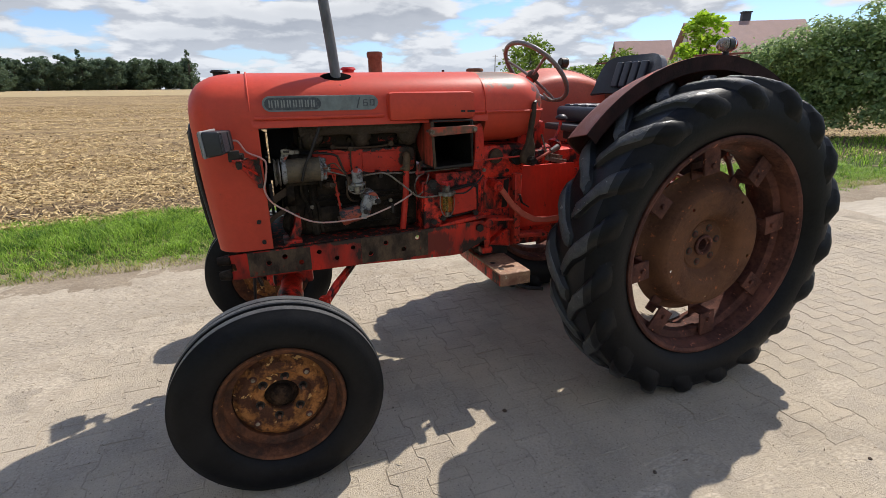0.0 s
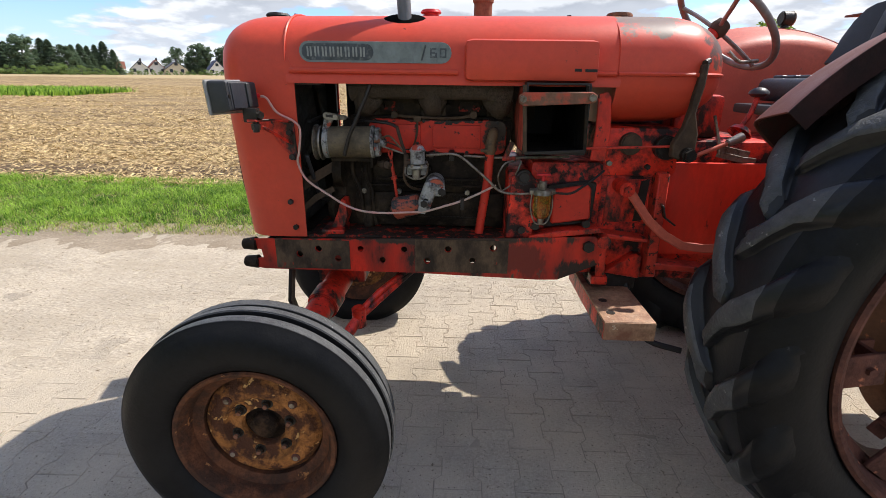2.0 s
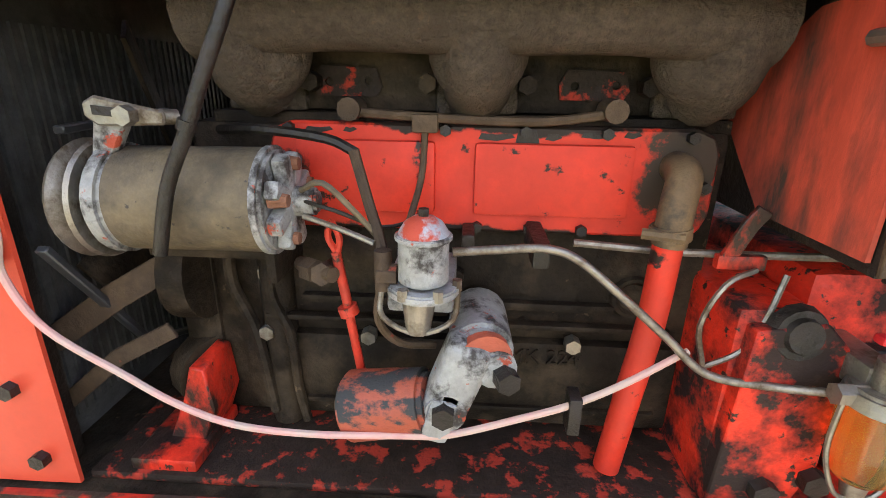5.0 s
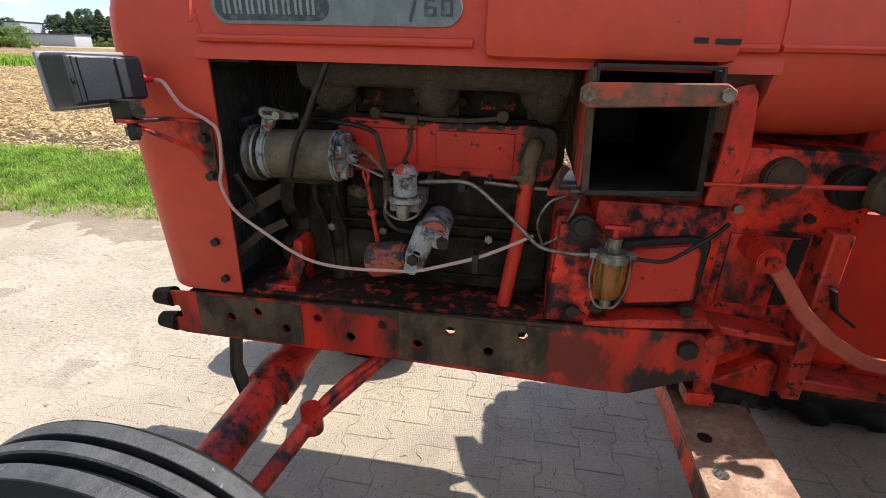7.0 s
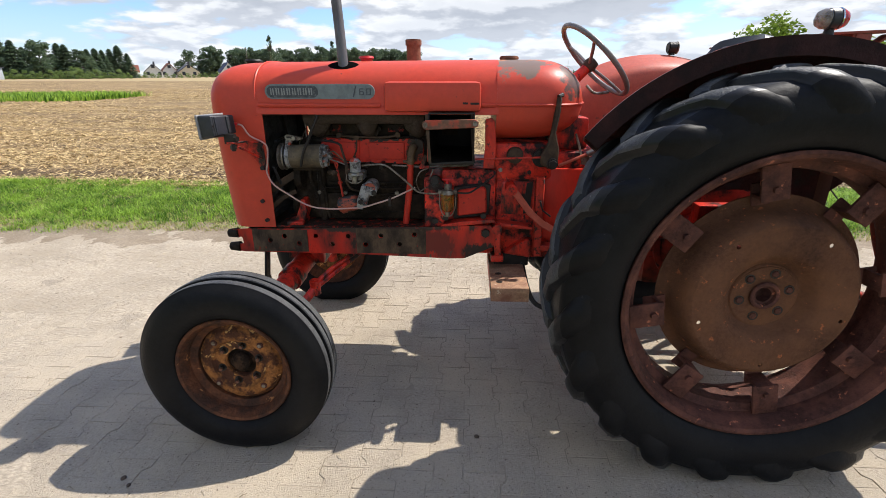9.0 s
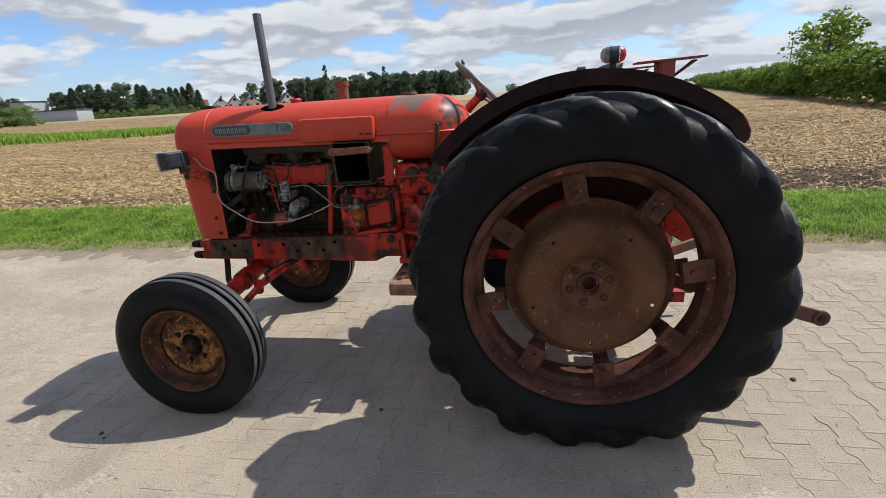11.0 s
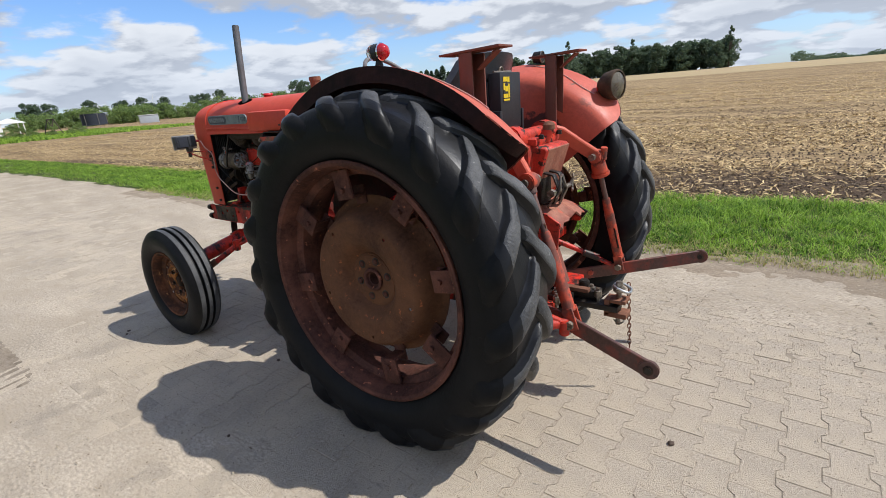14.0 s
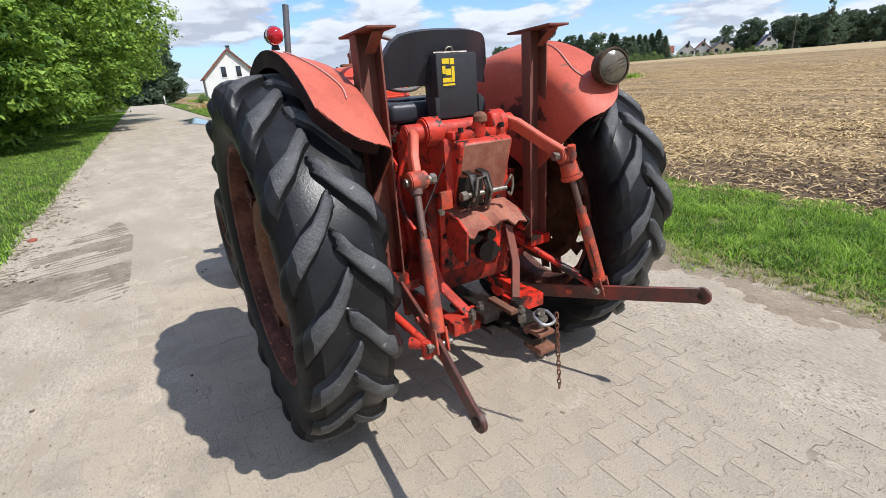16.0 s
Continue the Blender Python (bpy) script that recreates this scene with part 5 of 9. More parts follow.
# ---- rear wheels ----
def rear_tyre(yc, side):
    prof = [(0.506, -0.120), (0.519, -0.139), (0.56, -0.163), (0.61, -0.17), (0.655, -0.163), (0.69, -0.145), (0.708, -0.11), (0.716, -0.05), (0.718, 0.0)]
    prof = prof + [(r, -h) for r, h in prof[-2::-1]] + [(0.47, 0.08), (0.47, -0.08)]
    bm = lathe(prof, n=120, closed=True)
    m = Matrix.Translation((AXLE_X, yc, AXLE_Z)) @ Matrix.Rotation(radians(90), 4, "X") @ Matrix.Rotation(0.02, 4, "Z")
    bm.transform(m)
    for v in bm.verts:
        if v.co.z < 0.0:
            v.co.z = -0.001 + v.co.z * 0.02
    # the lug's course over tread, shoulder and sidewall: radius, height from the middle, lift, half width, roundness
    course = [(0.716, -0.022, 0.000, 0.056, 0.2), (0.717, -0.012, 0.020, 0.064, 0.1), (0.717, 0.006, 0.030, 0.071, 0.05), (0.716, 0.035, 0.032, 0.077, 0.0), (0.714, 0.068, 0.034, 0.083, 0.0), (0.709, 0.098, 0.036, 0.092, 0.05),
              (0.701, 0.122, 0.038, 0.102, 0.2), (0.689, 0.143, 0.036, 0.111, 0.45), (0.672, 0.156, 0.032, 0.119, 0.75), (0.653, 0.164, 0.025, 0.120, 1.0), (0.634, 0.168, 0.014, 0.118, 1.0), (0.616, 0.170, 0.004, 0.110, 1.0), (0.604, 0.169, -0.002, 0.10, 1.0)]
    sect = [(-1.0, 0.0), (-0.86, 0.10), (-0.74, 0.42), (-0.64, 0.80), (-0.54, 0.97), (-0.28, 1.02), (0.0, 1.03), (0.28, 1.02), (0.54, 0.97), (0.64, 0.80), (0.74, 0.42), (0.86, 0.10), (1.0, 0.0)]
    lugs = {}
    for s in (-1, 1):
        for kind, wear in enumerate((0.86, 1.0, 1.1)):
            lug = bmesh.new()
            wild = random.Random(40 + kind + s)
            rings = []
            for n, (rb, hb, lift, w, soft) in enumerate(course):
                q = min(hb / 0.165, 1.0)
                th = -0.25 * q - 0.05 * q * q + 0.010 * math.sin(9 * q + kind) - 0.03 * max(0, n - 8) / 4
                ra, ha = course[max(n - 1, 0)][:2]
                rc, hc = course[min(n + 1, len(course) - 1)][:2]
                tang = Vector((rc - ra, hc - ha)).normalized()
                nr, nh = tang.y, -tang.x
                ring = []
                for e, up in sect:
                    up = up * (1 - soft) + soft * math.cos(math.pi * e / 2) ** 1.5
                    chew = wild.uniform(-0.006, 0.006) if n < 3 else wild.uniform(-0.0022, 0.0022)
                    top = lift * wear * up - 0.003 + (wild.uniform(-0.0014, 0.0010) if up > 0.5 else 0)
                    rad, hh = rb + nr * top, hb + nh * top + (chew if up > 0.3 else 0)
                    dth = w * e + (wild.uniform(-0.003, 0.003) if up > 0.5 and n < 8 else 0)
                    ring.append(lug.verts.new((rad * math.cos(th + dth), rad * math.sin(th + dth), s * hh)))
                rings.append(ring)
            for n, (a, b) in enumerate(zip(rings, rings[1:])):
                for i in range(len(sect) - 1):
                    f = lug.faces.new((a[i], a[i + 1], b[i + 1], b[i]))
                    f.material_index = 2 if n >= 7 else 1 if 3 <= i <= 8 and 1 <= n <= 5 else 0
            lug.faces.new(rings[0]); lug.faces.new(rings[-1])
            bmesh.ops.recalc_face_normals(lug, faces=lug.faces[:])
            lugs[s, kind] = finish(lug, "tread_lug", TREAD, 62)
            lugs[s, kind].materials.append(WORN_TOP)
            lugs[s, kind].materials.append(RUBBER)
    return bm, lugs, m


def rear_wheel(yc, side):
    wheel = part("rear_wheel", lathe([(0.508, 0.128), (0.508, 0.139), (0.498, 0.143), (0.485, 0.136), (0.478, 0.118), (0.470, 0.10), (0.468, 0.06), (0.440, 0.045), (0.434, 0.0), (0.440, -0.045), (0.468, -0.06),
                                      (0.470, -0.10), (0.485, -0.136), (0.508, -0.139), (0.508, -0.128), (0.490, -0.115), (0.482, -0.07), (0.455, -0.04), (0.450, 0.0), (0.455, 0.04), (0.482, 0.07), (0.490, 0.115)],
                                     about_y(AXLE_X, yc, AXLE_Z, side), 96, True), RIM_RUST, tractor, "rusted dark red steel rim")
    tyre, lugs, m_lug = rear_tyre(yc, side)
    casing = part("tyre", tyre, RUBBER, wheel, "large black tractor tyre")
    casing.data.materials.append(TREAD)
    for f in casing.data.polygons:
        rad = math.hypot(f.center.x - AXLE_X, f.center.z - AXLE_Z)
        f.material_index = 1 if rad > 0.70 and abs(f.center.y - yc) < 0.13 else 0
    rr = random.Random(3)
    for s in (-1, 1):
        for k in range(19):
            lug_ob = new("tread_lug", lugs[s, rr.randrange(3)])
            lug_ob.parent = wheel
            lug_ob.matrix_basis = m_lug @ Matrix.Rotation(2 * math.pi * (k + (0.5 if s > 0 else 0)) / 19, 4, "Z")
    d = about_y(AXLE_X, yc, AXLE_Z, side)
    disc = jointed(*[lathe(pr, d, 72) for pr in ([(0.044, 0.030), (0.046, 0.037), (0.052, 0.040), (0.104, 0.040), (0.111, 0.041), (0.116, 0.036), (0.122, 0.040), (0.132, 0.056), (0.146, 0.074), (0.163, 0.087), (0.183, 0.0940), (0.205, 0.096)],
                                                 [(0.262, 0.096), (0.272, 0.0925), (0.284, 0.078), (0.294, 0.052), (0.303, 0.020), (0.316, -0.004), (0.332, -0.014), (0.345, -0.016)])])
    bmesh.ops.solidify(disc, geom=disc.faces[:], thickness=0.006)
    rim_holes = [radians(56 + 72 * k) for k in range(5)]
    ring = bmesh.new()
    loops = [[(0.263 * math.cos(a), 0.263 * math.sin(a)) for a in np.linspace(0, 2 * math.pi, 73)[:-1]], [(0.204 * math.cos(a), 0.204 * math.sin(a)) for a in np.linspace(0, 2 * math.pi, 73)[:-1]]]
    loops += [[(0.243 * math.cos(h) + 0.0075 * math.cos(a), 0.243 * math.sin(h) + 0.0075 * math.sin(a)) for a in np.linspace(0, 2 * math.pi, 13)[:-1]] for h in rim_holes]
    edges = []
    for lp in loops:
        vs = [ring.verts.new((AXLE_X + x, yc + side * 0.0962, AXLE_Z + z)) for x, z in lp]
        edges += [ring.edges.new((vs[i], vs[(i + 1) % len(vs)])) for i in range(len(vs))]
    bmesh.ops.triangle_fill(ring, use_beauty=True, use_dissolve=False, edges=edges)
    got = bmesh.ops.extrude_face_region(ring, geom=ring.faces[:])
    bmesh.ops.translate(ring, verts=[v for v in got["geom"] if isinstance(v, bmesh.types.BMVert)], vec=(0, -side * 0.005, 0))
    bmesh.ops.recalc_face_normals(ring, faces=ring.faces[:])
    part("wheel_disc", jointed(disc, ring), DISC_RUST, wheel, "brown rusted dished disc with five small holes")
    part("hub", lathe([(0.026, 0.038), (0.046, 0.038), (0.050, 0.044), (0.049, 0.050), (0.042, 0.053), (0.036, 0.050), (0.031, 0.02), (0.026, 0.0), (0, -0.002)], d, 28), RIM_RUST, wheel, "rusty hub with a dark bore")
    for k in range(6):
        a = k * math.pi / 3 + 0.26
        p = Vector((AXLE_X + 0.082 * math.cos(a), yc, AXLE_Z + 0.082 * math.sin(a)))
        # flat black ring: the recess round the bolt is shade put into colour
        nut = part("hub_nut", lathe([(0.0175, 0.040), (0.0175, 0.0420), (0.013, 0.0423), (0.0125, 0.040)], about_y(*p, side), 18), GREASE_SHADE, wheel, "black ring painted as the bolt's shaded socket")
        part("bolt_head", lathe([(0.0125, 0.040), (0.0115, 0.045), (0.006, 0.047), (0, 0.047)], about_y(*p, side), 6), RIM_RUST, nut)
    for k in range(8):
        a = radians(100 - 45 * k)
        ca, sa = math.cos(a), math.sin(a)
        m = Matrix.Translation((AXLE_X + 0.395 * ca, yc + side * 0.045, AXLE_Z + 0.395 * sa)) @ Matrix(((ca, 0, -sa, 0), (0, 1, 0, 0), (sa, 0, ca, 0), (0, 0, 0, 1)))
        lug = jointed(block((0.118, 0.012, 0.088), m @ Matrix.Translation((0.01, side * 0.03, 0)), 0.004), block((0.012, 0.07, 0.07), m @ Matrix.Translation((0.055, 0, 0)), 0.003),
                      block((0.10, 0.01, 0.06), m @ Matrix.Translation((-0.055, -side * 0.05, 0)), 0.004), block((0.012, 0.085, 0.06), m @ Matrix.Translation((-0.043, -side * 0.012, 0)), 0.003),
                      bolt(m @ Vector((-0.012, side * 0.036, 0)), (0, side, 0), 0.012, 0.012))
        part("rim_lug", lug, RIM_RUST, wheel)
    return wheel


rear_wheel(-0.695, -1)
rear_wheel(0.695, 1)


# ---- front wheels ----
HUB_DIRT = weathered("caked_hub_grease", (0.020, 0.013, 0.009), dirt=(0.075, 0.042, 0.024), amount=0.45, scale=20, edge=0.1, rough=0.8, fine=0.4, bump=0.7, bump_scale=80, spec=0.1)
def front_wheel(yc, side):
    d = about_y(FRONT_X, yc, FRONT_Z, side)
    tprof = [(0.223, 0.060), (0.232, 0.074), (0.258, 0.088), (0.29, 0.094), (0.325, 0.090), (0.350, 0.078), (0.361, 0.066), (0.368, 0.062), (0.367, 0.030), (0.360, 0.026), (0.354, 0.024), (0.354, 0.016), (0.370, 0.013),
             (0.371, -0.013), (0.354, -0.016), (0.354, -0.024), (0.360, -0.026), (0.367, -0.030), (0.368, -0.062), (0.361, -0.066), (0.350, -0.078), (0.325, -0.090), (0.29, -0.094), (0.258, -0.088), (0.232, -0.074), (0.223, -0.060), (0.2, 0)]
    tyre = lathe(tprof, d, 96, True)
    for v in tyre.verts:
        v.co.z = max(v.co.z, -0.001)
    wheel = part("front_wheel", lathe([(0.222, 0.066), (0.226, 0.07), (0.222, 0.076), (0.212, 0.072), (0.205, 0.058), (0.198, 0.045), (0.196, 0.02), (0.170, 0.008), (0.168, -0.03), (0.19, -0.045), (0.205, -0.06), (0.222, -0.076), (0.226, -0.07),
                                       (0.212, -0.05), (0.2, -0.03), (0.182, -0.02), (0.185, 0.0), (0.205, 0.02), (0.21, 0.05)], d, 72, True), ORANGE_RUST, tractor, "orange rusted steel rim")
    part("tyre", tyre, RUBBER, wheel, "three-ribbed black front tyre")
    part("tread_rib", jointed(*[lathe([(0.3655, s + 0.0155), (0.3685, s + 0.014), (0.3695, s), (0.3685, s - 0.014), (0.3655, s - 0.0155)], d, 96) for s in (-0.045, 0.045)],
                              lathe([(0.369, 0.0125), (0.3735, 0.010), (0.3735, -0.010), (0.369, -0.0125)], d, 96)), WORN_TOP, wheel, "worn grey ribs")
    disc = lathe([(0.060, -0.030), (0.060, -0.002), (0.063, 0.004), (0.070, 0.003), (0.094, 0.003), (0.100, 0.006), (0.105, 0.015), (0.109, 0.020), (0.113, 0.018), (0.118, 0.017), (0.138, 0.017), (0.146, 0.014), (0.154, 0.004), (0.166, -0.004), (0.171, -0.024), (0.164, -0.026), (0.15, -0.008), (0.10, -0.008), (0.066, -0.010), (0.066, -0.030)], d, 72, True)
    for v in disc.verts:
        v.co += Vector((v.co.x - FRONT_X, 0, v.co.z - FRONT_Z)).normalized() * 0.003 * noise.noise(v.co * 24) + Vector((0, side * 0.003 * noise.noise(v.co * 31), 0))
    part("wheel_disc", disc, DISC_ORANGE, wheel, "flaking orange rusted wheel disc")
    part("hub", lathe([(0.0, 0.012), (0.020, 0.012), (0.034, 0.009), (0.040, 0.002), (0.042, -0.012), (0.052, -0.016), (0.0615, -0.018), (0.0615, -0.032)], d, 36), HUB_DIRT, wheel, "greasy dark brown hub cap sunk in the disc")
    for k in range(6):
        a = k * math.pi / 3 + 0.3
        px, pz = FRONT_X + 0.081 * math.cos(a), FRONT_Z + 0.081 * math.sin(a)
        nut = part("wheel_nut", jointed(rod((px, yc + side * 0.002, pz), (px, yc + side * 0.006, pz), 0.0165, n=18, bevel=0.001), bolt((px, yc + side * 0.005, pz), (0, side, 0), 0.0115, 0.013)), GREASE_SHADE, wheel)
        part("stud", rod((px, yc + side * 0.017, pz), (px, yc + side * 0.024, pz), 0.0062, n=10), RUST, nut)
    for k in range(4):
        a = k * math.pi / 2 + 0.75
        m = about_y(FRONT_X + 0.129 * math.cos(a), yc, FRONT_Z + 0.129 * math.sin(a), side)
        rivet = part("disc_rivet", lathe([(0.0, 0.0225), (0.009, 0.0225), (0.0125, 0.020), (0.0135, 0.015)], m, 18), RIM_RUST, wheel, "rusty rivet")
        part("rivet_face", lathe([(0.0, 0.0245), (0.0072, 0.0245), (0.0082, 0.021)], m, 12), STEEL if side < 0 else GREASE_SHADE, rivet, "bare bright rivet face")
    return wheel


FRONT_TRACK = 0.69
front_wheel(-FRONT_TRACK, -1)
front_wheel(FRONT_TRACK, 1)

# ---- front axle and steering ----
axle = part("front_axle", jointed(*[rod((-1.80, k * 0.02, 0.602), (-1.895, k * 0.59, 0.462), 0.050, 0.044, 28, 0.006) for k in (-1, 1)], *[rod((-1.832, k * 0.215, 0.554), (-1.845, k * 0.29, 0.536), 0.056, n=28, bevel=0.004) for k in (-1, 1)],
                                  box(-1.9, -1.72, -0.13, 0.13, 0.56, 0.70, 0.015)), RED_OILY, tractor, "round grimy red tube of the front axle beam")
for s in (-1, 1):
    part("kingpin", jointed(rod((-1.9, s * 0.585, 0.30), (-1.9, s * 0.575, 0.56), 0.034, 0.03, 14, 0.004), rod((-1.915, s * 0.55, FRONT_Z), (-1.915, s * 0.70, FRONT_Z), 0.03, 0.024)), RED_OILY, axle)
    part("axle_bolt", bolt((-1.845, s * 0.36, 0.50), (1, 0, -0.2), 0.016, 0.02), GREASE_SHADE, axle)
    ball = rod((-1.70, s * 0.36, 0.50), (-1.70, s * 0.36, 0.575), 0.024, n=12, bevel=0.006)
    part("steering_rod", jointed(hose([(-1.50, s * 0.13, 0.66), (-1.62, s * 0.26, 0.585), (-1.70, s * 0.36, 0.535)], 0.014, soft=2), hose([(-1.52, s * 0.16, 0.66), (-1.64, s * 0.29, 0.60), (-1.70, s * 0.36, 0.55)], 0.011, soft=2),
                                 hose([(-1.70, s * 0.36, 0.535), (-1.78, s * 0.50, 0.44), (-1.81, s * 0.56, 0.41)], 0.019, soft=2), ball, rod((-1.81, s * 0.56, 0.42), (-1.9, s * 0.58, 0.42), 0.02)), RED_OILY, tractor, "red steering track rod with ball joints")
    part("rod_clamp", jointed(rod((-1.81, s * 0.56, 0.38), (-1.81, s * 0.56, 0.44), 0.026, n=14, bevel=0.005), rod((-1.775, s * 0.485, 0.452), (-1.80, s * 0.535, 0.42), 0.0235, n=14, bevel=0.003)), RUST, axle, "rusty clamp of the track rod")
    part("axle_stay", strap([(-1.97, s * 0.19, 0.68), (-1.985, s * 0.20, 0.52), (-1.96, s * 0.21, 0.45)], 0.045, 0.012, (0, 1, 0)), GREASE_SHADE, tractor)

# ---- side rails ----
RAIL = [(-2.07, 0.783), (-1.99, 0.787), (-1.80, 0.79), (-1.20, 0.806), (-0.925, 0.818), (-0.905, 0.80), (-0.905, 0.722), (-1.035, 0.664), (-1.10, 0.662), (-1.52, 0.676), (-2.03, 0.679), (-2.065, 0.686), (-2.068, 0.712), (-2.03, 0.718), (-2.035, 0.748), (-2.068, 0.752)]
HOLES = [(-1.698, 0.757, 0.0105), (-1.552, 0.759, 0.0105), (-1.405, 0.764, 0.0105), (-1.256, 0.771, 0.0105), (-1.625, 0.72, 0.0105), (-1.475, 0.722, 0.0105), (-1.323, 0.725, 0.0105), (-1.775, 0.722, 0.0105), (-1.84, 0.755, 0.0105), (-1.905, 0.735, 0.0105)]
BARE_PATCH = weathered("bare_brown_patch", (0.120, 0.078, 0.047), dirt=(0.034, 0.024, 0.017), amount=0.49, scale=14, edge=0.10, rough=0.6, fine=0.4, bump=0.3, chips=(0.25, 0.04, 0.022), chip_amount=0.33, chip_scale=24, spec=0.18, stretch=(1, 1, 0.5))
for y0, y1 in ((-0.295, -0.288), (0.288, 0.295)):
    rail = part("side_rail", plate(RAIL, y0, y1, HOLES), RED_RAIL, tractor, "scuffed red chassis rail with bolt holes")
    s = -1 if y0 < 0 else 1
    part("rail_flange", jointed(box(-1.98, -0.92, *sorted((s * 0.20, s * 0.288)), 0.778, 0.786, 0.002), box(-1.98, -1.05, *sorted((s * 0.21, s * 0.288)), 0.678, 0.686, 0.002)), ENGINE, rail)
    yo = y0 if s < 0 else y1
    for xa, xb, za, zb, hs in ((-1.985, -1.735, 0.684, 0.785, ((-1.84, 0.755, 0.0115), (-1.905, 0.735, 0.0115), (-1.775, 0.722, 0.0115))),
                               (-1.515, -1.205, 0.682, 0.797, ((-1.405, 0.764, 0.0115), (-1.256, 0.771, 0.0115), (-1.475, 0.722, 0.0115), (-1.323, 0.725, 0.0115)))):
        part("bare_patch", plate([(xa, za), (xb, za), (xb, zb), (xa, zb)], yo, yo + s * 0.003, hs), BARE_PATCH, rail, "bare brown steel where a bracket was bolted")
    part("tow_fork", jointed(rod((-2.05, yo - s * 0.012, 0.765), (-2.10, yo - s * 0.012, 0.762), 0.024, 0.018, 12, 0.004), rod((-2.05, yo - s * 0.012, 0.70), (-2.10, yo - s * 0.012, 0.70), 0.024, 0.018, 12, 0.004)), ENGINE, rail)
    part("rail_bolt", bolt((-0.945, yo, 0.785), (0, s, 0), 0.02, 0.014), GREASE_SHADE, rail)
part("front_crossmember", box(-2.03, -1.86, -0.272, 0.272, 0.69, 0.775, 0.008), ENGINE, tractor)

# ---- nose, hood and fuel tank ----
HOOD_W, HOOD_Z, HOOD_H, PW = 0.28, 1.292, 0.196, 2.9


def arch(t, w=HOOD_W, z=HOOD_Z, h=HOOD_H):
    """A point of the hood's section; t runs from 0 (near side) to pi (far side)."""
    c, s = math.cos(t), math.sin(t)
    return -w * math.copysign(abs(c) ** (2 / PW), c), z + h * abs(s) ** (2 / PW)


def shell(rings, thick=0.004):
    """A sheet through rings of points."""
    bm = bmesh.new()
    vs = [[bm.verts.new(p) for p in ring] for ring in rings]
    for a, b in zip(vs, vs[1:]):
        for i in range(len(a) - 1):
            bm.faces.new((a[i], a[i + 1], b[i + 1], b[i]))
    bmesh.ops.remove_doubles(bm, verts=bm.verts[:], dist=0.0004)
    bmesh.ops.recalc_face_normals(bm, faces=bm.faces[:])
    bmesh.ops.solidify(bm, geom=bm.faces[:], thickness=thick)
    return bm


def hood_sheet(x0, x1, drop=0.012, n=6):
    rings = []
    for k in range(n + 1):
        x = x0 + (x1 - x0) * k / n
        u = (x + 1.9) / 1.0
        dz = 0.008 * u
        ring = [(x, -HOOD_W - 0.008, HOOD_Z - drop), (x, -HOOD_W - 0.008, HOOD_Z + 0.006), (x, -HOOD_W, HOOD_Z + 0.016)]
        for i in range(1, 32):
            y, z = arch(math.pi * i / 32)
            ring.append((x, y, max(z, HOOD_Z + 0.02) + dz * (z - HOOD_Z) / HOOD_H))
        ring += [(x, HOOD_W, HOOD_Z + 0.016), (x, HOOD_W + 0.008, HOOD_Z + 0.006), (x, HOOD_W + 0.008, HOOD_Z - drop)]
        rings.append(ring)
    return shell(rings)


hood = part("hood", hood_sheet(-1.902, -0.906), RED, tractor, "faded red sheet-metal hood with chipped edges", 50)
part("hood_bead", hose([(-1.89, -HOOD_W - 0.004, 1.316), (-1.66, -HOOD_W - 0.005, 1.316), (-1.385, -HOOD_W - 0.004, 1.316)], 0.0075, 8, 2), RED, hood)
part("hood_bead", hose([(-0.975, -HOOD_W - 0.004, 1.318), (-0.92, -HOOD_W - 0.004, 1.318)], 0.0075, 8, 0), RED, hood)


def nose():
    """Front cowl: side panels, rounded corners, a grille opening and a domed top."""
    xs, xf, rc = -1.906, -2.125, 0.095
    plan = [(-1.880, -0.281), (xs - 0.02, -0.282), (xf + rc, -0.282)]
    plan += [(xf + rc - rc * math.sin(a), -0.282 + rc - rc * math.cos(a)) for a in np.linspace(0, math.pi / 2, 9)[1:]]
    plan += [(xf - 0.012, -0.09), (xf - 0.016, 0.0)]
    plan += [(x, -y) for x, y in plan[-2::-1]]
    rings = []
    for k in range(9):
        z = 0.792 + (1.30 - 0.792) * k / 8
        tuck = 0.035 * (1 - k / 8) ** 1.5
        rings.append([(max(x, -3) + (tuck if x < -2.03 else tuck * max(0, (-1.95 - x)) / 0.1 if x < -1.95 else 0), y, z) for x, y in plan])
    for k in range(1, 15):
        a = math.pi / 2 * k / 15
        c, s = math.cos(a) ** (2 / PW), math.sin(a) ** (2 / PW)
        rings.append([(xs + (x - xs) * c if x < xs else x + (xs - x) * min(1, k / 3), y * c, 1.30 + (HOOD_Z + HOOD_H - 1.30 - 0.002) * s) for x, y in plan])
    return shell(rings, 0.005)


cowl = part("nose_cowl", nose(), RED, tractor, "faded red nose cowl with rounded front corners", 50)
part("grille_frame", jointed(hose([(-2.10, -0.16, 0.83), (-2.128, -0.165, 1.1), (-2.132, -0.16, 1.27), (-2.134, 0, 1.29), (-2.132, 0.16, 1.27), (-2.128, 0.165, 1.1), (-2.10, 0.16, 0.83)], 0.008, 8, 4)), BLACK, cowl)
for k in range(12):
    y = -0.148 + 0.027 * k
    part("grille_bar", hose([(-2.108, y, 0.83), (-2.128, y, 0.95), (-2.136, y, 1.1), (-2.138, y, 1.27)], 0.0075, 6, 3), GREASE_SHADE, cowl)
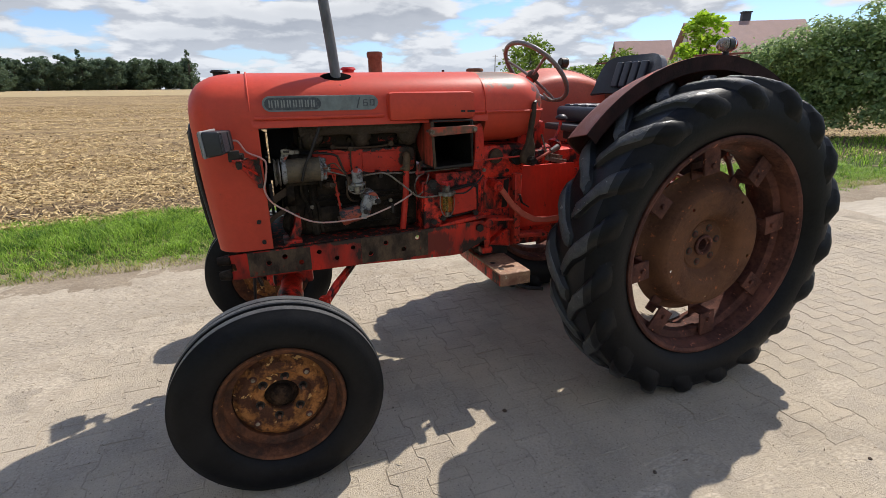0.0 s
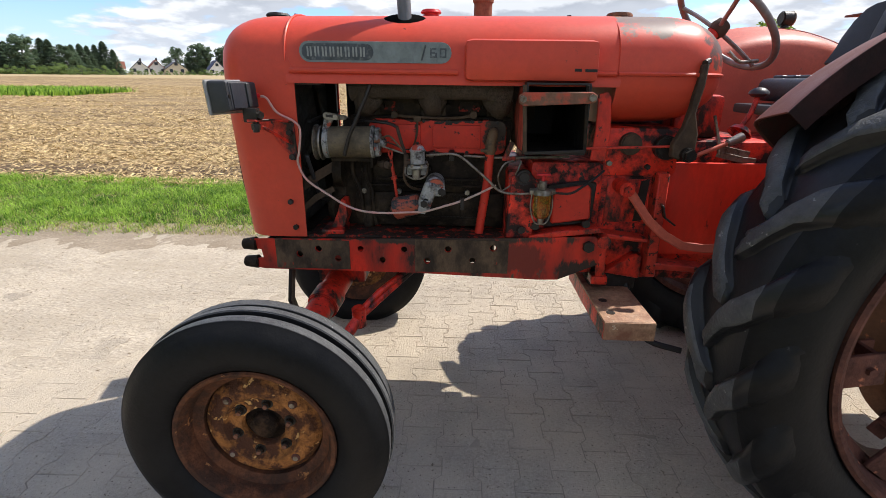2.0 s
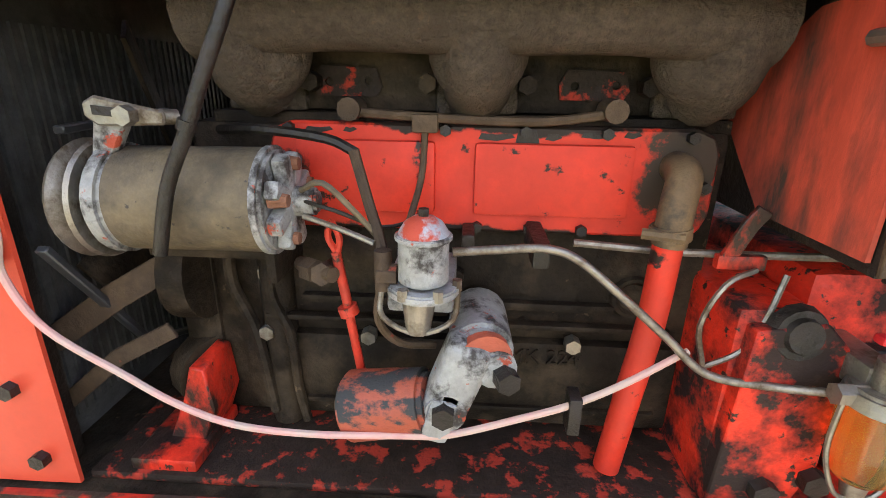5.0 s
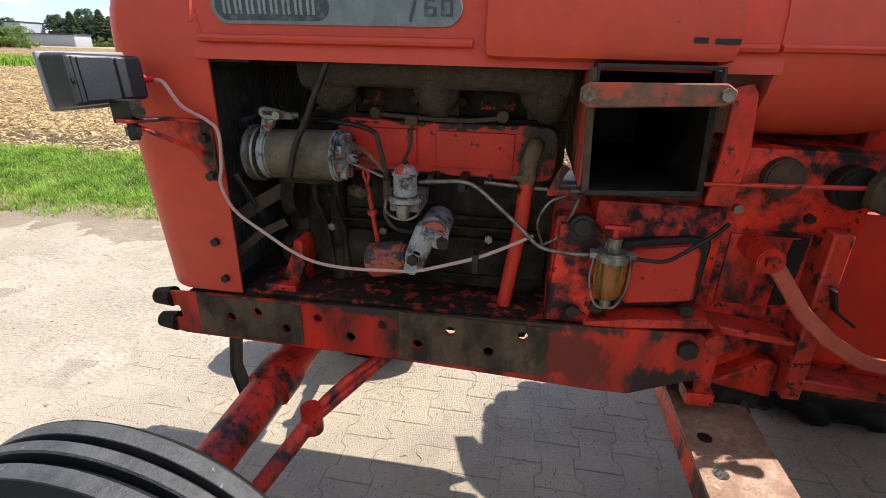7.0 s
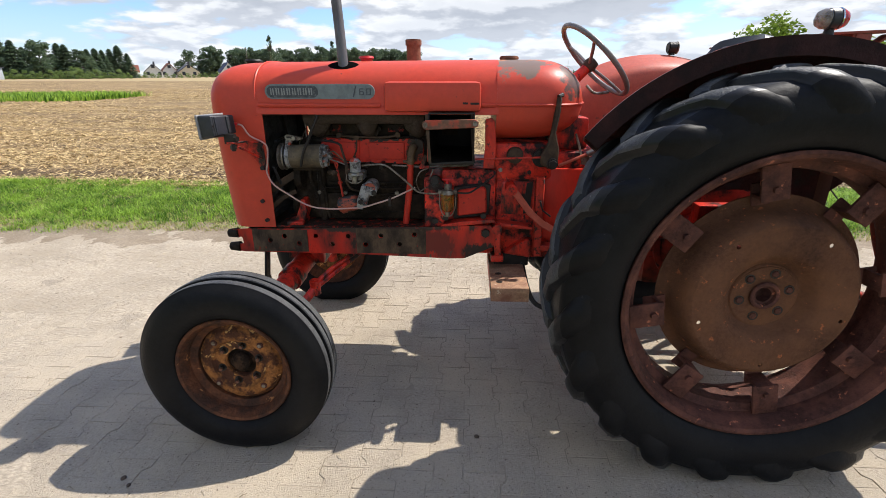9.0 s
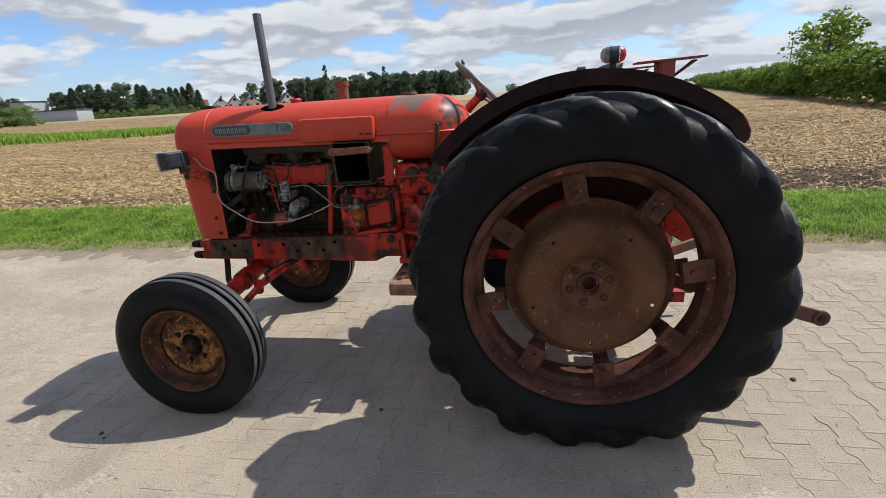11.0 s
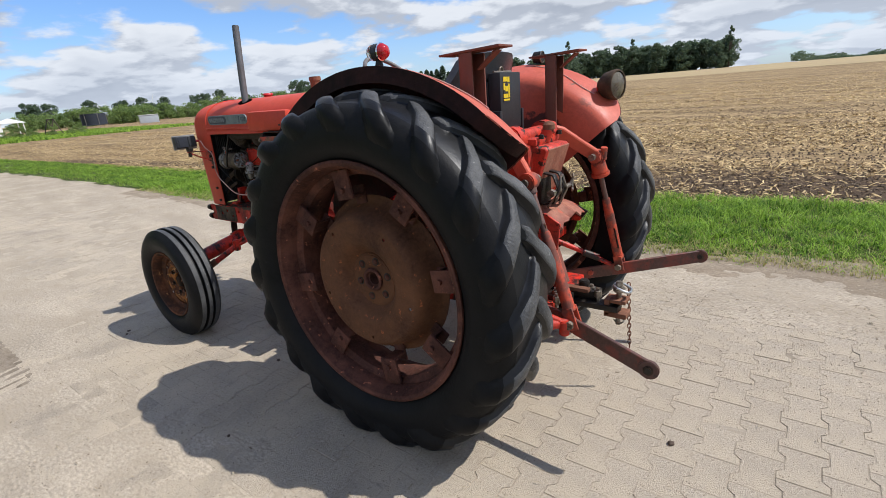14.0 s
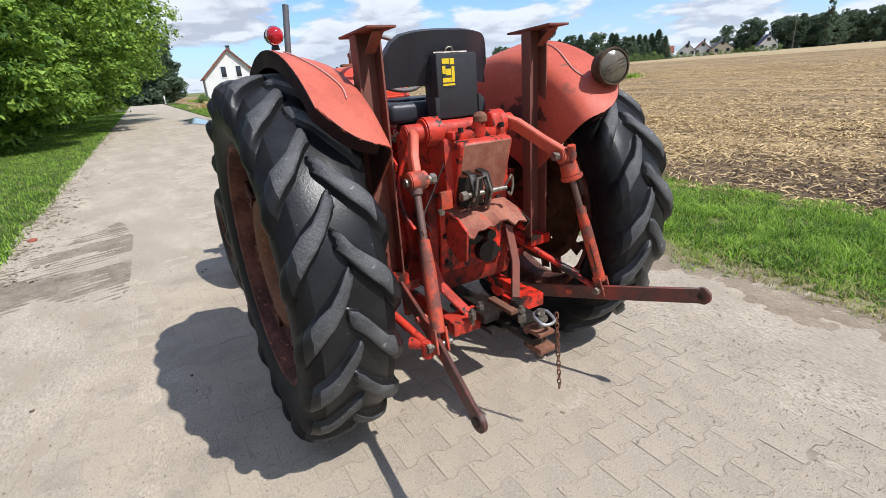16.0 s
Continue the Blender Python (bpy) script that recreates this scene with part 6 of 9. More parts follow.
part("seam_strip", hose([(-1.904, arch(math.pi * i / 24)[0] * 1.004, arch(math.pi * i / 24)[1] + 0.0015) for i in range(1, 24)], 0.004, 6, 1), RED, cowl)
for z in (0.826, 0.912):
    part("cowl_bolt", bolt((-1.912 + (z - 0.82) * -0.12, -0.284, z), (0, -1, 0), 0.0095, 0.008), GREASE_SHADE, cowl)

tank_rings = []
for k in range(15):
    u = k / 14
    x = -0.914 + 0.385 * u
    q = max(0.0, (u - 0.42) / 0.58)
    w = 0.283 * math.sqrt(max(0.02, 1 - 0.94 * q ** 2.6))
    top = 1.318 + 0.178 * math.sqrt(max(0.015, 1 - 0.97 * q ** 2.4))
    bot = 1.318 - 0.155 * math.sqrt(max(0.015, 1 - 0.95 * q ** 2.2)) * (1 - 0.06 * u)
    ring = []
    for i in range(40):
        a = 2 * math.pi * i / 40
        c, s = math.cos(a), math.sin(a)
        y = -w * math.copysign(abs(c) ** (2 / 2.7), c)
        z = 1.318 + ((top - 1.318) if s >= 0 else (1.318 - bot)) * math.copysign(abs(s) ** (2 / 2.7), s)
        ring.append((x, y, z))
    tank_rings.append(ring)
bm = bmesh.new()
vs = [[bm.verts.new(p) for p in ring] for ring in tank_rings]
for a, b in zip(vs, vs[1:]):
    for i in range(40):
        bm.faces.new((a[i], a[(i + 1) % 40], b[(i + 1) % 40], b[i]))
bm.faces.new(vs[0]); bm.faces.new(vs[-1])
bmesh.ops.recalc_face_normals(bm, faces=bm.faces[:])
TANK_RED = weathered("faded_tank_paint", (0.62, 0.066, 0.033), dirt=(0.52, 0.066, 0.036), amount=0.40, scale=4.0, edge=0.2, rough=0.40, rough_dirt=0.55, fine=0.09, fine_scale=30, bump=0.05, bump_scale=60, chips=(0.11, 0.040, 0.026), chip_amount=0.30, chip_scale=24, spec=0.35,
                     stains_and_shade=(((-0.84, -0.10, 1.50), (0.16, 0.17, 0.06), (0.46, 0.19, 0.09)), ((-0.82, -0.19, 1.468), (0.12, 0.17, 0.066), (0.21, 0.14, 0.105)), ((-0.60, -0.21, 1.42), (0.07, 0.10, 0.10), (0.12, 0.062, 0.048))))
tank = part("fuel_tank", bm, TANK_RED, tractor, "rounded faded red fuel tank with grey worn shoulder", 50)
flange = []
for k in range(15):
    x = -0.914 + 0.385 * k / 14
    w = max(abs(p[1]) for p in tank_rings[k])
    flange.append((x, -w - 0.004, 1.318))
flange.append((-0.522, -0.03, 1.318))
part("tank_seam", hose(flange + [(x, -y, z) for x, y, z in flange[::-1]], 0.006, 6, 0), RED, tank)
part("tank_strap_bracket", jointed(plate([(-0.962, 1.06), (-0.915, 1.06), (-0.908, 1.15), (-0.918, 1.25), (-0.93, 1.268), (-0.958, 1.26), (-0.955, 1.15)], -0.262, -0.25)), RED_OILY, tractor)

# bulge panel on the hood side
bulge = box(-1.366, -0.978, -0.318, -0.255, 1.292, 1.408, 0.022)
for v in bulge.verts:
    if v.co.z > 1.38 and v.co.y < -0.29:
        v.co.y += 0.006
part("bulge_panel", bulge, RED, hood, "rectangular raised panel on the hood side", 50)
bulge_far = box(-1.366, -0.978, 0.255, 0.318, 1.292, 1.408, 0.022)
part("bulge_panel", bulge_far, RED, hood, smooth=50)
part("chipped_spot", jointed(box(-1.05, -1.03, -0.3192, -0.3185, 1.322, 1.33, 0), box(-1.02, -0.985, -0.3192, -0.3185, 1.321, 1.329, 0)), GREASE_SHADE, hood)


# name plate, with its worn lettering as plain bars
def pill(x0, x1, z0, z1, y0, y1, right=True, left=True):
    r = (z1 - z0) / 2
    zc = (z0 + z1) / 2
    pts = []
    if right:
        pts += [(x1 - r + r * math.cos(a), zc + r * math.sin(a)) for a in np.linspace(-math.pi / 2, math.pi / 2, 9)]
    else:
        pts += [(x1, z0), (x1, z1)]
    if left:
        pts += [(x0 + r + r * math.cos(a), zc + r * math.sin(a)) for a in np.linspace(math.pi / 2, 3 * math.pi / 2, 9)]
    else:
        pts += [(x0, z1), (x0, z0)]
    return plate(pts, y0, y1, bevel=0)


for s in (-1, 1):
    yb = s * 0.2805
    tilt = Matrix.Translation((0, yb, 1.37)) @ Matrix.Rotation(radians(-s * 5), 4, "X") @ Matrix.Translation((0, -yb, -1.37))
    b = pill(-1.856, -1.405, 1.340, 1.398, yb - s * 0.004, yb + s * 0.004)
    b.transform(tilt)
    badge = part("name_plate", b, BADGE, hood, "long rounded grey-blue name plate, worn")
    b = pill(-1.848, -1.635, 1.346, 1.392, yb + s * 0.003, yb + s * 0.0052, right=True)
    b.transform(tilt)
    part("plate_field", b, BADGE_DARK, badge, "dark pitted field")
    marks = [(box(x, x + 0.0048, yb + s * 0.005, yb + s * 0.0065, 1.356, 1.383, 0), BADGE_BAR) for k in range(8) for x in (-1.832 + 0.0225 * k, -1.8225 + 0.0225 * k)]
    marks.append((block((0.0045, 0.002, 0.044), Matrix.Translation((-1.487, yb + s * 0.005, 1.369)) @ Matrix.Rotation(radians(16), 4, "Y"), 0), BADGE_DARK))
    marks += [(box(x, x + w, yb + s * 0.0035, yb + s * 0.0055, z, z + h, 0), BADGE_DARK) for x, w, z, h in ((-1.468, 0.005, 1.356, 0.026), (-1.453, 0.005, 1.356, 0.014), (-1.463, 0.010, 1.356, 0.004), (-1.463, 0.010, 1.367, 0.004), (-1.463, 0.013, 1.378, 0.004),
                                                                                                             (-1.440, 0.005, 1.356, 0.026), (-1.425, 0.005, 1.356, 0.026), (-1.435, 0.010, 1.356, 0.004), (-1.435, 0.010, 1.378, 0.004))]
    for bar, m_ in marks:
        bar.transform(tilt)
        part("plate_bar", bar, m_, badge)

# things standing on the hood
HOLE_BLACK = weathered("hole_black", (0.004, 0.0035, 0.003), rough=0.95, fine=0.2, bump=0.2, spec=0.02)
part("exhaust_pipe", hose([(-1.546, -0.183, 1.36), (-1.562, -0.160, 1.60), (-1.591, -0.117, 1.925)], 0.021, 18, 3), PIPE, tractor, "thin grey upright exhaust pipe")
# disc laid on the hood; the hole's darkness is its black colour
part("exhaust_opening", lathe([(0.0, 0.0), (0.034, 0.0), (0.04, -0.004), (0.042, -0.012)], Matrix.Translation((-1.552, -0.181, 1.4715)) @ Matrix.Rotation(radians(28), 4, "X") @ Matrix.Diagonal((1.7, 1, 1, 1)), 24), HOLE_BLACK, hood, "oval dark hole in the hood")
part("air_intake_pipe", jointed(rod((-1.298, 0.205, 1.36), (-1.298, 0.205, 1.575), 0.034, n=20, bevel=0.003), rod((-1.298, 0.205, 1.565), (-1.298, 0.205, 1.595), 0.039, n=20, bevel=0.004)), RUST, tractor, "rusty brown air intake stub")
part("filler_cap", jointed(rod((-1.479, -0.05, 1.47), (-1.479, -0.05, 1.502), 0.026, n=16, bevel=0.003), rod((-1.479, -0.05, 1.50), (-1.479, -0.05, 1.512), 0.036, 0.03, 16, 0.003)), REDCAP, tractor, "bright red plastic cap")
part("radiator_cap", jointed(rod((-2.0, -0.02, 1.47), (-2.0, -0.02, 1.492), 0.03, n=16), rod((-2.0, -0.02, 1.489), (-2.0, -0.02, 1.500), 0.042, 0.036, 20, 0.003)), GREASE_SHADE, tractor)
part("tank_cap", jointed(rod((-0.853, -0.016, 1.48), (-0.853, -0.016, 1.50), 0.03, n=16), rod((-0.853, -0.016, 1.497), (-0.853, -0.016, 1.511), 0.044, 0.04, 20, 0.003)), RUST, tractor, "flat brown tank cap")
part("hood_catch", rod((-1.02, -0.02, 1.485), (-1.02, -0.02, 1.503), 0.007, n=8), GREASE_SHADE, hood)
part("hood_catch", rod((-1.93, -0.05, 1.48), (-1.93, -0.05, 1.496), 0.006, n=8), GREASE_SHADE, hood)


# ---- front lamps on their brackets ----
def work_lamp(side):
    m = Matrix.Translation((-2.020, side * 0.390, 1.243)) @ Matrix.Rotation(radians(side * 16), 4, "Z") @ Matrix.Rotation(radians(-5), 4, "Y")
    out = side
    def slab(x0, x1, y0, y1, z0, z1, b=0.002):
        ya, yb = sorted((out * y0, out * y1))
        return block((x1 - x0, yb - ya, z1 - z0), m @ Matrix.Translation(((x0 + x1) / 2, (ya + yb) / 2, (z0 + z1) / 2)), b, 3)
    body = slab(-0.028, 0.030, -0.074, 0.068, -0.045, 0.045, 0.010)
    for v in body.verts:
        loc = m.inverted() @ v.co
        k = 1 - 0.10 * (loc.x + 0.028) / 0.058
        inner = max(0.0, -out * loc.y) / 0.074
        v.co = m @ Vector((loc.x, loc.y * k, loc.z * k * (1 - 0.12 * inner)))
    lamp = part("front_lamp", body, BLACK, tractor, "black plastic box-shaped front lamp")
    for y, h in ((0.060, 0.037), (0.049, 0.036)):
        part("rib", slab(0.0285, 0.0315, y - 0.0015, y + 0.0015, -h, h, 0.001), VINYL, lamp)
    part("back_panel", slab(0.0290, 0.0325, -0.012, 0.042, -0.034, 0.034, 0.003), VINYL, lamp, "smooth grey back panel")
    part("rib", slab(0.0285, 0.0345, -0.034, -0.018, -0.033, 0.033, 0.003), BLACK, lamp)
    part("screw", bolt(m @ Vector((0.030, out * 0.0545, 0.0)), m.to_3x3() @ Vector((1, 0, 0)), 0.005, 0.003), GREASE_SHADE, lamp)
    part("lens_rim", slab(-0.036, -0.027, -0.074, 0.070, -0.047, 0.047, 0.004), LAMP_GREY, lamp, "pale grey plastic rim")
    part("lens", slab(-0.042, -0.035, -0.069, 0.065, -0.043, 0.043, 0.005), LENS, lamp, "clear ribbed lens")
    part("bracket", jointed(plate([(-2.0, 1.168), (-1.89, 1.170), (-1.885, 1.05), (-1.898, 1.048), (-1.975, 1.148), (-2.0, 1.16)], side * 0.284, side * 0.29), strap([(-1.90, side * 0.288, 1.165), (-1.945, side * 0.34, 1.176), (-1.968, side * 0.415, 1.178)], 0.032, 0.006, (1, side * 0.5, 0)), rod((-1.898, side * 0.290, 1.10), (-1.965, side * 0.405, 1.174), 0.005, n=8)), RED_OILY, lamp, "thin dark red lamp bracket with a wire strut")
    part("mount", jointed(box(-1.995, -1.955, min(side * 0.375, side * 0.405), max(side * 0.375, side * 0.405), 1.172, 1.212, 0.004), bolt((-1.954, side * 0.395, 1.192), (1, side * 0.4, 0), 0.012, 0.012), rod((-1.962, side * 0.40, 1.145), (-1.962, side * 0.40, 1.175), 0.009, n=10),
                          bolt((-1.962, side * 0.40, 1.164), (0, 0, -1), 0.013, 0.012)), GREASE_SHADE, lamp)
    part("plug", rod(m @ Vector((0.010, -out * 0.066, 0.0)), m @ Vector((0.014, -out * 0.092, -0.002)), 0.009, 0.006, 10), REDCAP, lamp)
    for sx, sz in ((-1.903, 1.135), (-1.90, 1.06)):
        part("bracket_screw", bolt((sx, side * 0.291, sz), (0, side, 0), 0.01, 0.012), GREASE_SHADE, lamp)


work_lamp(-1)
work_lamp(1)

part("lamp_cable", hose([(-1.981, -0.306, 1.241), (-1.958, -0.310, 1.236), (-1.932, -0.306, 1.195), (-1.885, -0.303, 1.170), (-1.868, -0.299, 1.145), (-1.878, -0.292, 1.08), (-1.886, -0.29, 1.04), (-1.862, -0.288, 0.986), (-1.795, -0.287, 0.938), (-1.748, -0.287, 0.908), (-1.692, -0.287, 0.887), (-1.616, -0.287, 0.881), (-1.529, -0.288, 0.886), (-1.481, -0.288, 0.890), (-1.417, -0.283, 0.908), (-1.364, -0.278, 0.925), (-1.314, -0.268, 0.945), (-1.254, -0.25, 0.972)], 0.0036, 8, 6), PINK, tractor, "dusty pink electric cable")
part("cable_clip", box(-1.368, -1.356, -0.286, -0.262, 0.895, 0.935, 0.002), GREASE_SHADE, tractor)

# ---- engine ----
TRAY = weathered("red_flakes_on_grime", (0.030, 0.020, 0.015), dirt=(0.34, 0.036, 0.021), amount=0.432, scale=30.0, edge=0.03, rough=0.6, fine=0.35, bump=0.3, spec=0.15)
STRAP_RUST = weathered("rust_mottled_strap", (0.22, 0.11, 0.068), dirt=(0.46, 0.075, 0.04), amount=0.46, scale=20, edge=0.05, rough=0.75, fine=0.3, bump=0.3)
RED_CASE = weathered("grimy_red_casing", (0.80, 0.040, 0.018), dirt=(0.020, 0.010, 0.008), amount=0.485, scale=13.0, edge=0.07, rough=0.42, fine=0.25, bump=0.2, chips=(0.03, 0.017, 0.013), chip_amount=0.385, chip_scale=46, spec=0.35)
DOME = weathered("red_flaked_alloy", (0.34, 0.36, 0.38), dirt=(0.42, 0.055, 0.028), amount=0.5, scale=22, edge=0.04, rough=0.5, metal=0.1, fine=0.2, bump=0.2)
FILTER = weathered("flaked_filter_paint", (0.40, 0.085, 0.045), dirt=(0.035, 0.036, 0.036), amount=0.5, scale=20, edge=0.03, rough=0.5, fine=0.25, bump=0.25, stretch=(0.7, 1, 1.2))
engine = part("engine_block", box(-1.77, -1.205, -0.155, 0.155, 0.80, 1.17, 0.012), ENGINE, tractor, "black greasy cast-iron engine block")
part("block_skirt", box(-1.74, -1.215, -0.172, 0.172, 0.805, 0.93, 0.03), ENGINE, engine)
part("sump", box(-1.70, -1.235, -0.11, 0.11, 0.64, 0.80, 0.03), ENGINE, engine, "greasy oil sump")
part("block_rib", jointed(box(-1.66, -1.30, -0.166, -0.150, 0.965, 0.975, 0.003), box(-1.70, -1.24, -0.180, -0.165, 0.948, 0.955, 0.003), rod((-1.69, -0.16, 0.80), (-1.69, -0.16, 1.04), 0.02, n=10)), ENGINE, engine)
part("block_seam", hose([(-1.688, -0.176, 1.05), (-1.690, -0.178, 0.98), (-1.672, -0.18, 0.93), (-1.668, -0.18, 0.86), (-1.66, -0.18, 0.81)], 0.006, 8, 5), ENGINE, engine)
part("block_seam", hose([(-1.735, -0.172, 1.05), (-1.738, -0.172, 0.99), (-1.715, -0.176, 0.93), (-1.70, -0.178, 0.82)], 0.007, 8, 5), ENGINE, engine)
part("block_step", box(-1.66, -1.24, -0.178, -0.168, 0.835, 0.842, 0.002), ENGINE, engine)
part("core_plug", lathe([(0.0, 0.002), (0.016, 0.002), (0.02, 0.006), (0.024, 0.006), (0.026, 0.0)], about_y(-1.28, -0.158, 0.985), 20), ENGINE, engine)
part("timing_cover", jointed(box(-1.815, -1.765, -0.16, 0.16, 0.80, 1.05, 0.015), rod((-1.80, -0.155, 1.0), (-1.77, -0.155, 1.0), 0.06, n=24), rod((-1.80, -0.14, 0.86), (-1.775, -0.16, 0.86), 0.05)), ENGINE, engine)
for x, z in ((-1.70, 1.0), (-1.70, 0.93), (-1.62, 1.03), (-1.40, 0.945), (-1.58, 0.93), (-1.555, 0.985), (-1.48, 1.005), (-1.345, 0.93)):
    part("block_bolt", bolt((x, -0.171 if z < 0.94 else -0.158, z), (0, -1, 0), 0.0095, 0.012), STEEL if x in (-1.70, -1.345, -1.58) else ENGINE, engine)
part("cylinder_head", box(-1.73, -1.215, -0.135, 0.14, 1.18, 1.29, 0.01), ENGINE, engine, "blackened cylinder head")
part("rocker_cover", box(-1.71, -1.225, -0.1, 0.1, 1.29, 1.40, 0.03), ENGINE, engine)
part("head_gasket", box(-1.745, -1.205, -0.15, 0.15, 1.165, 1.18, 0.003), ENGINE, engine)
manifold = [hose([(-1.725, -0.20, 1.262), (-1.60, -0.205, 1.272), (-1.47, -0.205, 1.27), (-1.33, -0.205, 1.272), (-1.215, -0.20, 1.26)], 0.036, 14, 4)]
for x in (-1.685, -1.465, -1.245):
    manifold += [hose([(x, -0.205, 1.262), (x, -0.19, 1.225), (x, -0.15, 1.205)], 0.034, 12, 3), block((0.085, 0.014, 0.05), Matrix.Translation((x, -0.142, 1.205)), 0.008)]
for x in (-1.672, -1.465, -1.258):
    lobe = bmesh.new()
    bmesh.ops.create_uvsphere(lobe, u_segments=20, v_segments=12, radius=1, matrix=Matrix.Translation((x, -0.178, 1.243)) @ Matrix.Diagonal((0.048, 0.038, 0.052, 1)))
    manifold.append(lobe)
part("exhaust_manifold", manifold[0], MANIFOLD, engine, "dusty brown exhaust manifold")
for k, piece in enumerate(manifold[1:]):
    part("manifold_runner" if k < 6 and k % 2 == 0 else "manifold_flange" if k < 6 else "manifold_branch", piece, MANIFOLD, engine)
for x in (-1.635, -1.515, -1.415, -1.295):
    part("manifold_bolt", bolt((x, -0.146, 1.21), (0, -1, 0), 0.010, 0.016), ENGINE, engine)
for x in (-1.60, -1.345):
    part("paint_patch", plate([(x - 0.034, 1.196), (x + 0.030, 1.196), (x + 0.036, 1.206), (x + 0.030, 1.224), (x - 0.028, 1.226), (x - 0.036, 1.212)], -0.1395, -0.1355, ((x - 0.020, 1.210, 0.0045), (x + 0.022, 1.211, 0.0045)), bevel=0), TRAY, engine, "recess with flakes of old red paint")
part("leak_off_pipe", jointed(hose([(-1.585, -0.175, 1.182), (-1.50, -0.178, 1.178), (-1.40, -0.178, 1.177), (-1.335, -0.175, 1.185)], 0.0048, 8, 3), rod((-1.59, -0.15, 1.185), (-1.59, -0.186, 1.185), 0.0115, n=12), rod((-1.332, -0.15, 1.188), (-1.332, -0.186, 1.188), 0.0115, n=12),
                              box(-1.528, -1.502, -0.186, -0.168, 1.164, 1.182, 0.003), hose([(-1.515, -0.178, 1.168), (-1.518, -0.185, 1.12), (-1.525, -0.24, 1.085)], 0.0035, 8, 4)), BROWN_STEEL, engine, "thin fuel pipe with banjo bolts")
# side cover with pressed panels
cov = [plate(pts, -0.170, -0.150, bevel=0.003) for pts in ([(-1.678, 1.085), (-1.672, 1.068), (-1.655, 1.060), (-1.245, 1.060), (-1.228, 1.067), (-1.221, 1.085), (-1.221, 1.148), (-1.228, 1.165), (-1.245, 1.172), (-1.655, 1.172), (-1.672, 1.165), (-1.678, 1.148)],)]
cover = part("side_cover", cov[0], RED_COVER, engine, "bright red pressed-steel side cover")
part("pressed_panel", box(-1.65, -1.505, -0.177, -0.165, 1.08, 1.155, 0.0075), RED_COVER, cover)
part("pressed_panel", box(-1.465, -1.305, -0.177, -0.165, 1.08, 1.155, 0.0075), RED_COVER, cover)
for x, z in ((-1.655, 1.165), (-1.495, 1.166), (-1.415, 1.166), (-1.335, 1.166), (-1.252, 1.164), (-1.460, 1.066), (-1.405, 1.066), (-1.35, 1.066), (-1.655, 1.07), (-1.232, 1.115)):
    part("cover_bolt", bolt((x, -0.171, z), (0, -1, 0), 0.0062, 0.007), GREASE_SHADE, cover)
for x0, x1, z0, z1 in ((-1.462, -1.425, 1.158, 1.164), (-1.425, -1.40, 1.152, 1.168), (-1.395, -1.378, 1.159, 1.165), (-1.36, -1.325, 1.162, 1.167), (-1.318, -1.30, 1.163, 1.168), (-1.64, -1.61, 1.162, 1.167), (-1.60, -1.585, 1.163, 1.167)):
    part("worn_spot", plate([(x0, z0), ((x0 + x1) / 2, z0 - 0.0015), (x1, z0 + 0.002), (x1 - 0.004, z1), ((x0 + x1) / 2, z1 - 0.001), (x0 + 0.003, z1)], -0.1708, -0.1695, bevel=0), GREASE_SHADE, cover)
tube = part("breather_tube", hose([(-1.276, -0.216, 1.075), (-1.280, -0.217, 0.98), (-1.290, -0.218, 0.90), (-1.302, -0.220, 0.80)], 0.0145, 14, 3), RED_COVER, engine, "slanting red breather tube")
part("tube_elbow", jointed(hose([(-1.262, -0.165, 1.135), (-1.266, -0.20, 1.132), (-1.274, -0.216, 1.105), (-1.276, -0.217, 1.068)], 0.0165, 14, 4), rod((-1.2755, -0.2165, 1.072), (-1.277, -0.2165, 1.088), 0.0195, n=16, bevel=0.002), rod((-1.305, -0.222, 1.08), (-1.27, -0.235, 1.08), 0.0055, n=8)), ELBOW, engine, "brown rubber elbow with hose clamp")

# generator
gen = part("generator", rod((-1.795, -0.224, 1.100), (-1.655, -0.226, 1.102), 0.050, n=32, bevel=0.003), TAN, engine, "tan cylindrical generator")
part("end_ring", rod((-1.662, -0.226, 1.102), (-1.648, -0.226, 1.102), 0.052, n=32, bevel=0.004), ALLOY, gen, "flaked grey alloy end ring")
for k in range(4):
    part("end_spider", block((0.014, 0.094, 0.017), Matrix.Translation((-1.640, -0.226, 1.102)) @ Matrix.Rotation(0.35 + k * math.pi / 4, 4, "X"), 0.004), ALLOY, gen)
part("end_boss", rod((-1.645, -0.226, 1.102), (-1.612, -0.226, 1.102), 0.016, 0.013, 16, 0.003), ALLOY, gen)
for a in (0.3, 1.6, 2.9, 4.3):
    part("terminal", rod((-1.645, -0.226 + 0.036 * math.cos(a), 1.102 + 0.036 * math.sin(a)), (-1.628, -0.226 + 0.036 * math.cos(a), 1.102 + 0.036 * math.sin(a)), 0.008, 0.006, 8), RUST, gen)
part("front_bracket", jointed(rod((-1.812, -0.224, 1.100), (-1.793, -0.224, 1.100), 0.053, n=28, bevel=0.004), plate([(-1.815, 1.14), (-1.795, 1.14), (-1.775, 1.175), (-1.785, 1.185), (-1.805, 1.18)], -0.245, -0.232)), ALLOY, gen)
part("pulley", lathe([(0.015, 0.0), (0.056, 0.0), (0.058, 0.004), (0.045, 0.012), (0.058, 0.02), (0.056, 0.024), (0.0, 0.024)], Matrix.Translation((-1.842, -0.222, 1.098)) @ Matrix.Rotation(radians(90), 4, "Y"), 32), STEEL, gen)
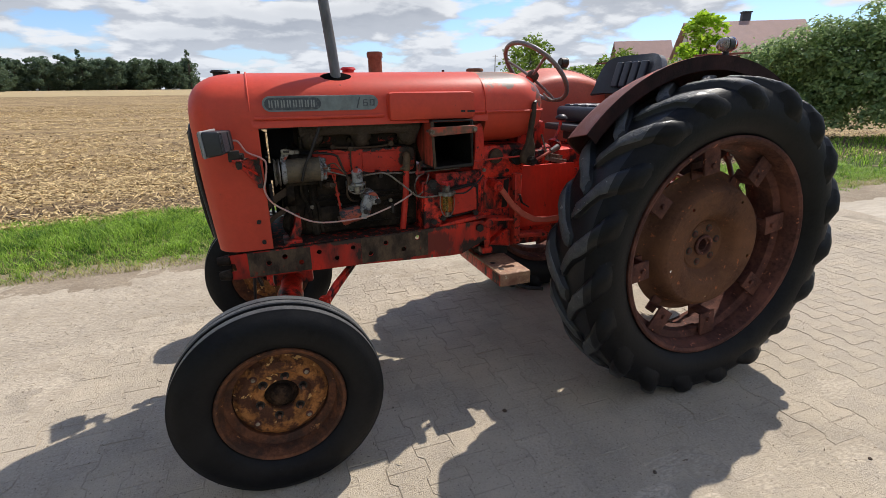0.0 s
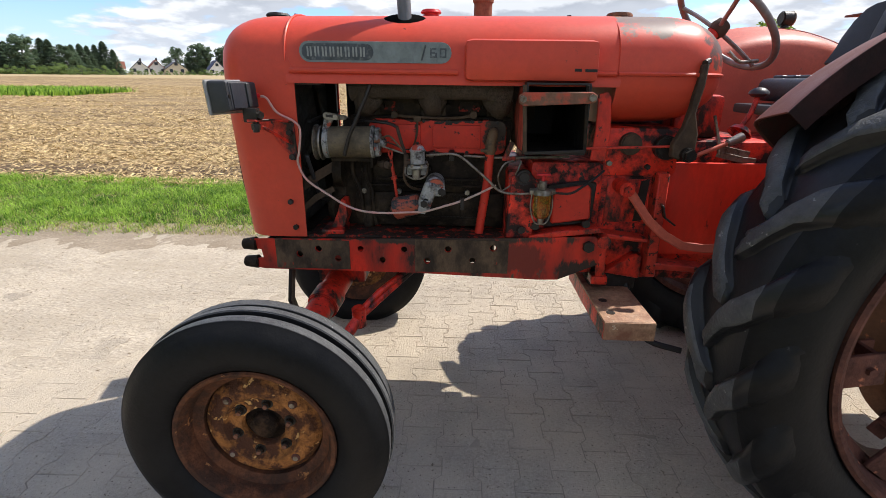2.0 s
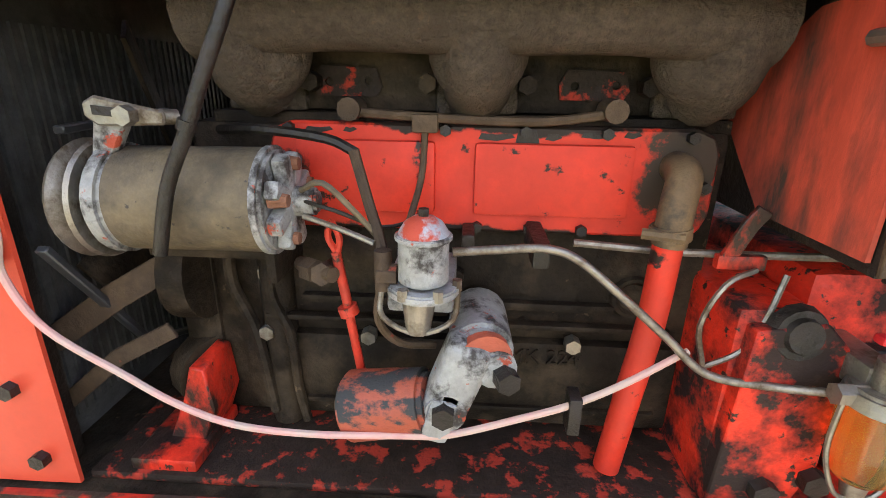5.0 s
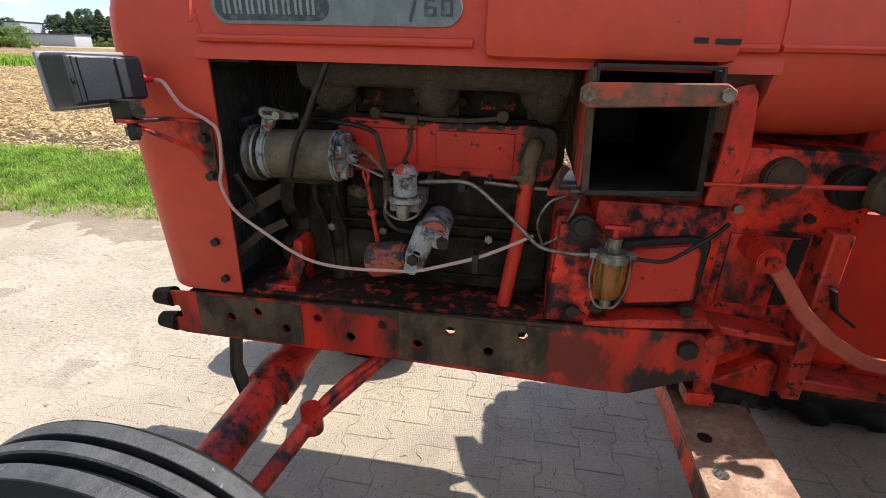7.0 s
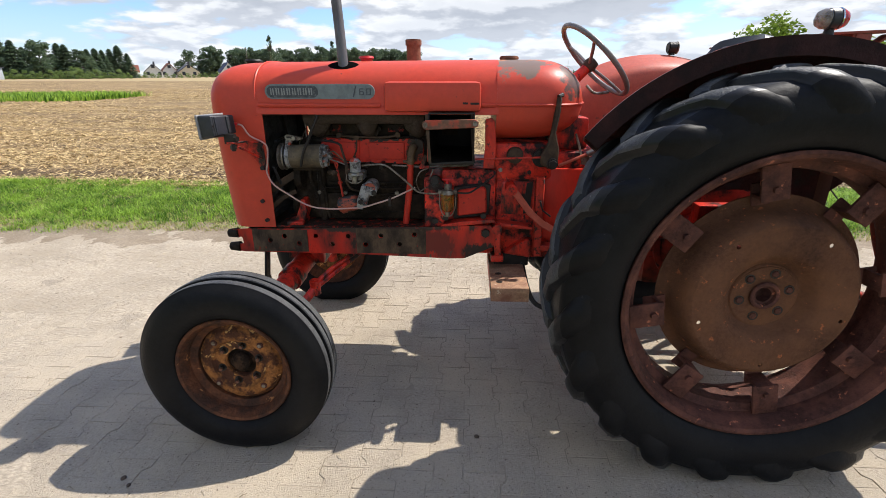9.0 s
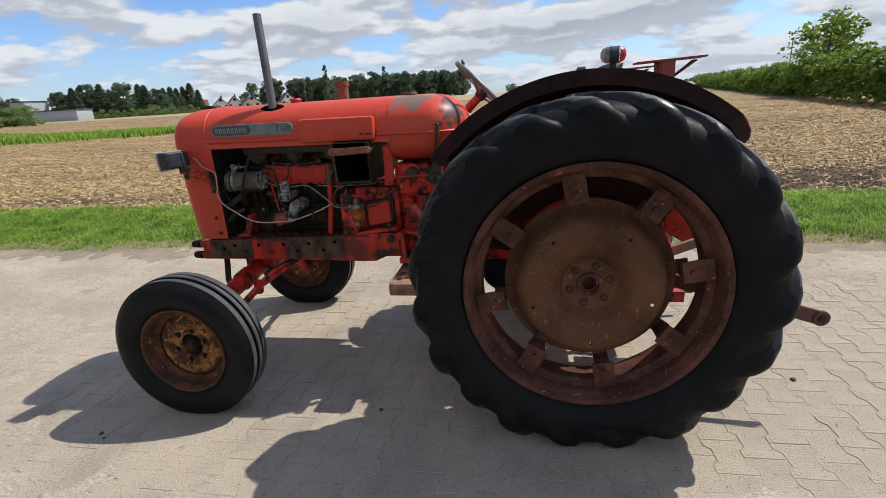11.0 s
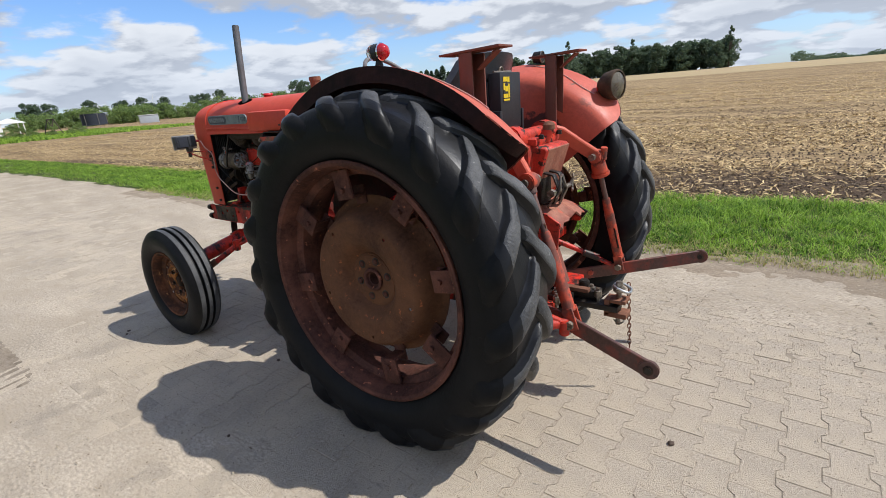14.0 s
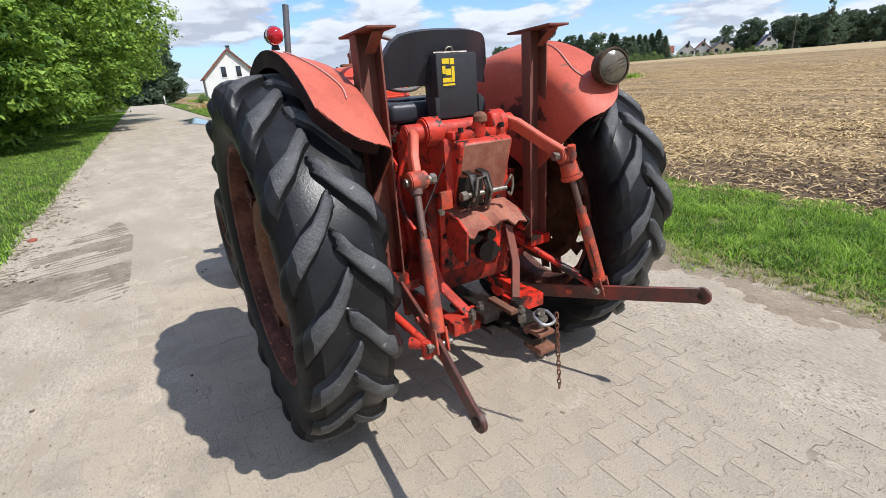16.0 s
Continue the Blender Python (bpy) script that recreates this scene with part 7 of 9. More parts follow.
part("adjuster_strap", jointed(plate([(-1.808, 1.178), (-1.796, 1.170), (-1.735, 1.172), (-1.735, 1.184), (-1.796, 1.196), (-1.808, 1.190)], -0.252, -0.247), bolt((-1.765, -0.252, 1.180), (0, -1, 0), 0.009, 0.012), rod((-1.76, -0.24, 1.178), (-1.742, -0.22, 1.177), 0.007, n=10)), STEEL, gen, "slotted steel adjuster strap")
# black plate on the strap, its colour giving the slot's dark inside
part("strap_slot", plate([(-1.798, 1.180), (-1.775, 1.178), (-1.775, 1.186), (-1.798, 1.188)], -0.2535, -0.2515, bevel=0), GREASE_SHADE, gen)
part("fan_belt", jointed(strap([(-1.862, -0.27, 1.06), (-1.862, -0.16, 0.90), (-1.862, -0.05, 0.86)], 0.012, 0.008, (1, 0, 0)), strap([(-1.862, -0.22, 1.162), (-1.862, -0.05, 1.17), (-1.862, 0.04, 1.12)], 0.012, 0.008, (1, 0, 0))), BLACK, engine)
part("fan", jointed(*[block((0.006, 0.07, 0.20), Matrix.Translation((-1.875, 0.0, 1.07)) @ Matrix.Rotation(k * math.pi / 2 + 0.4, 4, "X") @ Matrix.Translation((0, 0, 0.11)) @ Matrix.Rotation(0.5, 4, "Z"), 0.002) for k in range(4)], rod((-1.88, 0, 1.07), (-1.80, 0, 1.07), 0.04)), ENGINE, engine)
part("generator_bracket", jointed(box(-1.80, -1.66, -0.215, -0.165, 1.035, 1.05, 0.003), box(-1.665, -1.655, -0.24, -0.16, 1.02, 1.06, 0.003)), ENGINE, engine)
part("oil_union", jointed(rod((-1.645, -0.20, 1.028), (-1.60, -0.235, 1.03), 0.008, n=10), rod((-1.632, -0.215, 1.028), (-1.618, -0.226, 1.029), 0.013, n=6), rod((-1.612, -0.19, 1.02), (-1.612, -0.235, 1.03), 0.012, n=6)), BROWN_STEEL, engine)
part("coolant_hose", jointed(hose([(-1.640, -0.27, 1.31), (-1.655, -0.28, 1.263), (-1.678, -0.285, 1.212), (-1.697, -0.286, 1.17), (-1.72, -0.286, 1.125), (-1.738, -0.285, 1.065)], 0.0062, 10, 5), rod((-1.6965, -0.286, 1.172), (-1.6935, -0.286, 1.18), 0.0078, n=10)), GREASE_SHADE, engine, "thin black rubber hose")
for pts, r, m_ in (([(-1.735, -0.16, 1.16), (-1.67, -0.205, 1.166), (-1.605, -0.215, 1.160), (-1.575, -0.22, 1.148)], 0.005, GREASE_SHADE), ([(-1.578, -0.22, 1.15), (-1.562, -0.232, 1.10), (-1.55, -0.245, 1.07), (-1.545, -0.255, 1.045)], 0.0055, BROWN_STEEL),
                   ([(-1.625, -0.236, 1.115), (-1.60, -0.25, 1.125), (-1.575, -0.245, 1.10), (-1.555, -0.24, 1.075)], 0.003, TAN), ([(-1.625, -0.236, 1.105), (-1.59, -0.25, 1.10), (-1.55, -0.23, 1.08), (-1.515, -0.21, 1.085)], 0.002, GREASE_SHADE),
                   ([(-1.625, -0.236, 1.09), (-1.59, -0.24, 1.08), (-1.555, -0.25, 1.07)], 0.003, STEEL)):
    part("engine_wire", hose(pts, r, 7, 4), m_, engine)

# lift pump
pump = part("lift_pump", jointed(rod((-1.508, -0.262, 1.040), (-1.508, -0.262, 1.082), 0.0235, 0.023, 22, 0.002), rod((-1.508, -0.262, 1.028), (-1.508, -0.262, 1.037), 0.033, n=22, bevel=0.002), rod((-1.508, -0.262, 1.080), (-1.508, -0.262, 1.085), 0.026, n=22, bevel=0.001), box(-1.545, -1.48, -0.25, -0.165, 1.0, 1.035, 0.006)), ALLOY, engine, "grey alloy fuel lift pump")
part("pump_dome", lathe([(0, 0.017), (0.009, 0.016), (0.017, 0.011), (0.022, 0.003), (0.023, 0.0)], Matrix.Translation((-1.508, -0.262, 1.085)), 22), DOME, pump, "domed cap with flaking red paint")
part("dome_nut", rod((-1.508, -0.262, 1.098), (-1.508, -0.262, 1.108), 0.005, n=6), GREASE_SHADE, pump)
for k in range(6):
    part("pump_screw", bolt((-1.508 + 0.031 * math.cos(k * 1.047), -0.262 + 0.031 * math.sin(k * 1.047), 1.036), (0, 0, 1), 0.005, 0.006), STEEL, pump)
part("pump_bail", jointed(hose([(-1.547, -0.262, 1.03), (-1.545, -0.27, 1.005), (-1.512, -0.275, 0.992), (-1.48, -0.27, 1.005), (-1.476, -0.262, 1.04)], 0.0028, 7, 4), rod((-1.512, -0.27, 0.99), (-1.512, -0.265, 1.02), 0.011, 0.016, 12)), STEEL, pump)
part("pump_union", jointed(rod((-1.55, -0.262, 1.045), (-1.532, -0.262, 1.045), 0.0105, n=6), rod((-1.545, -0.262, 1.03), (-1.545, -0.262, 1.068), 0.008, n=10)), BROWN_STEEL, pump)
part("pump_pipe", hose([(-1.55, -0.25, 1.03), (-1.553, -0.25, 0.99), (-1.535, -0.235, 0.958), (-1.50, -0.215, 0.945)], 0.0042, 8, 4), BROWN_STEEL, engine)
part("fuel_pipe", hose([(-1.482, -0.258, 1.067), (-1.44, -0.255, 1.070), (-1.398, -0.254, 1.072), (-1.368, -0.254, 1.062), (-1.327, -0.256, 1.03), (-1.28, -0.258, 0.99), (-1.238, -0.262, 0.955), (-1.18, -0.27, 0.95), (-1.14, -0.285, 0.957)], 0.0042, 10, 5), STEEL, engine, "bent steel fuel pipe")
part("fuel_pipe", hose([(-1.36, -0.19, 1.058), (-1.25, -0.20, 1.055), (-1.10, -0.22, 1.062), (-1.02, -0.225, 1.066)], 0.0042, 8, 3), STEEL, engine)
part("pipe_clip", box(-1.408, -1.392, -0.245, -0.168, 1.048, 1.074, 0.003), GREASE_SHADE, engine)
part("pipe_clip", box(-1.475, -1.462, -0.215, -0.168, 1.05, 1.07, 0.003), GREASE_SHADE, engine)
# dip stick
part("dipstick", jointed(rod((-1.600, -0.222, 1.05), (-1.590, -0.220, 0.985), 0.0052, n=10), rod((-1.592, -0.22, 0.99), (-1.589, -0.22, 0.98), 0.0105, n=12), rod((-1.590, -0.22, 0.98), (-1.580, -0.214, 0.90), 0.005, n=10), hose([(-1.600, -0.222, 1.05), (-1.606, -0.224, 1.066), (-1.602, -0.226, 1.082), (-1.595, -0.224, 1.066), (-1.598, -0.222, 1.05)], 0.0035, 7, 4)), RED_CLEAN, engine, "red dip stick with looped handle")
# oil filter
filt = part("oil_filter", rod((-1.586, -0.246, 0.886), (-1.500, -0.262, 0.910), 0.0375, 0.033, 28, 0.005), FILTER, engine, "worn oil filter canister")
part("filter_head", jointed(block((0.046, 0.05, 0.100), Matrix.Translation((-1.476, -0.262, 0.938)) @ Matrix.Rotation(radians(20), 4, "Y"), 0.016, 3), block((0.03, 0.06, 0.05), Matrix.Translation((-1.490, -0.262, 0.905)) @ Matrix.Rotation(radians(14), 4, "Y"), 0.01, 2),
                            rod((-1.455, -0.17, 0.965), (-1.452, -0.262, 0.965), 0.032, n=18, bevel=0.005), rod((-1.484, -0.287, 0.913), (-1.484, -0.275, 0.913), 0.02, n=18), rod((-1.437, -0.280, 0.958), (-1.44, -0.262, 0.958), 0.02, n=18, bevel=0.003)), ALLOY, filt, "flaking grey alloy filter head")
part("filter_ring", rod((-1.450, -0.268, 0.968), (-1.448, -0.278, 0.968), 0.026, n=20), FILTER, filt)
part("filter_plug", bolt((-1.486, -0.288, 0.916), (0, -1, 0), 0.012, 0.012), GREASE_SHADE, filt)
part("filter_plug", bolt((-1.430, -0.281, 0.954), (0.3, -1, 0), 0.012, 0.014), GREASE_SHADE, filt)
part("filter_cap", rod((-1.600, -0.244, 0.882), (-1.584, -0.246, 0.887), 0.011, n=12), BROWN_STEEL, filt)
# casting number on the block
fc = bpy.data.curves.new("casting_number", "FONT")
fc.body, fc.size, fc.extrude, fc.align_x = "AMK 224", 0.026, 0.0015, "CENTER"
num = new("casting_number", fc)
num.parent = engine
num.matrix_basis = Matrix.Translation((-1.385, -0.1745, 0.903)) @ Matrix.Rotation(radians(90), 4, "X")
fc.materials.append(ENGINE)

# radiator, belly and front foot
core = part("radiator", box(-1.985, -1.925, -0.245, 0.245, 0.80, 1.40, 0.006), RADIATOR, tractor, "black radiator core")
for y in np.arange(-0.23, 0.235, 0.0135):
    part("radiator_fin", box(-1.925, -1.9215, y - 0.0025, y + 0.0025, 0.83, 1.26, 0), RADIATOR, core)
# added black strips that close gaps by the radiator, keeping the bay dark
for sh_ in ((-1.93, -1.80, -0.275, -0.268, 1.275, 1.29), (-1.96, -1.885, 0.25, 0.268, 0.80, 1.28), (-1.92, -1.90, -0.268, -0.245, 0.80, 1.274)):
    part("fan_shroud", box(*sh_, 0.001), GREASE_SHADE, tractor)
part("radiator_stay", jointed(strap([(-1.93, -0.22, 0.93), (-1.85, -0.21, 0.985), (-1.79, -0.20, 1.02)], 0.03, 0.006, (0, 0, 1)), strap([(-1.93, -0.22, 0.85), (-1.86, -0.215, 0.91), (-1.80, -0.20, 0.94)], 0.02, 0.006, (0, 0, 1))), BROWN_STEEL, tractor)
part("engine_foot", jointed(plate([(-1.815, 0.80), (-1.770, 0.80), (-1.752, 0.85), (-1.757, 0.905), (-1.773, 0.908), (-1.786, 0.865)], -0.225, -0.16), box(-1.835, -1.76, -0.262, -0.16, 0.795, 0.812, 0.004)), RED_OILY, tractor, "greasy red engine mounting foot")
part("belly_tray", jointed(box(-1.88, -0.95, -0.268, 0.268, 0.786, 0.797, 0.004)), TRAY, tractor, "black oily tray with flakes of red paint")
# added black sheet closing the bay's far side, in place of its shade
part("inner_fender_wall", box(-1.845, -1.20, 0.262, 0.268, 0.80, 1.28, 0.001), GREASE_SHADE, tractor)

# ---- clutch housing and battery box ----
bell = part("clutch_housing", jointed(box(-1.215, -1.14, -0.25, 0.25, 0.78, 1.02, 0.012), box(-1.14, -0.90, -0.225, 0.225, 0.66, 1.05, 0.02)), RED_CASE, tractor, "oil-stained red clutch housing")
part("front_pad", jointed(plate([(-1.215, 0.80), (-1.135, 0.80), (-1.115, 0.86), (-1.12, 0.99), (-1.145, 1.015), (-1.205, 1.005)], -0.268, -0.245)), RED_CASE, bell)
part("inspection_panel", plate([(-1.068, 0.848), (-0.94, 0.866), (-0.945, 0.972), (-0.96, 0.98), (-1.068, 0.962)], -0.262, -0.22, bevel=0.006), RED_COVER, bell, "bright red inspection panel")
part("grease_cap", rod((-1.165, -0.25, 1.0), (-1.165, -0.272, 1.003), 0.03, 0.022, 14, 0.006), GREASE_SHADE, bell)
part("panel_grime", plate([(-1.085, 0.83), (-0.93, 0.85), (-0.925, 0.985), (-0.95, 0.992), (-1.085, 0.975)], -0.243, -0.222, bevel=0.004), GREASE_SHADE, bell)
part("lower_lip", plate([(-1.14, 0.815), (-1.05, 0.832), (-0.915, 0.845), (-0.90, 0.83), (-1.05, 0.812), (-1.14, 0.80)], -0.29, -0.22), RED_OILY, bell)
for x, z in ((-1.165, 0.83), (-1.12, 0.845), (-0.955, 0.855)):
    part("housing_bolt", bolt((x, -0.269, z), (0, -1, 0), 0.014, 0.012), GREASE_SHADE, bell)
# floor and walls are black: the shade inside the box is in the colour
bb = part("battery_box", box(-1.186, -1.001, -0.34, 0.20, 1.088, 1.096, 0.001), GREASE_SHADE, tractor, "empty black battery box open to the side")
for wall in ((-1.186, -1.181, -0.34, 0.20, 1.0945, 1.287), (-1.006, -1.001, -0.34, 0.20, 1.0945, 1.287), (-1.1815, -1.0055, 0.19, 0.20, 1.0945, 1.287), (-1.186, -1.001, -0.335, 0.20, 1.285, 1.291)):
    part("box_wall", box(*wall, 0.0005), GREASE_SHADE, bb)
part("box_edge", strap([(-1.180, -0.342, 1.09), (-1.193, -0.342, 1.285)], 0.012, 0.004, (1, 0, 0)), BROWN_STEEL, bb)
part("box_edge", strap([(-1.003, -0.342, 1.095), (-1.014, -0.342, 1.285)], 0.010, 0.004, (1, 0, 0)), ENGINE, bb)
part("box_edge", strap([(-1.181, -0.342, 1.090), (-1.003, -0.342, 1.100)], 0.009, 0.006, (0, 0, 1)), GREASE_SHADE, bb)
side = plate([(-0.335, 1.098), (-0.20, 1.098), (-0.15, 1.14), (-0.105, 1.18), (-0.13, 1.22), (-0.22, 1.275), (-0.335, 1.283)], 0, 0.004, bevel=0)
side.transform(Matrix.Translation((-1.1875, 0, 0)) @ Matrix.Rotation(radians(90), 4, "Z") @ Matrix.Diagonal((1, 1, 1, 1)))
part("box_side", side, RED_BRUSHED, bb, "side of the box, roughly brushed with red paint")
part("rag_patch", plate([(-1.16, 1.15), (-1.08, 1.15), (-1.08, 1.22), (-1.16, 1.22)], 0.180, 0.188), BROWN_STEEL, bb)
st = part("hold_down_strap", plate([(-1.195, 1.226), (-1.0, 1.236), (-0.988, 1.242), (-0.985, 1.258), (-1.0, 1.268), (-1.195, 1.264), (-1.208, 1.256), (-1.208, 1.236)], -0.354, -0.346), STRAP_RUST, bb, "rusty flat hold-down strap")
for x, z in ((-1.196, 1.246), (-1.0, 1.252)):
    part("strap_bolt", jointed(bolt((x, -0.354, z), (0, -1, 0), 0.0105, 0.009), rod((x, -0.346, z), (x, -0.29, z), 0.006, n=8)), STEEL, st)

# sediment bowl
bowl = part("sediment_bowl", jointed(rod((-1.110, -0.300, 0.957), (-1.110, -0.300, 0.974), 0.032, 0.028, 22, 0.003), rod((-1.110, -0.300, 0.970), (-1.110, -0.300, 1.0), 0.013, n=12), rod((-1.15, -0.298, 0.965), (-1.07, -0.298, 0.965), 0.010, n=6), box(-1.125, -1.095, -0.295, -0.22, 0.962, 0.99, 0.004)), STEEL, tractor, "fuel sediment bowl with amber fuel")
part("glass", lathe([(0.0, 0.0), (0.018, 0.001), (0.026, 0.010), (0.028, 0.04), (0.028, 0.078), (0.0, 0.078)], Matrix.Translation((-1.110, -0.300, 0.880)), 24), AMBER, bowl, "amber glass cup")
part("tap", jointed(rod((-1.110, -0.300, 0.995), (-1.110, -0.300, 1.018), 0.006, n=10), box(-1.132, -1.088, -0.306, -0.294, 1.016, 1.024, 0.003)), REDCAP, bowl, "red tap handle")
part("bail_wire", jointed(hose([(-1.142, -0.30, 0.965), (-1.144, -0.302, 0.91), (-1.130, -0.306, 0.868), (-1.110, -0.306, 0.860), (-1.09, -0.306, 0.868), (-1.076, -0.302, 0.91), (-1.078, -0.30, 0.965)], 0.0024, 7, 4), rod((-1.11, -0.303, 0.862), (-1.11, -0.302, 0.88), 0.009, 0.012, 12)), STEEL, bowl)
part("fuel_pipe", hose([(-1.07, -0.30, 0.962), (-1.02, -0.30, 0.962), (-0.98, -0.292, 0.985), (-0.94, -0.28, 1.012), (-0.915, -0.265, 1.03)], 0.0038, 9, 4), GREASE_SHADE, tractor, "black flexible fuel hose")
for pts in ([(-1.235, -0.245, 0.955), (-1.248, -0.25, 1.0), (-1.23, -0.245, 1.04), (-1.20, -0.235, 1.052)], [(-1.235, -0.245, 0.952), (-1.205, -0.25, 0.975), (-1.19, -0.25, 1.01), (-1.175, -0.24, 1.05)]):
    part("loose_wire", hose(pts, 0.0028, 6, 4), STEEL, tractor)
part("support_clip", jointed(box(-1.235, -1.19, -0.232, -0.222, 1.050, 1.064, 0.002), strap([(-1.225, -0.228, 1.06), (-1.213, -0.232, 1.095), (-1.205, -0.235, 1.11)], 0.016, 0.005, (1, 0, 0))), RED_OILY, tractor)

# ---- gearbox ----
gear = part("gearbox", box(-0.92, -0.20, -0.185, 0.185, 0.63, 1.02, 0.02), RED_CASE, tractor, "oil-streaked red gearbox casing")
part("top_casing", box(-0.92, -0.66, -0.205, 0.205, 1.0, 1.16, 0.02), RED_CASE, gear)
part("gear_cover", box(-0.66, -0.20, -0.17, 0.17, 0.98, 1.12, 0.03), RED_CASE, gear)
part("smooth_panel", box(-0.70, -0.36, -0.20, -0.18, 0.73, 1.05, 0.008), RED_PANEL, gear, "smooth red side panel")
part("rib", plate([(-0.725, 0.66), (-0.69, 0.66), (-0.695, 1.02), (-0.73, 1.02)], -0.245, -0.18, bevel=0.004), RED_CLEAN, gear)
part("rib", plate([(-0.90, 0.80), (-0.735, 0.785), (-0.735, 0.80), (-0.90, 0.818)], -0.25, -0.18, bevel=0.004), RED_CLEAN, gear)
part("rib", plate([(-0.70, 0.69), (-0.52, 0.68), (-0.52, 0.70), (-0.70, 0.715)], -0.25, -0.18, bevel=0.004), RED_CLEAN, gear)
part("gusset", plate([(-0.86, 0.665), (-0.735, 0.645), (-0.735, 0.73), (-0.76, 0.735)], -0.225, -0.18, bevel=0.004), RED_OILY, gear)
part("side_window", box(-0.875, -0.745, -0.19, -0.183, 0.84, 0.99, 0.004), RED_OILY, gear)
part("grease_smear", plate([(-0.775, 0.845), (-0.745, 0.85), (-0.738, 0.99), (-0.765, 0.985), (-0.77, 0.93)], -0.194, -0.189, bevel=0), GREASE_SHADE, gear)
part("cover_disc", rod((-0.825, -0.20, 1.108), (-0.825, -0.225, 1.108), 0.037, 0.034, 26, 0.004), BROWN_STEEL, gear, "round dark blanking cover")
for x, z in ((-0.885, 1.045), (-0.93, 1.02), (-0.76, 1.035), (-0.705, 0.97), (-0.66, 1.09)):
    part("casing_bolt", bolt((x, -0.207 if z > 1.0 else -0.2, z), (0, -1, 0), 0.0095, 0.01), GREASE_SHADE if x != -0.885 else STEEL, gear)
part("control_rod", jointed(rod((-0.997, -0.262, 1.0975), (-0.72, -0.262, 1.108), 0.0042, n=8)), RED_CLEAN, tractor, "thin red throttle rod")
part("hinge_link", jointed(strap([(-0.895, -0.262, 0.82), (-0.892, -0.27, 0.76), (-0.885, -0.262, 0.66)], 0.03, 0.012, (1, 0, 0)), rod((-0.895, -0.30, 0.80), (-0.895, -0.24, 0.80), 0.022, n=16), box(-0.915, -0.86, -0.275, -0.225, 0.64, 0.67, 0.005)), RED_OILY, tractor)
lever = part("hand_lever", plate([(-0.675, 1.35), (-0.658, 1.352), (-0.66, 1.29), (-0.672, 1.21), (-0.655, 1.15), (-0.655, 1.09), (-0.685, 1.065), (-0.725, 1.08), (-0.725, 1.12), (-0.70, 1.17), (-0.69, 1.22), (-0.682, 1.29)], -0.295, -0.265, bevel=0.005), BROWN_STEEL, tractor, "dark brown upright hand lever")
part("pivot", jointed(rod((-0.68, -0.20, 1.088), (-0.68, -0.315, 1.088), 0.022, n=18, bevel=0.003), bolt((-0.68, -0.315, 1.088), (0, -1, 0), 0.018, 0.014), rod((-0.715, -0.20, 1.10), (-0.715, -0.24, 1.10), 0.038, n=20, bevel=0.006)), GREASE_SHADE, lever)
part("tip", rod((-0.672, -0.29, 1.35), (-0.655, -0.275, 1.357), 0.009, n=8), GREASE_SHADE, lever)
pedal = part("brake_lever", strap([(-0.845, -0.265, 0.985), (-0.81, -0.268, 0.945), (-0.755, -0.272, 0.872), (-0.70, -0.278, 0.825), (-0.64, -0.285, 0.792), (-0.57, -0.29, 0.785), (-0.48, -0.295, 0.792), (-0.43, -0.295, 0.812)], 0.028, 0.012, (0, 0.25, 1)), RED_WORN, tractor, "curved red brake pedal lever")
part("pivot_boss", jointed(rod((-0.838, -0.19, 0.972), (-0.838, -0.285, 0.972), 0.024, n=18, bevel=0.003), bolt((-0.838, -0.285, 0.972), (0, -1, 0), 0.014, 0.01)), RED_OILY, pedal)
part("pedal_pad", block((0.06, 0.10, 0.012), Matrix.Translation((-0.42, -0.31, 0.822)) @ Matrix.Rotation(radians(-25), 4, "Y"), 0.004), RUST, pedal)
part("wear_edge", jointed(strap([(-0.712, -0.26, 0.92), (-0.70, -0.262, 0.88), (-0.665, -0.268, 0.855)], 0.02, 0.006, (0, 1, 0))), GREASE_SHADE, tractor)
gl = part("gear_lever", jointed(hose([(-0.45, -0.10, 1.07), (-0.43, -0.095, 1.14), (-0.395, -0.085, 1.20), (-0.372, -0.068, 1.262)], 0.0085, 10, 4), rod((-0.425, -0.095, 1.135), (-0.415, -0.09, 1.15), 0.04, 0.03, 20)), RED_OILY, tractor, "gear lever with black knob")
part("knob", lathe([(0, 0.018), (0.016, 0.015), (0.030, 0.004), (0.032, -0.004), (0.02, -0.014), (0, -0.016)], Matrix.Translation((-0.37, -0.066, 1.268)), 22), BLACK, gl)
sl = part("throttle_lever", rod((-0.64, -0.235, 1.07), (-0.50, -0.215, 1.125), 0.007, n=10), RED_WORN, tractor, "slanting control lever with grey grip")
part("grip", rod((-0.525, -0.22, 1.115), (-0.475, -0.212, 1.137), 0.012, 0.016, 14, 0.003), STEEL, sl)
part("choke_rod", hose([(-0.575, -0.21, 1.20), (-0.558, -0.212, 1.15), (-0.545, -0.214, 1.11), (-0.54, -0.215, 1.08)], 0.005, 8, 4), STEEL, tractor)
part("lever_plate", jointed(strap([(-0.54, -0.20, 1.10), (-0.47, -0.185, 1.085), (-0.42, -0.17, 1.075)], 0.02, 0.006, (0, 0, 1)), strap([(-0.54, -0.20, 1.08), (-0.45, -0.19, 1.06), (-0.40, -0.18, 1.055)], 0.02, 0.006, (0, 0, 1))), STEEL, tractor)
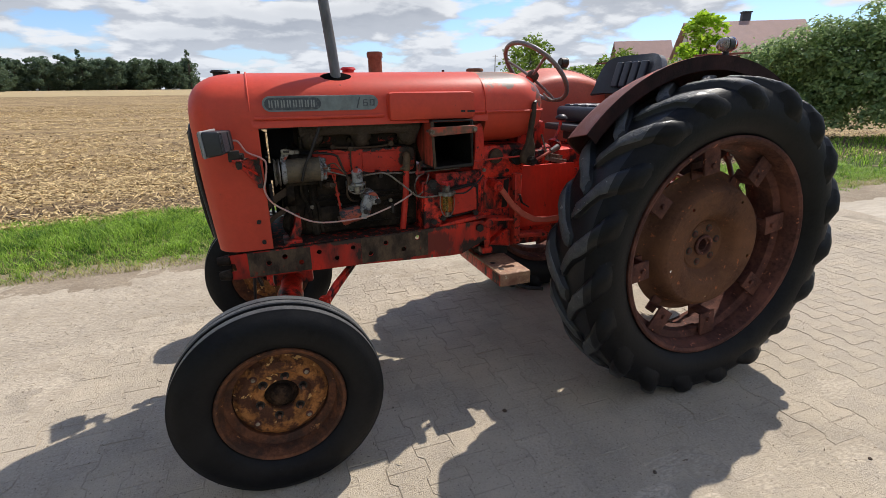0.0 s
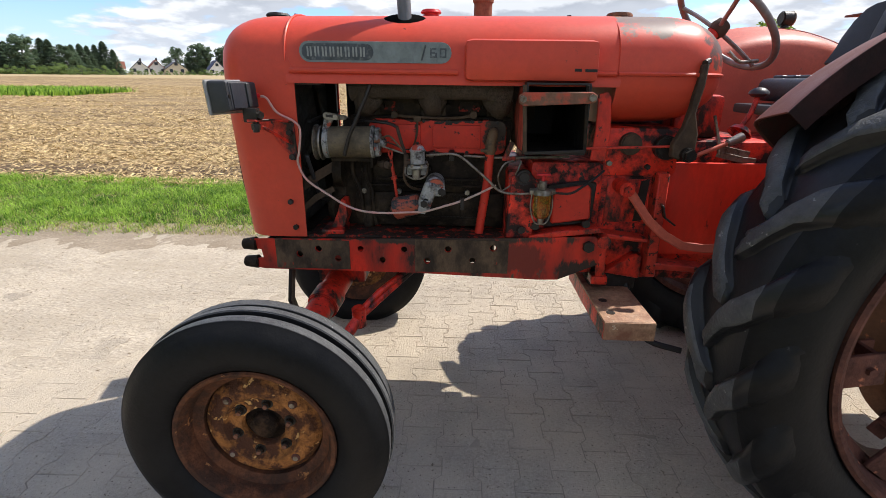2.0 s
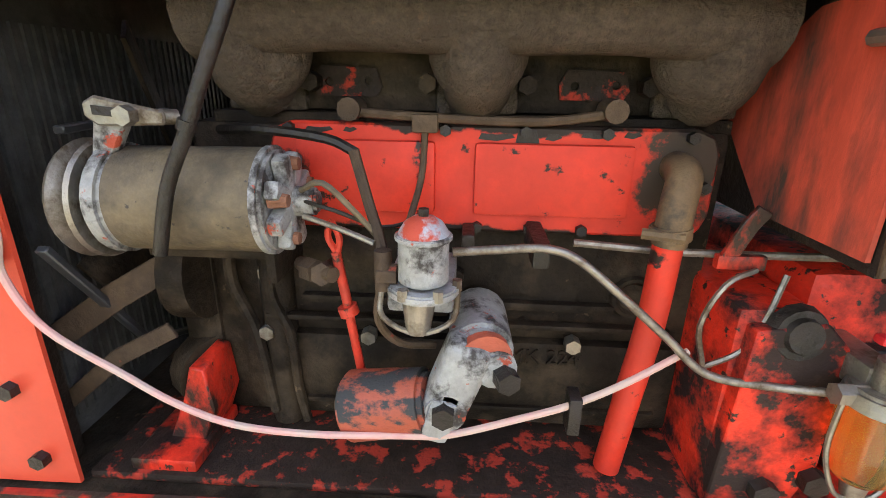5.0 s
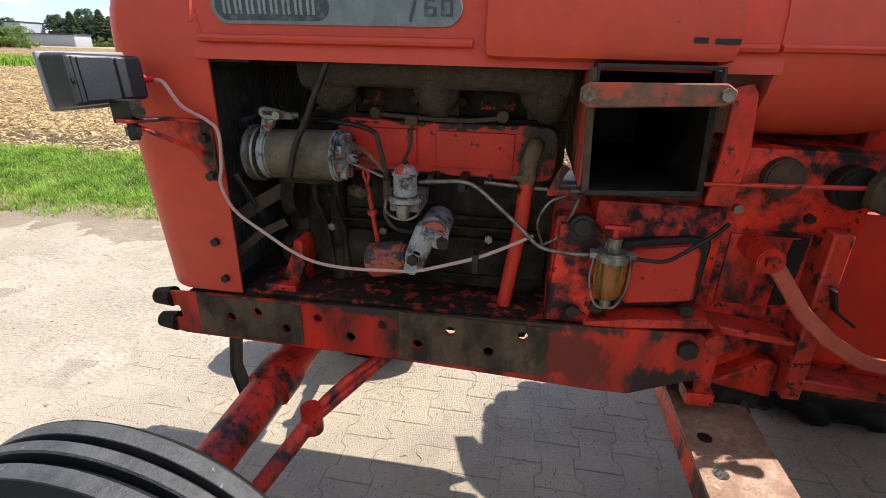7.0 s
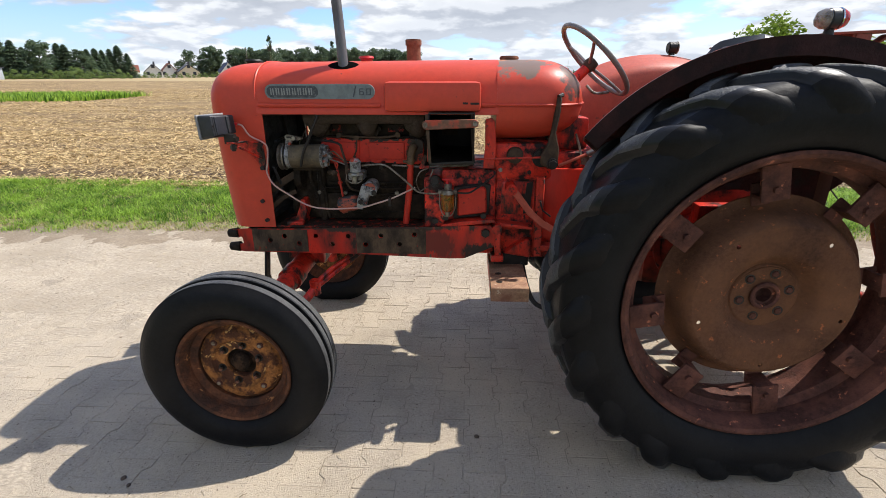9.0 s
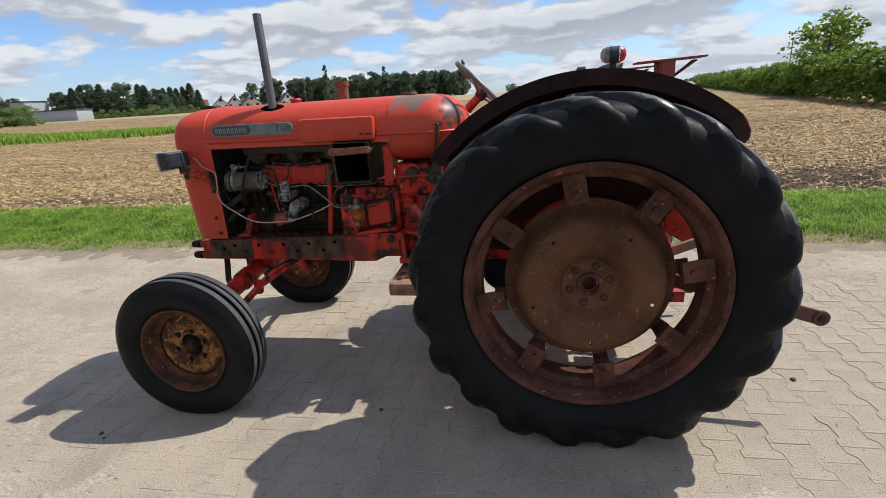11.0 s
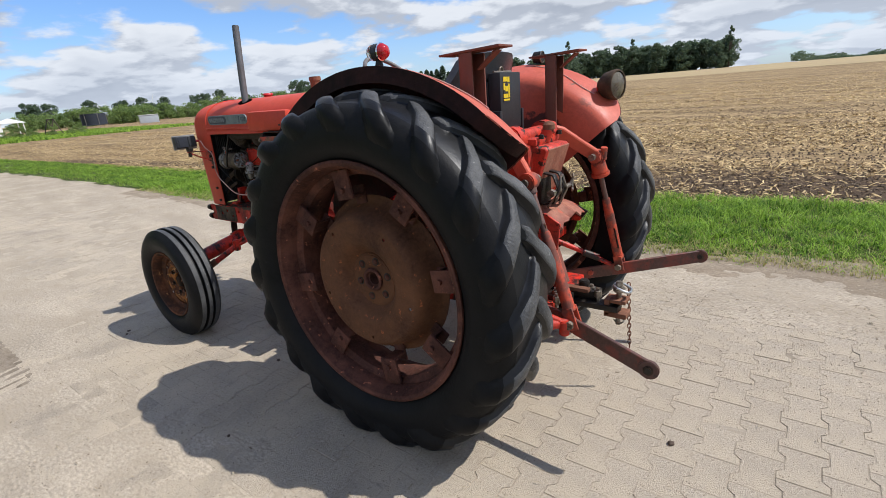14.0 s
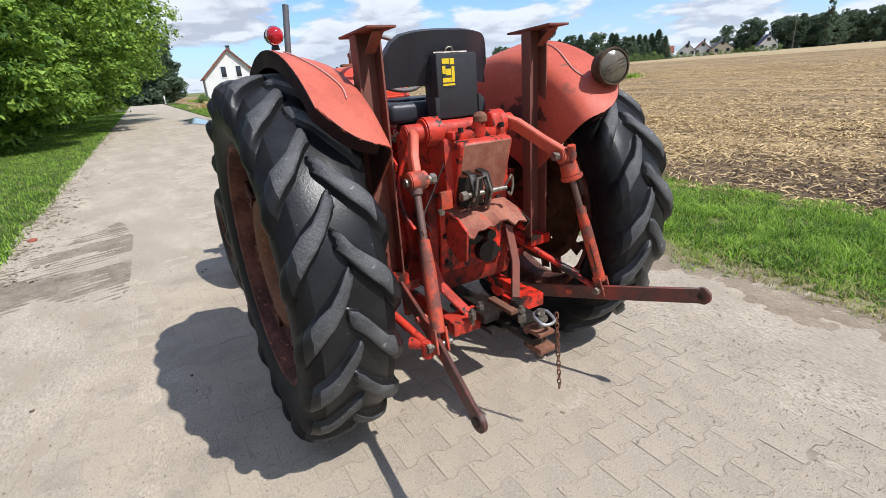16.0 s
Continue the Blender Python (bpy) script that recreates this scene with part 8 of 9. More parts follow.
# step hung below the gearbox
STEP_RUST = weathered("orange_brown_step", (0.44, 0.255, 0.150), dirt=(0.20, 0.085, 0.05), amount=0.45, scale=10, edge=0.12, rough=0.42, fine=0.4, fine_scale=70, bump=0.3, bump_scale=140, chips=(0.56, 0.44, 0.33), chip_amount=0.35, chip_scale=26, spec=0.45)
step = part("footstep", box(-0.922, -0.766, -0.482, 0.0, 0.600, 0.608, 0.002), STEP_RUST, tractor, "rusty orange-brown channel-iron footstep")
for xa in (-0.922, -0.774):
    part("step_side", box(xa, xa + 0.008, -0.4815, 0.0, 0.547, 0.5995, 0.002), RUST if xa > -0.9 else RED_OILY, step)
part("step_front", box(-0.922, -0.766, -0.487, -0.4825, 0.547, 0.607, 0.002), STEP_RUST, step)
# black discs laid on the step; the dark of the holes is painted
for y in (-0.33, -0.42):
    part("step_hole", lathe([(0, 0.0), (0.014, 0.0), (0.014, -0.003)], Matrix.Translation((-0.885, y, 0.6088)), 16), GREASE_SHADE, step)
part("step_stay", jointed(hose([(-0.77, -0.20, 0.62), (-0.74, -0.25, 0.50), (-0.70, -0.30, 0.445), (-0.60, -0.34, 0.43)], 0.011, 8, 4), box(-0.90, -0.74, -0.21, -0.05, 0.60, 0.66, 0.008)), GREASE_SHADE, tractor)

# ---- steering ----
col = Vector((-0.461, 0.068, 1.495))
nrm = Vector((0.708, 0.091, 0.700)).normalized()
WHEEL_GRIP = weathered("greyed_steering_plastic", (0.19, 0.175, 0.165), dirt=(0.11, 0.085, 0.07), amount=0.42, scale=14, edge=0.15, rough=0.34, rough_dirt=0.5, fine=0.2, bump=0.1, spec=0.5)
sm = Matrix.Translation(col) @ nrm.to_track_quat("Z", "Y").to_matrix().to_4x4()
swl = part("steering_wheel", lathe([(0.2 + 0.0115 * math.cos(a), 0.0115 * math.sin(a)) for a in np.linspace(0, 2 * math.pi, 13)[:-1]], sm, 48, True), WHEEL_GRIP, tractor, "thin greyed steering wheel with three spokes")
for k in range(3):
    a = k * 2.0944 + 0.5
    part("spoke", hose([sm @ Vector((0.02 * math.cos(a), 0.02 * math.sin(a), -0.03)), sm @ Vector((0.11 * math.cos(a), 0.11 * math.sin(a), -0.012)), sm @ Vector((0.199 * math.cos(a), 0.199 * math.sin(a), 0))], 0.0075, 8, 4), WHEEL_GRIP, swl)
part("wheel_hub", lathe([(0, 0.0), (0.026, -0.004), (0.032, -0.03), (0.026, -0.05), (0, -0.05)], sm, 22), BROWN_STEEL, swl)
part("steering_column", rod(sm @ Vector((0, 0, -0.03)), (-0.78, 0.03, 1.19), 0.022, 0.032, 14), RED_OILY, tractor)
part("dash", jointed(block((0.05, 0.30, 0.13), Matrix.Translation((-0.60, 0.02, 1.30)) @ Matrix.Rotation(radians(-30), 4, "Y"), 0.015), box(-0.66, -0.5, -0.12, 0.15, 1.12, 1.26, 0.02)), RED_OILY, tractor)
part("hand_bar", hose([(-0.535, -0.14, 1.39), (-0.50, -0.15, 1.36), (-0.44, -0.14, 1.365)], 0.006, 8, 4), STEEL, tractor)

# ---- fenders ----
def fender(side):
    prof = [(0.31, 0.425), (0.62, 0.425), (0.70, 0.427), (0.735, 0.434), (0.758, 0.447), (0.775, 0.47), (0.790, 0.51), (0.803, 0.555), (0.815, 0.60), (0.824, 0.635), (0.828, 0.650), (0.829, 0.6575), (0.829, 0.661)]
    def reach(k, y, trim=0.0):
        """The angle of the k-th of 41 sections; the rear end is cut away towards the outer edge."""
        a0 = 40.5 + trim + 9.5 * max(0.0, (y - 0.46) / 0.2) ** 3
        return radians(a0 + (141 - trim - a0) * k / 40)
    rings = [[(AXLE_X + r * math.cos(reach(k, y)), side * y, AXLE_Z + r * math.sin(reach(k, y))) for r, y in prof] for k in range(41)]
    f = part("fender", shell(rings, 0.004), RED_FENDER_FAR if side > 0 else RED_FENDER, tractor, "rounded red shell fender with scratched paint", 50)
    # second sheet inside the fender; its dark maroon holds the shade under it
    under = [[(AXLE_X + (q - 0.0075) * math.cos(reach(k, y, 0.4)), side * (y + (0.006 if q < 0.79 and y < 0.5 else 0)), AXLE_Z + (q - 0.0075) * math.sin(reach(k, y, 0.4))) for q, y in prof[:-1]] for k in range(41)]
    part("fender_underside", shell(under, 0.002), UNDERSIDE, f, "dark maroon underside, its shade in the colour", 50)
    edge = [(reach(k, 0.664), 0.664) for k in range(40, -1, -1)] + [(reach(0, y), y) for y in (0.655, 0.64, 0.62, 0.60, 0.575, 0.55, 0.52, 0.49)]
    lip = [[(AXLE_X + r * math.cos(a), side * y, AXLE_Z + r * math.sin(a)) for r in [k * np.interp(y, [p[1] for p in prof[4:]], [p[0] for p in prof[4:]]) for k in (1.0, 0.985, 0.955, 0.928)]] for a, y in edge]
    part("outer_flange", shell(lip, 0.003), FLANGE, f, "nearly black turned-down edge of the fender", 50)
    # plate carrying on the dark inner wall, shade in its colour too
    apron = [(AXLE_X + r * math.cos(radians(a)), AXLE_Z + r * math.sin(radians(a))) for r, a in ((0.33, 139), (0.60, 139), (0.60, 150), (0.58, 162), (0.52, 172), (0.33, 172))]
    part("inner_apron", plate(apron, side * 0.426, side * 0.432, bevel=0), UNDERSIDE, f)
    part("fender_stay", box(-0.12, 0.12, min(side * 0.36, side * 0.425), max(side * 0.36, side * 0.425), 0.86, 0.95, 0.006), RED_OILY, f)
    for x in (-0.25, 0.0, 0.25):
        for z in (1.08, 1.2):
            part("stay_bolt", bolt((x, side * 0.42, z), (0, -side, 0), 0.011, 0.01), RED_OILY, f)
    wire = [(AXLE_X + (np.interp(y, [p[1] for p in prof[4:]], [p[0] for p in prof[4:]]) + 0.004) * math.cos(radians(a)), side * y, AXLE_Z + (np.interp(y, [p[1] for p in prof[4:]], [p[0] for p in prof[4:]]) + 0.004) * math.sin(radians(a))) for a, y in ((83, 0.615), (77, 0.600), (71, 0.575), (65, 0.545), (59, 0.525), (54, 0.535))]
    part("fender_wire", hose(wire, 0.0026, 7, 4), PINK, tractor, "thin pink wire over the fender")
    return f


def side_lamp(x, y, z):
    tl = part("side_lamp", rod((x - 0.015, y, z), (x + 0.015, y, z), 0.030, n=24, bevel=0.003), BLACK, tractor, "round fender lamp, clear in front and red behind")
    turn = Matrix.Translation((x - 0.015, y, z)) @ Matrix.Rotation(radians(-90), 4, "Y")
    part("front_glass", lathe([(0.029, 0.0), (0.029, 0.010), (0.022, 0.024), (0.010, 0.030), (0, 0.031)], turn, 24), LENS, tl, "ribbed clear glass")
    part("front_reflector", lathe([(0.026, 0.0), (0.019, 0.010), (0, 0.016)], turn, 20), STEEL, tl)
    turn = Matrix.Translation((x + 0.015, y, z)) @ Matrix.Rotation(radians(90), 4, "Y")
    part("rear_glass", lathe([(0.029, 0.0), (0.029, 0.010), (0.022, 0.024), (0.010, 0.030), (0, 0.031)], turn, 24), LENS_RED, tl, "red glass")
    part("chrome_rim", lathe([(0.030, 0.0), (0.032, 0.003), (0.029, 0.006)], turn, 24), CHROME, tl)
    part("lamp_foot", rod((x, y, z - 0.048), (x, y, z - 0.029), 0.016, 0.012, 12), GREASE_SHADE, tl)


# dark red paint of the inner side, deepened by shade put into the colour
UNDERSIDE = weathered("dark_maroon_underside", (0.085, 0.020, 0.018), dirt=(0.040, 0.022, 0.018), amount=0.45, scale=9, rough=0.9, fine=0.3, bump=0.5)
# near fender, toned darker brown-maroon over its front half
RED_FENDER = weathered("brown_red_fender", (0.57, 0.125, 0.074), dirt=(0.36, 0.078, 0.05), amount=0.44, scale=5, edge=0.14, rough=0.5, fine=0.16, fine_scale=60, bump=0.12, chips=(0.16, 0.062, 0.045), chip_amount=0.35, chip_scale=13, 
                       stains_and_shade=(((-0.62, -0.56, 1.26), (0.50, 0.5, 0.46), (0.15, 0.052, 0.038)),))
# brown patches are worn paint; the last, dark maroon one is painted shadow
RED_FENDER_FAR = weathered("rubbed_red_fender", (0.56, 0.110, 0.064), dirt=(0.42, 0.082, 0.05), amount=0.45, scale=4, edge=0.14, rough=0.48, fine=0.14, fine_scale=60, bump=0.10, chips=(0.17, 0.085, 0.055), chip_amount=0.325, chip_scale=12,
                           stains_and_shade=(((0.40, 0.46, 1.44), (0.07, 0.09, 0.045), (0.17, 0.10, 0.065)), ((0.655, 0.50, 1.22), (0.05, 0.10, 0.06), (0.11, 0.07, 0.05)), ((0.52, 0.43, 1.33), (0.10, 0.06, 0.05), (0.30, 0.085, 0.055)), ((0.15, 0.42, 1.20), (0.24, 0.03, 0.10), (0.09, 0.035, 0.028))))
# near-black lip along the fender's outer and rear edge
FLANGE = weathered("near_black_fender_lip", (0.040, 0.0155, 0.014), dirt=(0.018, 0.0115, 0.011), amount=0.45, scale=8, edge=0.12, rough=0.6, fine=0.25, bump=0.2, spec=0.12, chips=(0.14, 0.045, 0.03), chip_amount=0.27, chip_scale=22)
fender(-1)
fender(1)
side_lamp(0.067, -0.632, 1.588)
dead = part("side_lamp", jointed(rod((0.075, 0.66, 1.578), (0.125, 0.66, 1.578), 0.031, n=24, bevel=0.005), rod((0.10, 0.66, 1.54), (0.10, 0.66, 1.552), 0.018, 0.014, 14)), GREASE_SHADE, tractor, "round blackened fender lamp without glass")
part("rim", lathe([(0.028, 0.0), (0.0325, 0.002), (0.0325, 0.006), (0.028, 0.007)], Matrix.Translation((0.121, 0.66, 1.578)) @ Matrix.Rotation(radians(90), 4, "Y"), 24), STEEL, dead)

# round rear lamp
lm = Matrix.Translation((0.556, 0.588, 1.40)) @ Matrix.Rotation(radians(-14), 4, "Z") @ Matrix.Rotation(radians(88), 4, "Y") @ Matrix.Scale(1.3, 4)
rl = part("rear_lamp", lathe([(0, -0.065), (0.03, -0.06), (0.05, -0.035), (0.056, -0.005), (0.058, 0.01), (0.055, 0.018), (0.050, 0.018)], lm, 32), BROWN_STEEL, tractor, "round dark rusty rear working lamp")
part("lens", lathe([(0, 0.026), (0.025, 0.024), (0.043, 0.018), (0.051, 0.012)], lm, 32), LENS_OLD, rl, "clouded old lens")
part("wiper_line", jointed(*[block((0.001, 0.095, 0.003), lm @ Matrix.Translation((0.0 + k * 0.012, 0, 0.0245)) @ Matrix.Rotation(0.4, 4, "Z") @ Matrix.Rotation(radians(90), 4, "Y"), 0) for k in (-1, 0, 1)]), BROWN_STEEL, rl)
part("lamp_arm", jointed(rod((0.50, 0.585, 1.34), (0.52, 0.59, 1.375), 0.014, n=12), rod((0.47, 0.57, 1.385), (0.51, 0.59, 1.39), 0.012, n=10)), RED_OILY, rl)

# ---- seat ----
seat = part("seat", block((0.37, 0.49, 0.085), Matrix.Translation((-0.025, 0.0, 1.275)), 0.035, 4), VINYL, tractor, "black vinyl tractor seat with ribbed back")
for k in range(5):
    part("cushion_rib", block((0.26, 0.055, 0.02), Matrix.Translation((-0.05, -0.13 + 0.075 * k, 1.318)), 0.009, 3), VINYL, seat)
back_rings = []
for i in range(29):
    u = -1 + 1.68 * i / 28
    a, sg = abs(u), (1 if u > 0 else -1)
    q = max(0.0, (a - 0.5) / 0.5)
    y = 0.025 + sg * (0.18 * min(a / 0.5, 1) + (0.085 if sg > 0 else 0.125) * math.sin(min(1, q * 1.6) * math.pi / 2))
    x = 0.135 - 0.05 * min(a / 0.5, 1) ** 2 - 0.125 * q ** 1.25
    hi = 1.592 - 0.012 * min(a / 0.5, 1) ** 4 - 0.115 * min(q / 0.36, 1) ** 1.8 - 0.02 * max(0, (q - 0.36) / 0.64)
    lo = 1.385 - 0.028 * q
    back_rings.append([(x + 0.055 * v * (1 - 0.7 * q), y - sg * 0.03 * v * (1 - v) * min(1, 2 * a), lo + (hi - lo) * v) for v in [k / 9 for k in range(10)]])
part("backrest", shell(back_rings, 0.036), VINYL, seat, "curved charcoal backrest with low side wings", 60)
for k in range(4):
    part("back_rib", block((0.024, 0.05, 0.14), Matrix.Translation((0.122, -0.075 + 0.066 * k, 1.485)) @ Matrix.Rotation(radians(15), 4, "Y"), 0.008, 3), VINYL, seat)
part("seat_frame", jointed(box(-0.30, 0.20, -0.17, 0.21, 1.19, 1.225, 0.01), box(-0.20, 0.20, -0.13, 0.17, 1.13, 1.20, 0.015), box(0.15, 0.195, -0.07, 0.11, 1.2, 1.46, 0.008)), BLACK, seat, "black suspension frame")
bx = part("control_box", jointed(box(0.196, 0.258, -0.070, 0.125, 1.245, 1.495, 0.008), box(0.19, 0.264, -0.088, -0.068, 1.23, 1.33, 0.004), box(0.19, 0.264, 0.123, 0.14, 1.23, 1.33, 0.004)), BLACK, seat, "flat black box behind the seat")
part("warning_label", plate([(-0.045, 1.365), (0.015, 1.365), (0.015, 1.475), (-0.045, 1.475)], 0, 0.0012, bevel=0, m=Matrix.Translation((0.2585, 0, 0)) @ Matrix.Rotation(radians(-90), 4, "Z") @ Matrix.Diagonal((-1, 1, 1, 1))), BLACK, bx)
for y0, y1, z0, z1 in ((-0.045, -0.012, 1.455, 1.475), (-0.045, -0.03, 1.418, 1.448), (-0.028, -0.004, 1.412, 1.436), (-0.045, -0.004, 1.385, 1.402), (-0.045, 0.012, 1.372, 1.380), (-0.008, 0.012, 1.452, 1.475), (-0.001, 0.012, 1.385, 1.445)):
    part("label_mark", box(0.2594, 0.2606, y0, y1, z0, z1, 0), YELLOW, bx, "yellow warning sign")
part("box_hinge", jointed(hose([(0.215, 0.0, 1.497), (0.215, 0.008, 1.515), (0.215, 0.03, 1.518), (0.215, 0.04, 1.497)], 0.004, 7, 4), rod((0.22, -0.06, 1.498), (0.22, 0.10, 1.498), 0.006, n=8)), STEEL, bx)

RAG = weathered("white_red_rag", (0.74, 0.73, 0.70), dirt=(0.52, 0.03, 0.035), amount=0.46, scale=22, edge=0.03, rough=0.8, fine=0.1, bump=0.3, bump_scale=40)
cloth = bmesh.new()
bmesh.ops.create_icosphere(cloth, subdivisions=4, radius=1.0)
for v in cloth.verts:
    n = v.co.normalized()
    v.co = Vector((n.x * 0.065, n.y * 0.062, n.z * 0.055)) * (1 + 0.30 * noise.noise(n * 2.3) + 0.20 * abs(noise.noise(n * 6.1)))
    v.co.z = max(v.co.z, -0.038)
    v.co = v.co * 0.85 + Vector((0.0, -0.165, 1.205))
rag = new("rag", finish(cloth, "rag", RAG, 30))
tagged(rag, "crumpled white and red plastic rag beside the seat frame", "rag")

# ---- mudguard posts: upright angle irons with flat tops ----
def post_iron(y, side):
    p = part("upright_iron", box(0.285, 0.293, y - 0.045, y + 0.045, 0.66, 1.562, 0.002), RUST_RED, tractor, "upright rusty red channel-iron post")
    for k in (-1, 1):
        part("iron_flange", box(0.2935, 0.345, y + k * 0.045 - 0.004, y + k * 0.045 + 0.004, 0.66, 1.562, 0.002), RUST_RED, p)
    part("top_plate", block((0.265, 0.105, 0.008), Matrix.Translation((0.332, y, 1.568)) @ Matrix.Rotation(radians(-2.5), 4, "Y"), 0.002), RUST_RED, p, "flat rusty top plate")
    part("gusset", plate([(0.345, 1.50), (0.352, 1.50), (0.44, 1.562), (0.425, 1.564)], y - 0.02, y + 0.02), RUST_RED, p)
    part("foot", jointed(box(0.20, 0.36, y - 0.06, y + 0.06, 0.62, 0.665, 0.006)), RED_OILY, p)


RUST_RED = weathered("rusty_red_iron", (0.21, 0.062, 0.042), dirt=(0.13, 0.058, 0.04), amount=0.45, scale=7, edge=0.15, rough=0.75, fine=0.2, bump=0.2, chips=(0.35, 0.07, 0.04), chip_amount=0.28, chip_scale=18, stretch=(1, 1, 0.4))
post_iron(-0.385, -1)
post_iron(0.385, 1)

# ---- rear axle and lift housing ----
SHIELD = weathered("bare_brown_sheet", (0.36, 0.145, 0.092), dirt=(0.24, 0.070, 0.045), amount=0.46, scale=9, edge=0.1, rough=0.6, fine=0.3, bump=0.25, chips=(0.44, 0.085, 0.05), chip_amount=0.36, chip_scale=20)
rear = part("rear_axle_housing", jointed(box(-0.22, 0.34, -0.21, 0.21, 0.52, 0.98, 0.03), *[lathe([(0.165, 0.2), (0.15, 0.24), (0.11, 0.32), (0.095, 0.45), (0.095, 0.60), (0.13, 0.61), (0.13, 0.64), (0, 0.64)], Matrix.Translation((0, 0, AXLE_Z)) @ Matrix.Rotation(radians(-90 * s), 4, "X"), 32) for s in (-1, 1)]), RED_FLAKED, tractor, "oily red rear axle casing")
for s in (-1, 1):
    part("trumpet_flange", lathe([(0.165, 0.0), (0.19, 0.0), (0.19, 0.02), (0.165, 0.02)], Matrix.Translation((0, s * 0.21, AXLE_Z)) @ Matrix.Rotation(radians(-90 * s), 4, "X"), 32, True), RED_FLAKED, rear)
    part("brake_drum", lathe([(0, 0.0), (0.15, 0.0), (0.165, 0.015), (0.165, 0.08), (0.1, 0.09)], Matrix.Translation((0.03, s * 0.34, 0.66)) @ Matrix.Rotation(radians(-90 * s), 4, "X"), 36), RED_FLAKED, rear, "round oily brake housing")
    part("drum_bracket", jointed(box(0.12, 0.3, min(s * 0.25, s * 0.33), max(s * 0.25, s * 0.33), 0.56, 0.60, 0.006), rod((0.2, s * 0.27, 0.4), (0.22, s * 0.29, 0.58), 0.02)), RED_FLAKED, rear)
lift = part("lift_housing", jointed(box(0.02, 0.44, -0.17, 0.14, 0.96, 1.19, 0.025), plate([(0.30, 1.20), (0.505, 1.175), (0.51, 1.155), (0.44, 0.94), (0.36, 0.90), (0.28, 0.92)], -0.135, 0.105, bevel=0.008), box(0.10, 0.46, -0.14, 0.11, 1.18, 1.212, 0.01)), RED_CLEAN, tractor, "red hydraulic lift casing")
part("rear_face", plate([(0.508, 1.168), (0.514, 1.165), (0.452, 0.965), (0.446, 0.968)], -0.125, 0.095), SHIELD, lift, "rust-brown sloping rear face")
part("cross_shaft", jointed(rod((0.375, -0.30, 1.215), (0.375, 0.20, 1.215), 0.036, n=22, bevel=0.004), rod((0.375, -0.225, 1.215), (0.375, -0.15, 1.215), 0.056, n=24, bevel=0.006), rod((0.375, 0.08, 1.215), (0.375, 0.15, 1.215), 0.056, n=24, bevel=0.006)), RED_CLEAN, lift)
part("filler_neck", jointed(rod((0.44, -0.02, 1.19), (0.462, -0.015, 1.245), 0.028, 0.024, 18, 0.003)), RED_CLEAN, lift)
part("filler_cap", lathe([(0, 0.03), (0.014, 0.026), (0.022, 0.016), (0.022, 0.0), (0, 0.0)], Matrix.Translation((0.463, -0.015, 1.24)) @ Matrix.Scale(1.25, 4), 20), RUST, lift, "domed rusty filler cap")
part("clevis", plate([(0.40, 1.20), (0.46, 1.20), (0.45, 1.262), (0.425, 1.27), (0.405, 1.25)], 0.05, 0.10, bevel=0.005), RED_CLEAN, lift)
for x, y, z in ((0.47, -0.11, 1.213), (0.47, 0.08, 1.213), (0.30, -0.12, 1.213), (0.33, 0.04, 1.213), (0.39, -0.09, 1.213)):
    part("lift_bolt", bolt((x, y, z), (0, 0, 1), 0.012, 0.014), GREASE_SHADE, lift)
armL = part("lift_arm", jointed(strap([(0.375, -0.275, 1.215), (0.42, -0.285, 1.205), (0.465, -0.315, 1.14), (0.515, -0.335, 1.075)], 0.055, 0.03, (0.6, 0, 0.6)), rod((0.52, -0.365, 1.072), (0.52, -0.30, 1.072), 0.032, n=20, bevel=0.004)), RED_WORN, tractor, "cranked red lift arm")
part("pin", jointed(rod((0.522, -0.385, 1.07), (0.522, -0.28, 1.07), 0.016, n=16), bolt((0.522, -0.28, 1.07), (0, 1, 0), 0.02, 0.016)), STEEL, armL)
armR = part("lift_arm", jointed(strap([(0.375, 0.155, 1.225), (0.43, 0.19, 1.205), (0.50, 0.27, 1.13), (0.555, 0.335, 1.075)], 0.062, 0.026, (0.5, -0.3, 0.7)), rod((0.555, 0.305, 1.072), (0.56, 0.365, 1.07), 0.032, n=20, bevel=0.004)), RED_WORN, tractor, "cranked red lift arm")
part("pin", jointed(rod((0.55, 0.29, 1.072), (0.56, 0.385, 1.07), 0.016, n=16), bolt((0.55, 0.292, 1.072), (0, -1, 0), 0.018, 0.014)), STEEL, armR)
ORANGE_RED = weathered("rubbed_orange_red", (0.50, 0.070, 0.032), dirt=(0.16, 0.055, 0.040), amount=0.49, scale=14, edge=0.06, rough=0.55, fine=0.15, bump=0.15, chips=(0.08, 0.05, 0.04), chip_amount=0.3, chip_scale=24)
LINK = weathered("brown_link_bar", (0.105, 0.047, 0.036), dirt=(0.34, 0.052, 0.03), amount=0.43, scale=5, edge=0.1, rough=0.55, fine=0.28, fine_scale=60, bump=0.2, chips=(0.05, 0.03, 0.024), chip_amount=0.33, chip_scale=26, spec=0.45)
GREY_ROD = weathered("bare_grey_rod", (0.16, 0.095, 0.08), dirt=(0.085, 0.05, 0.042), amount=0.4, scale=20, rough=0.55, metal=0.3, bump=0.2)


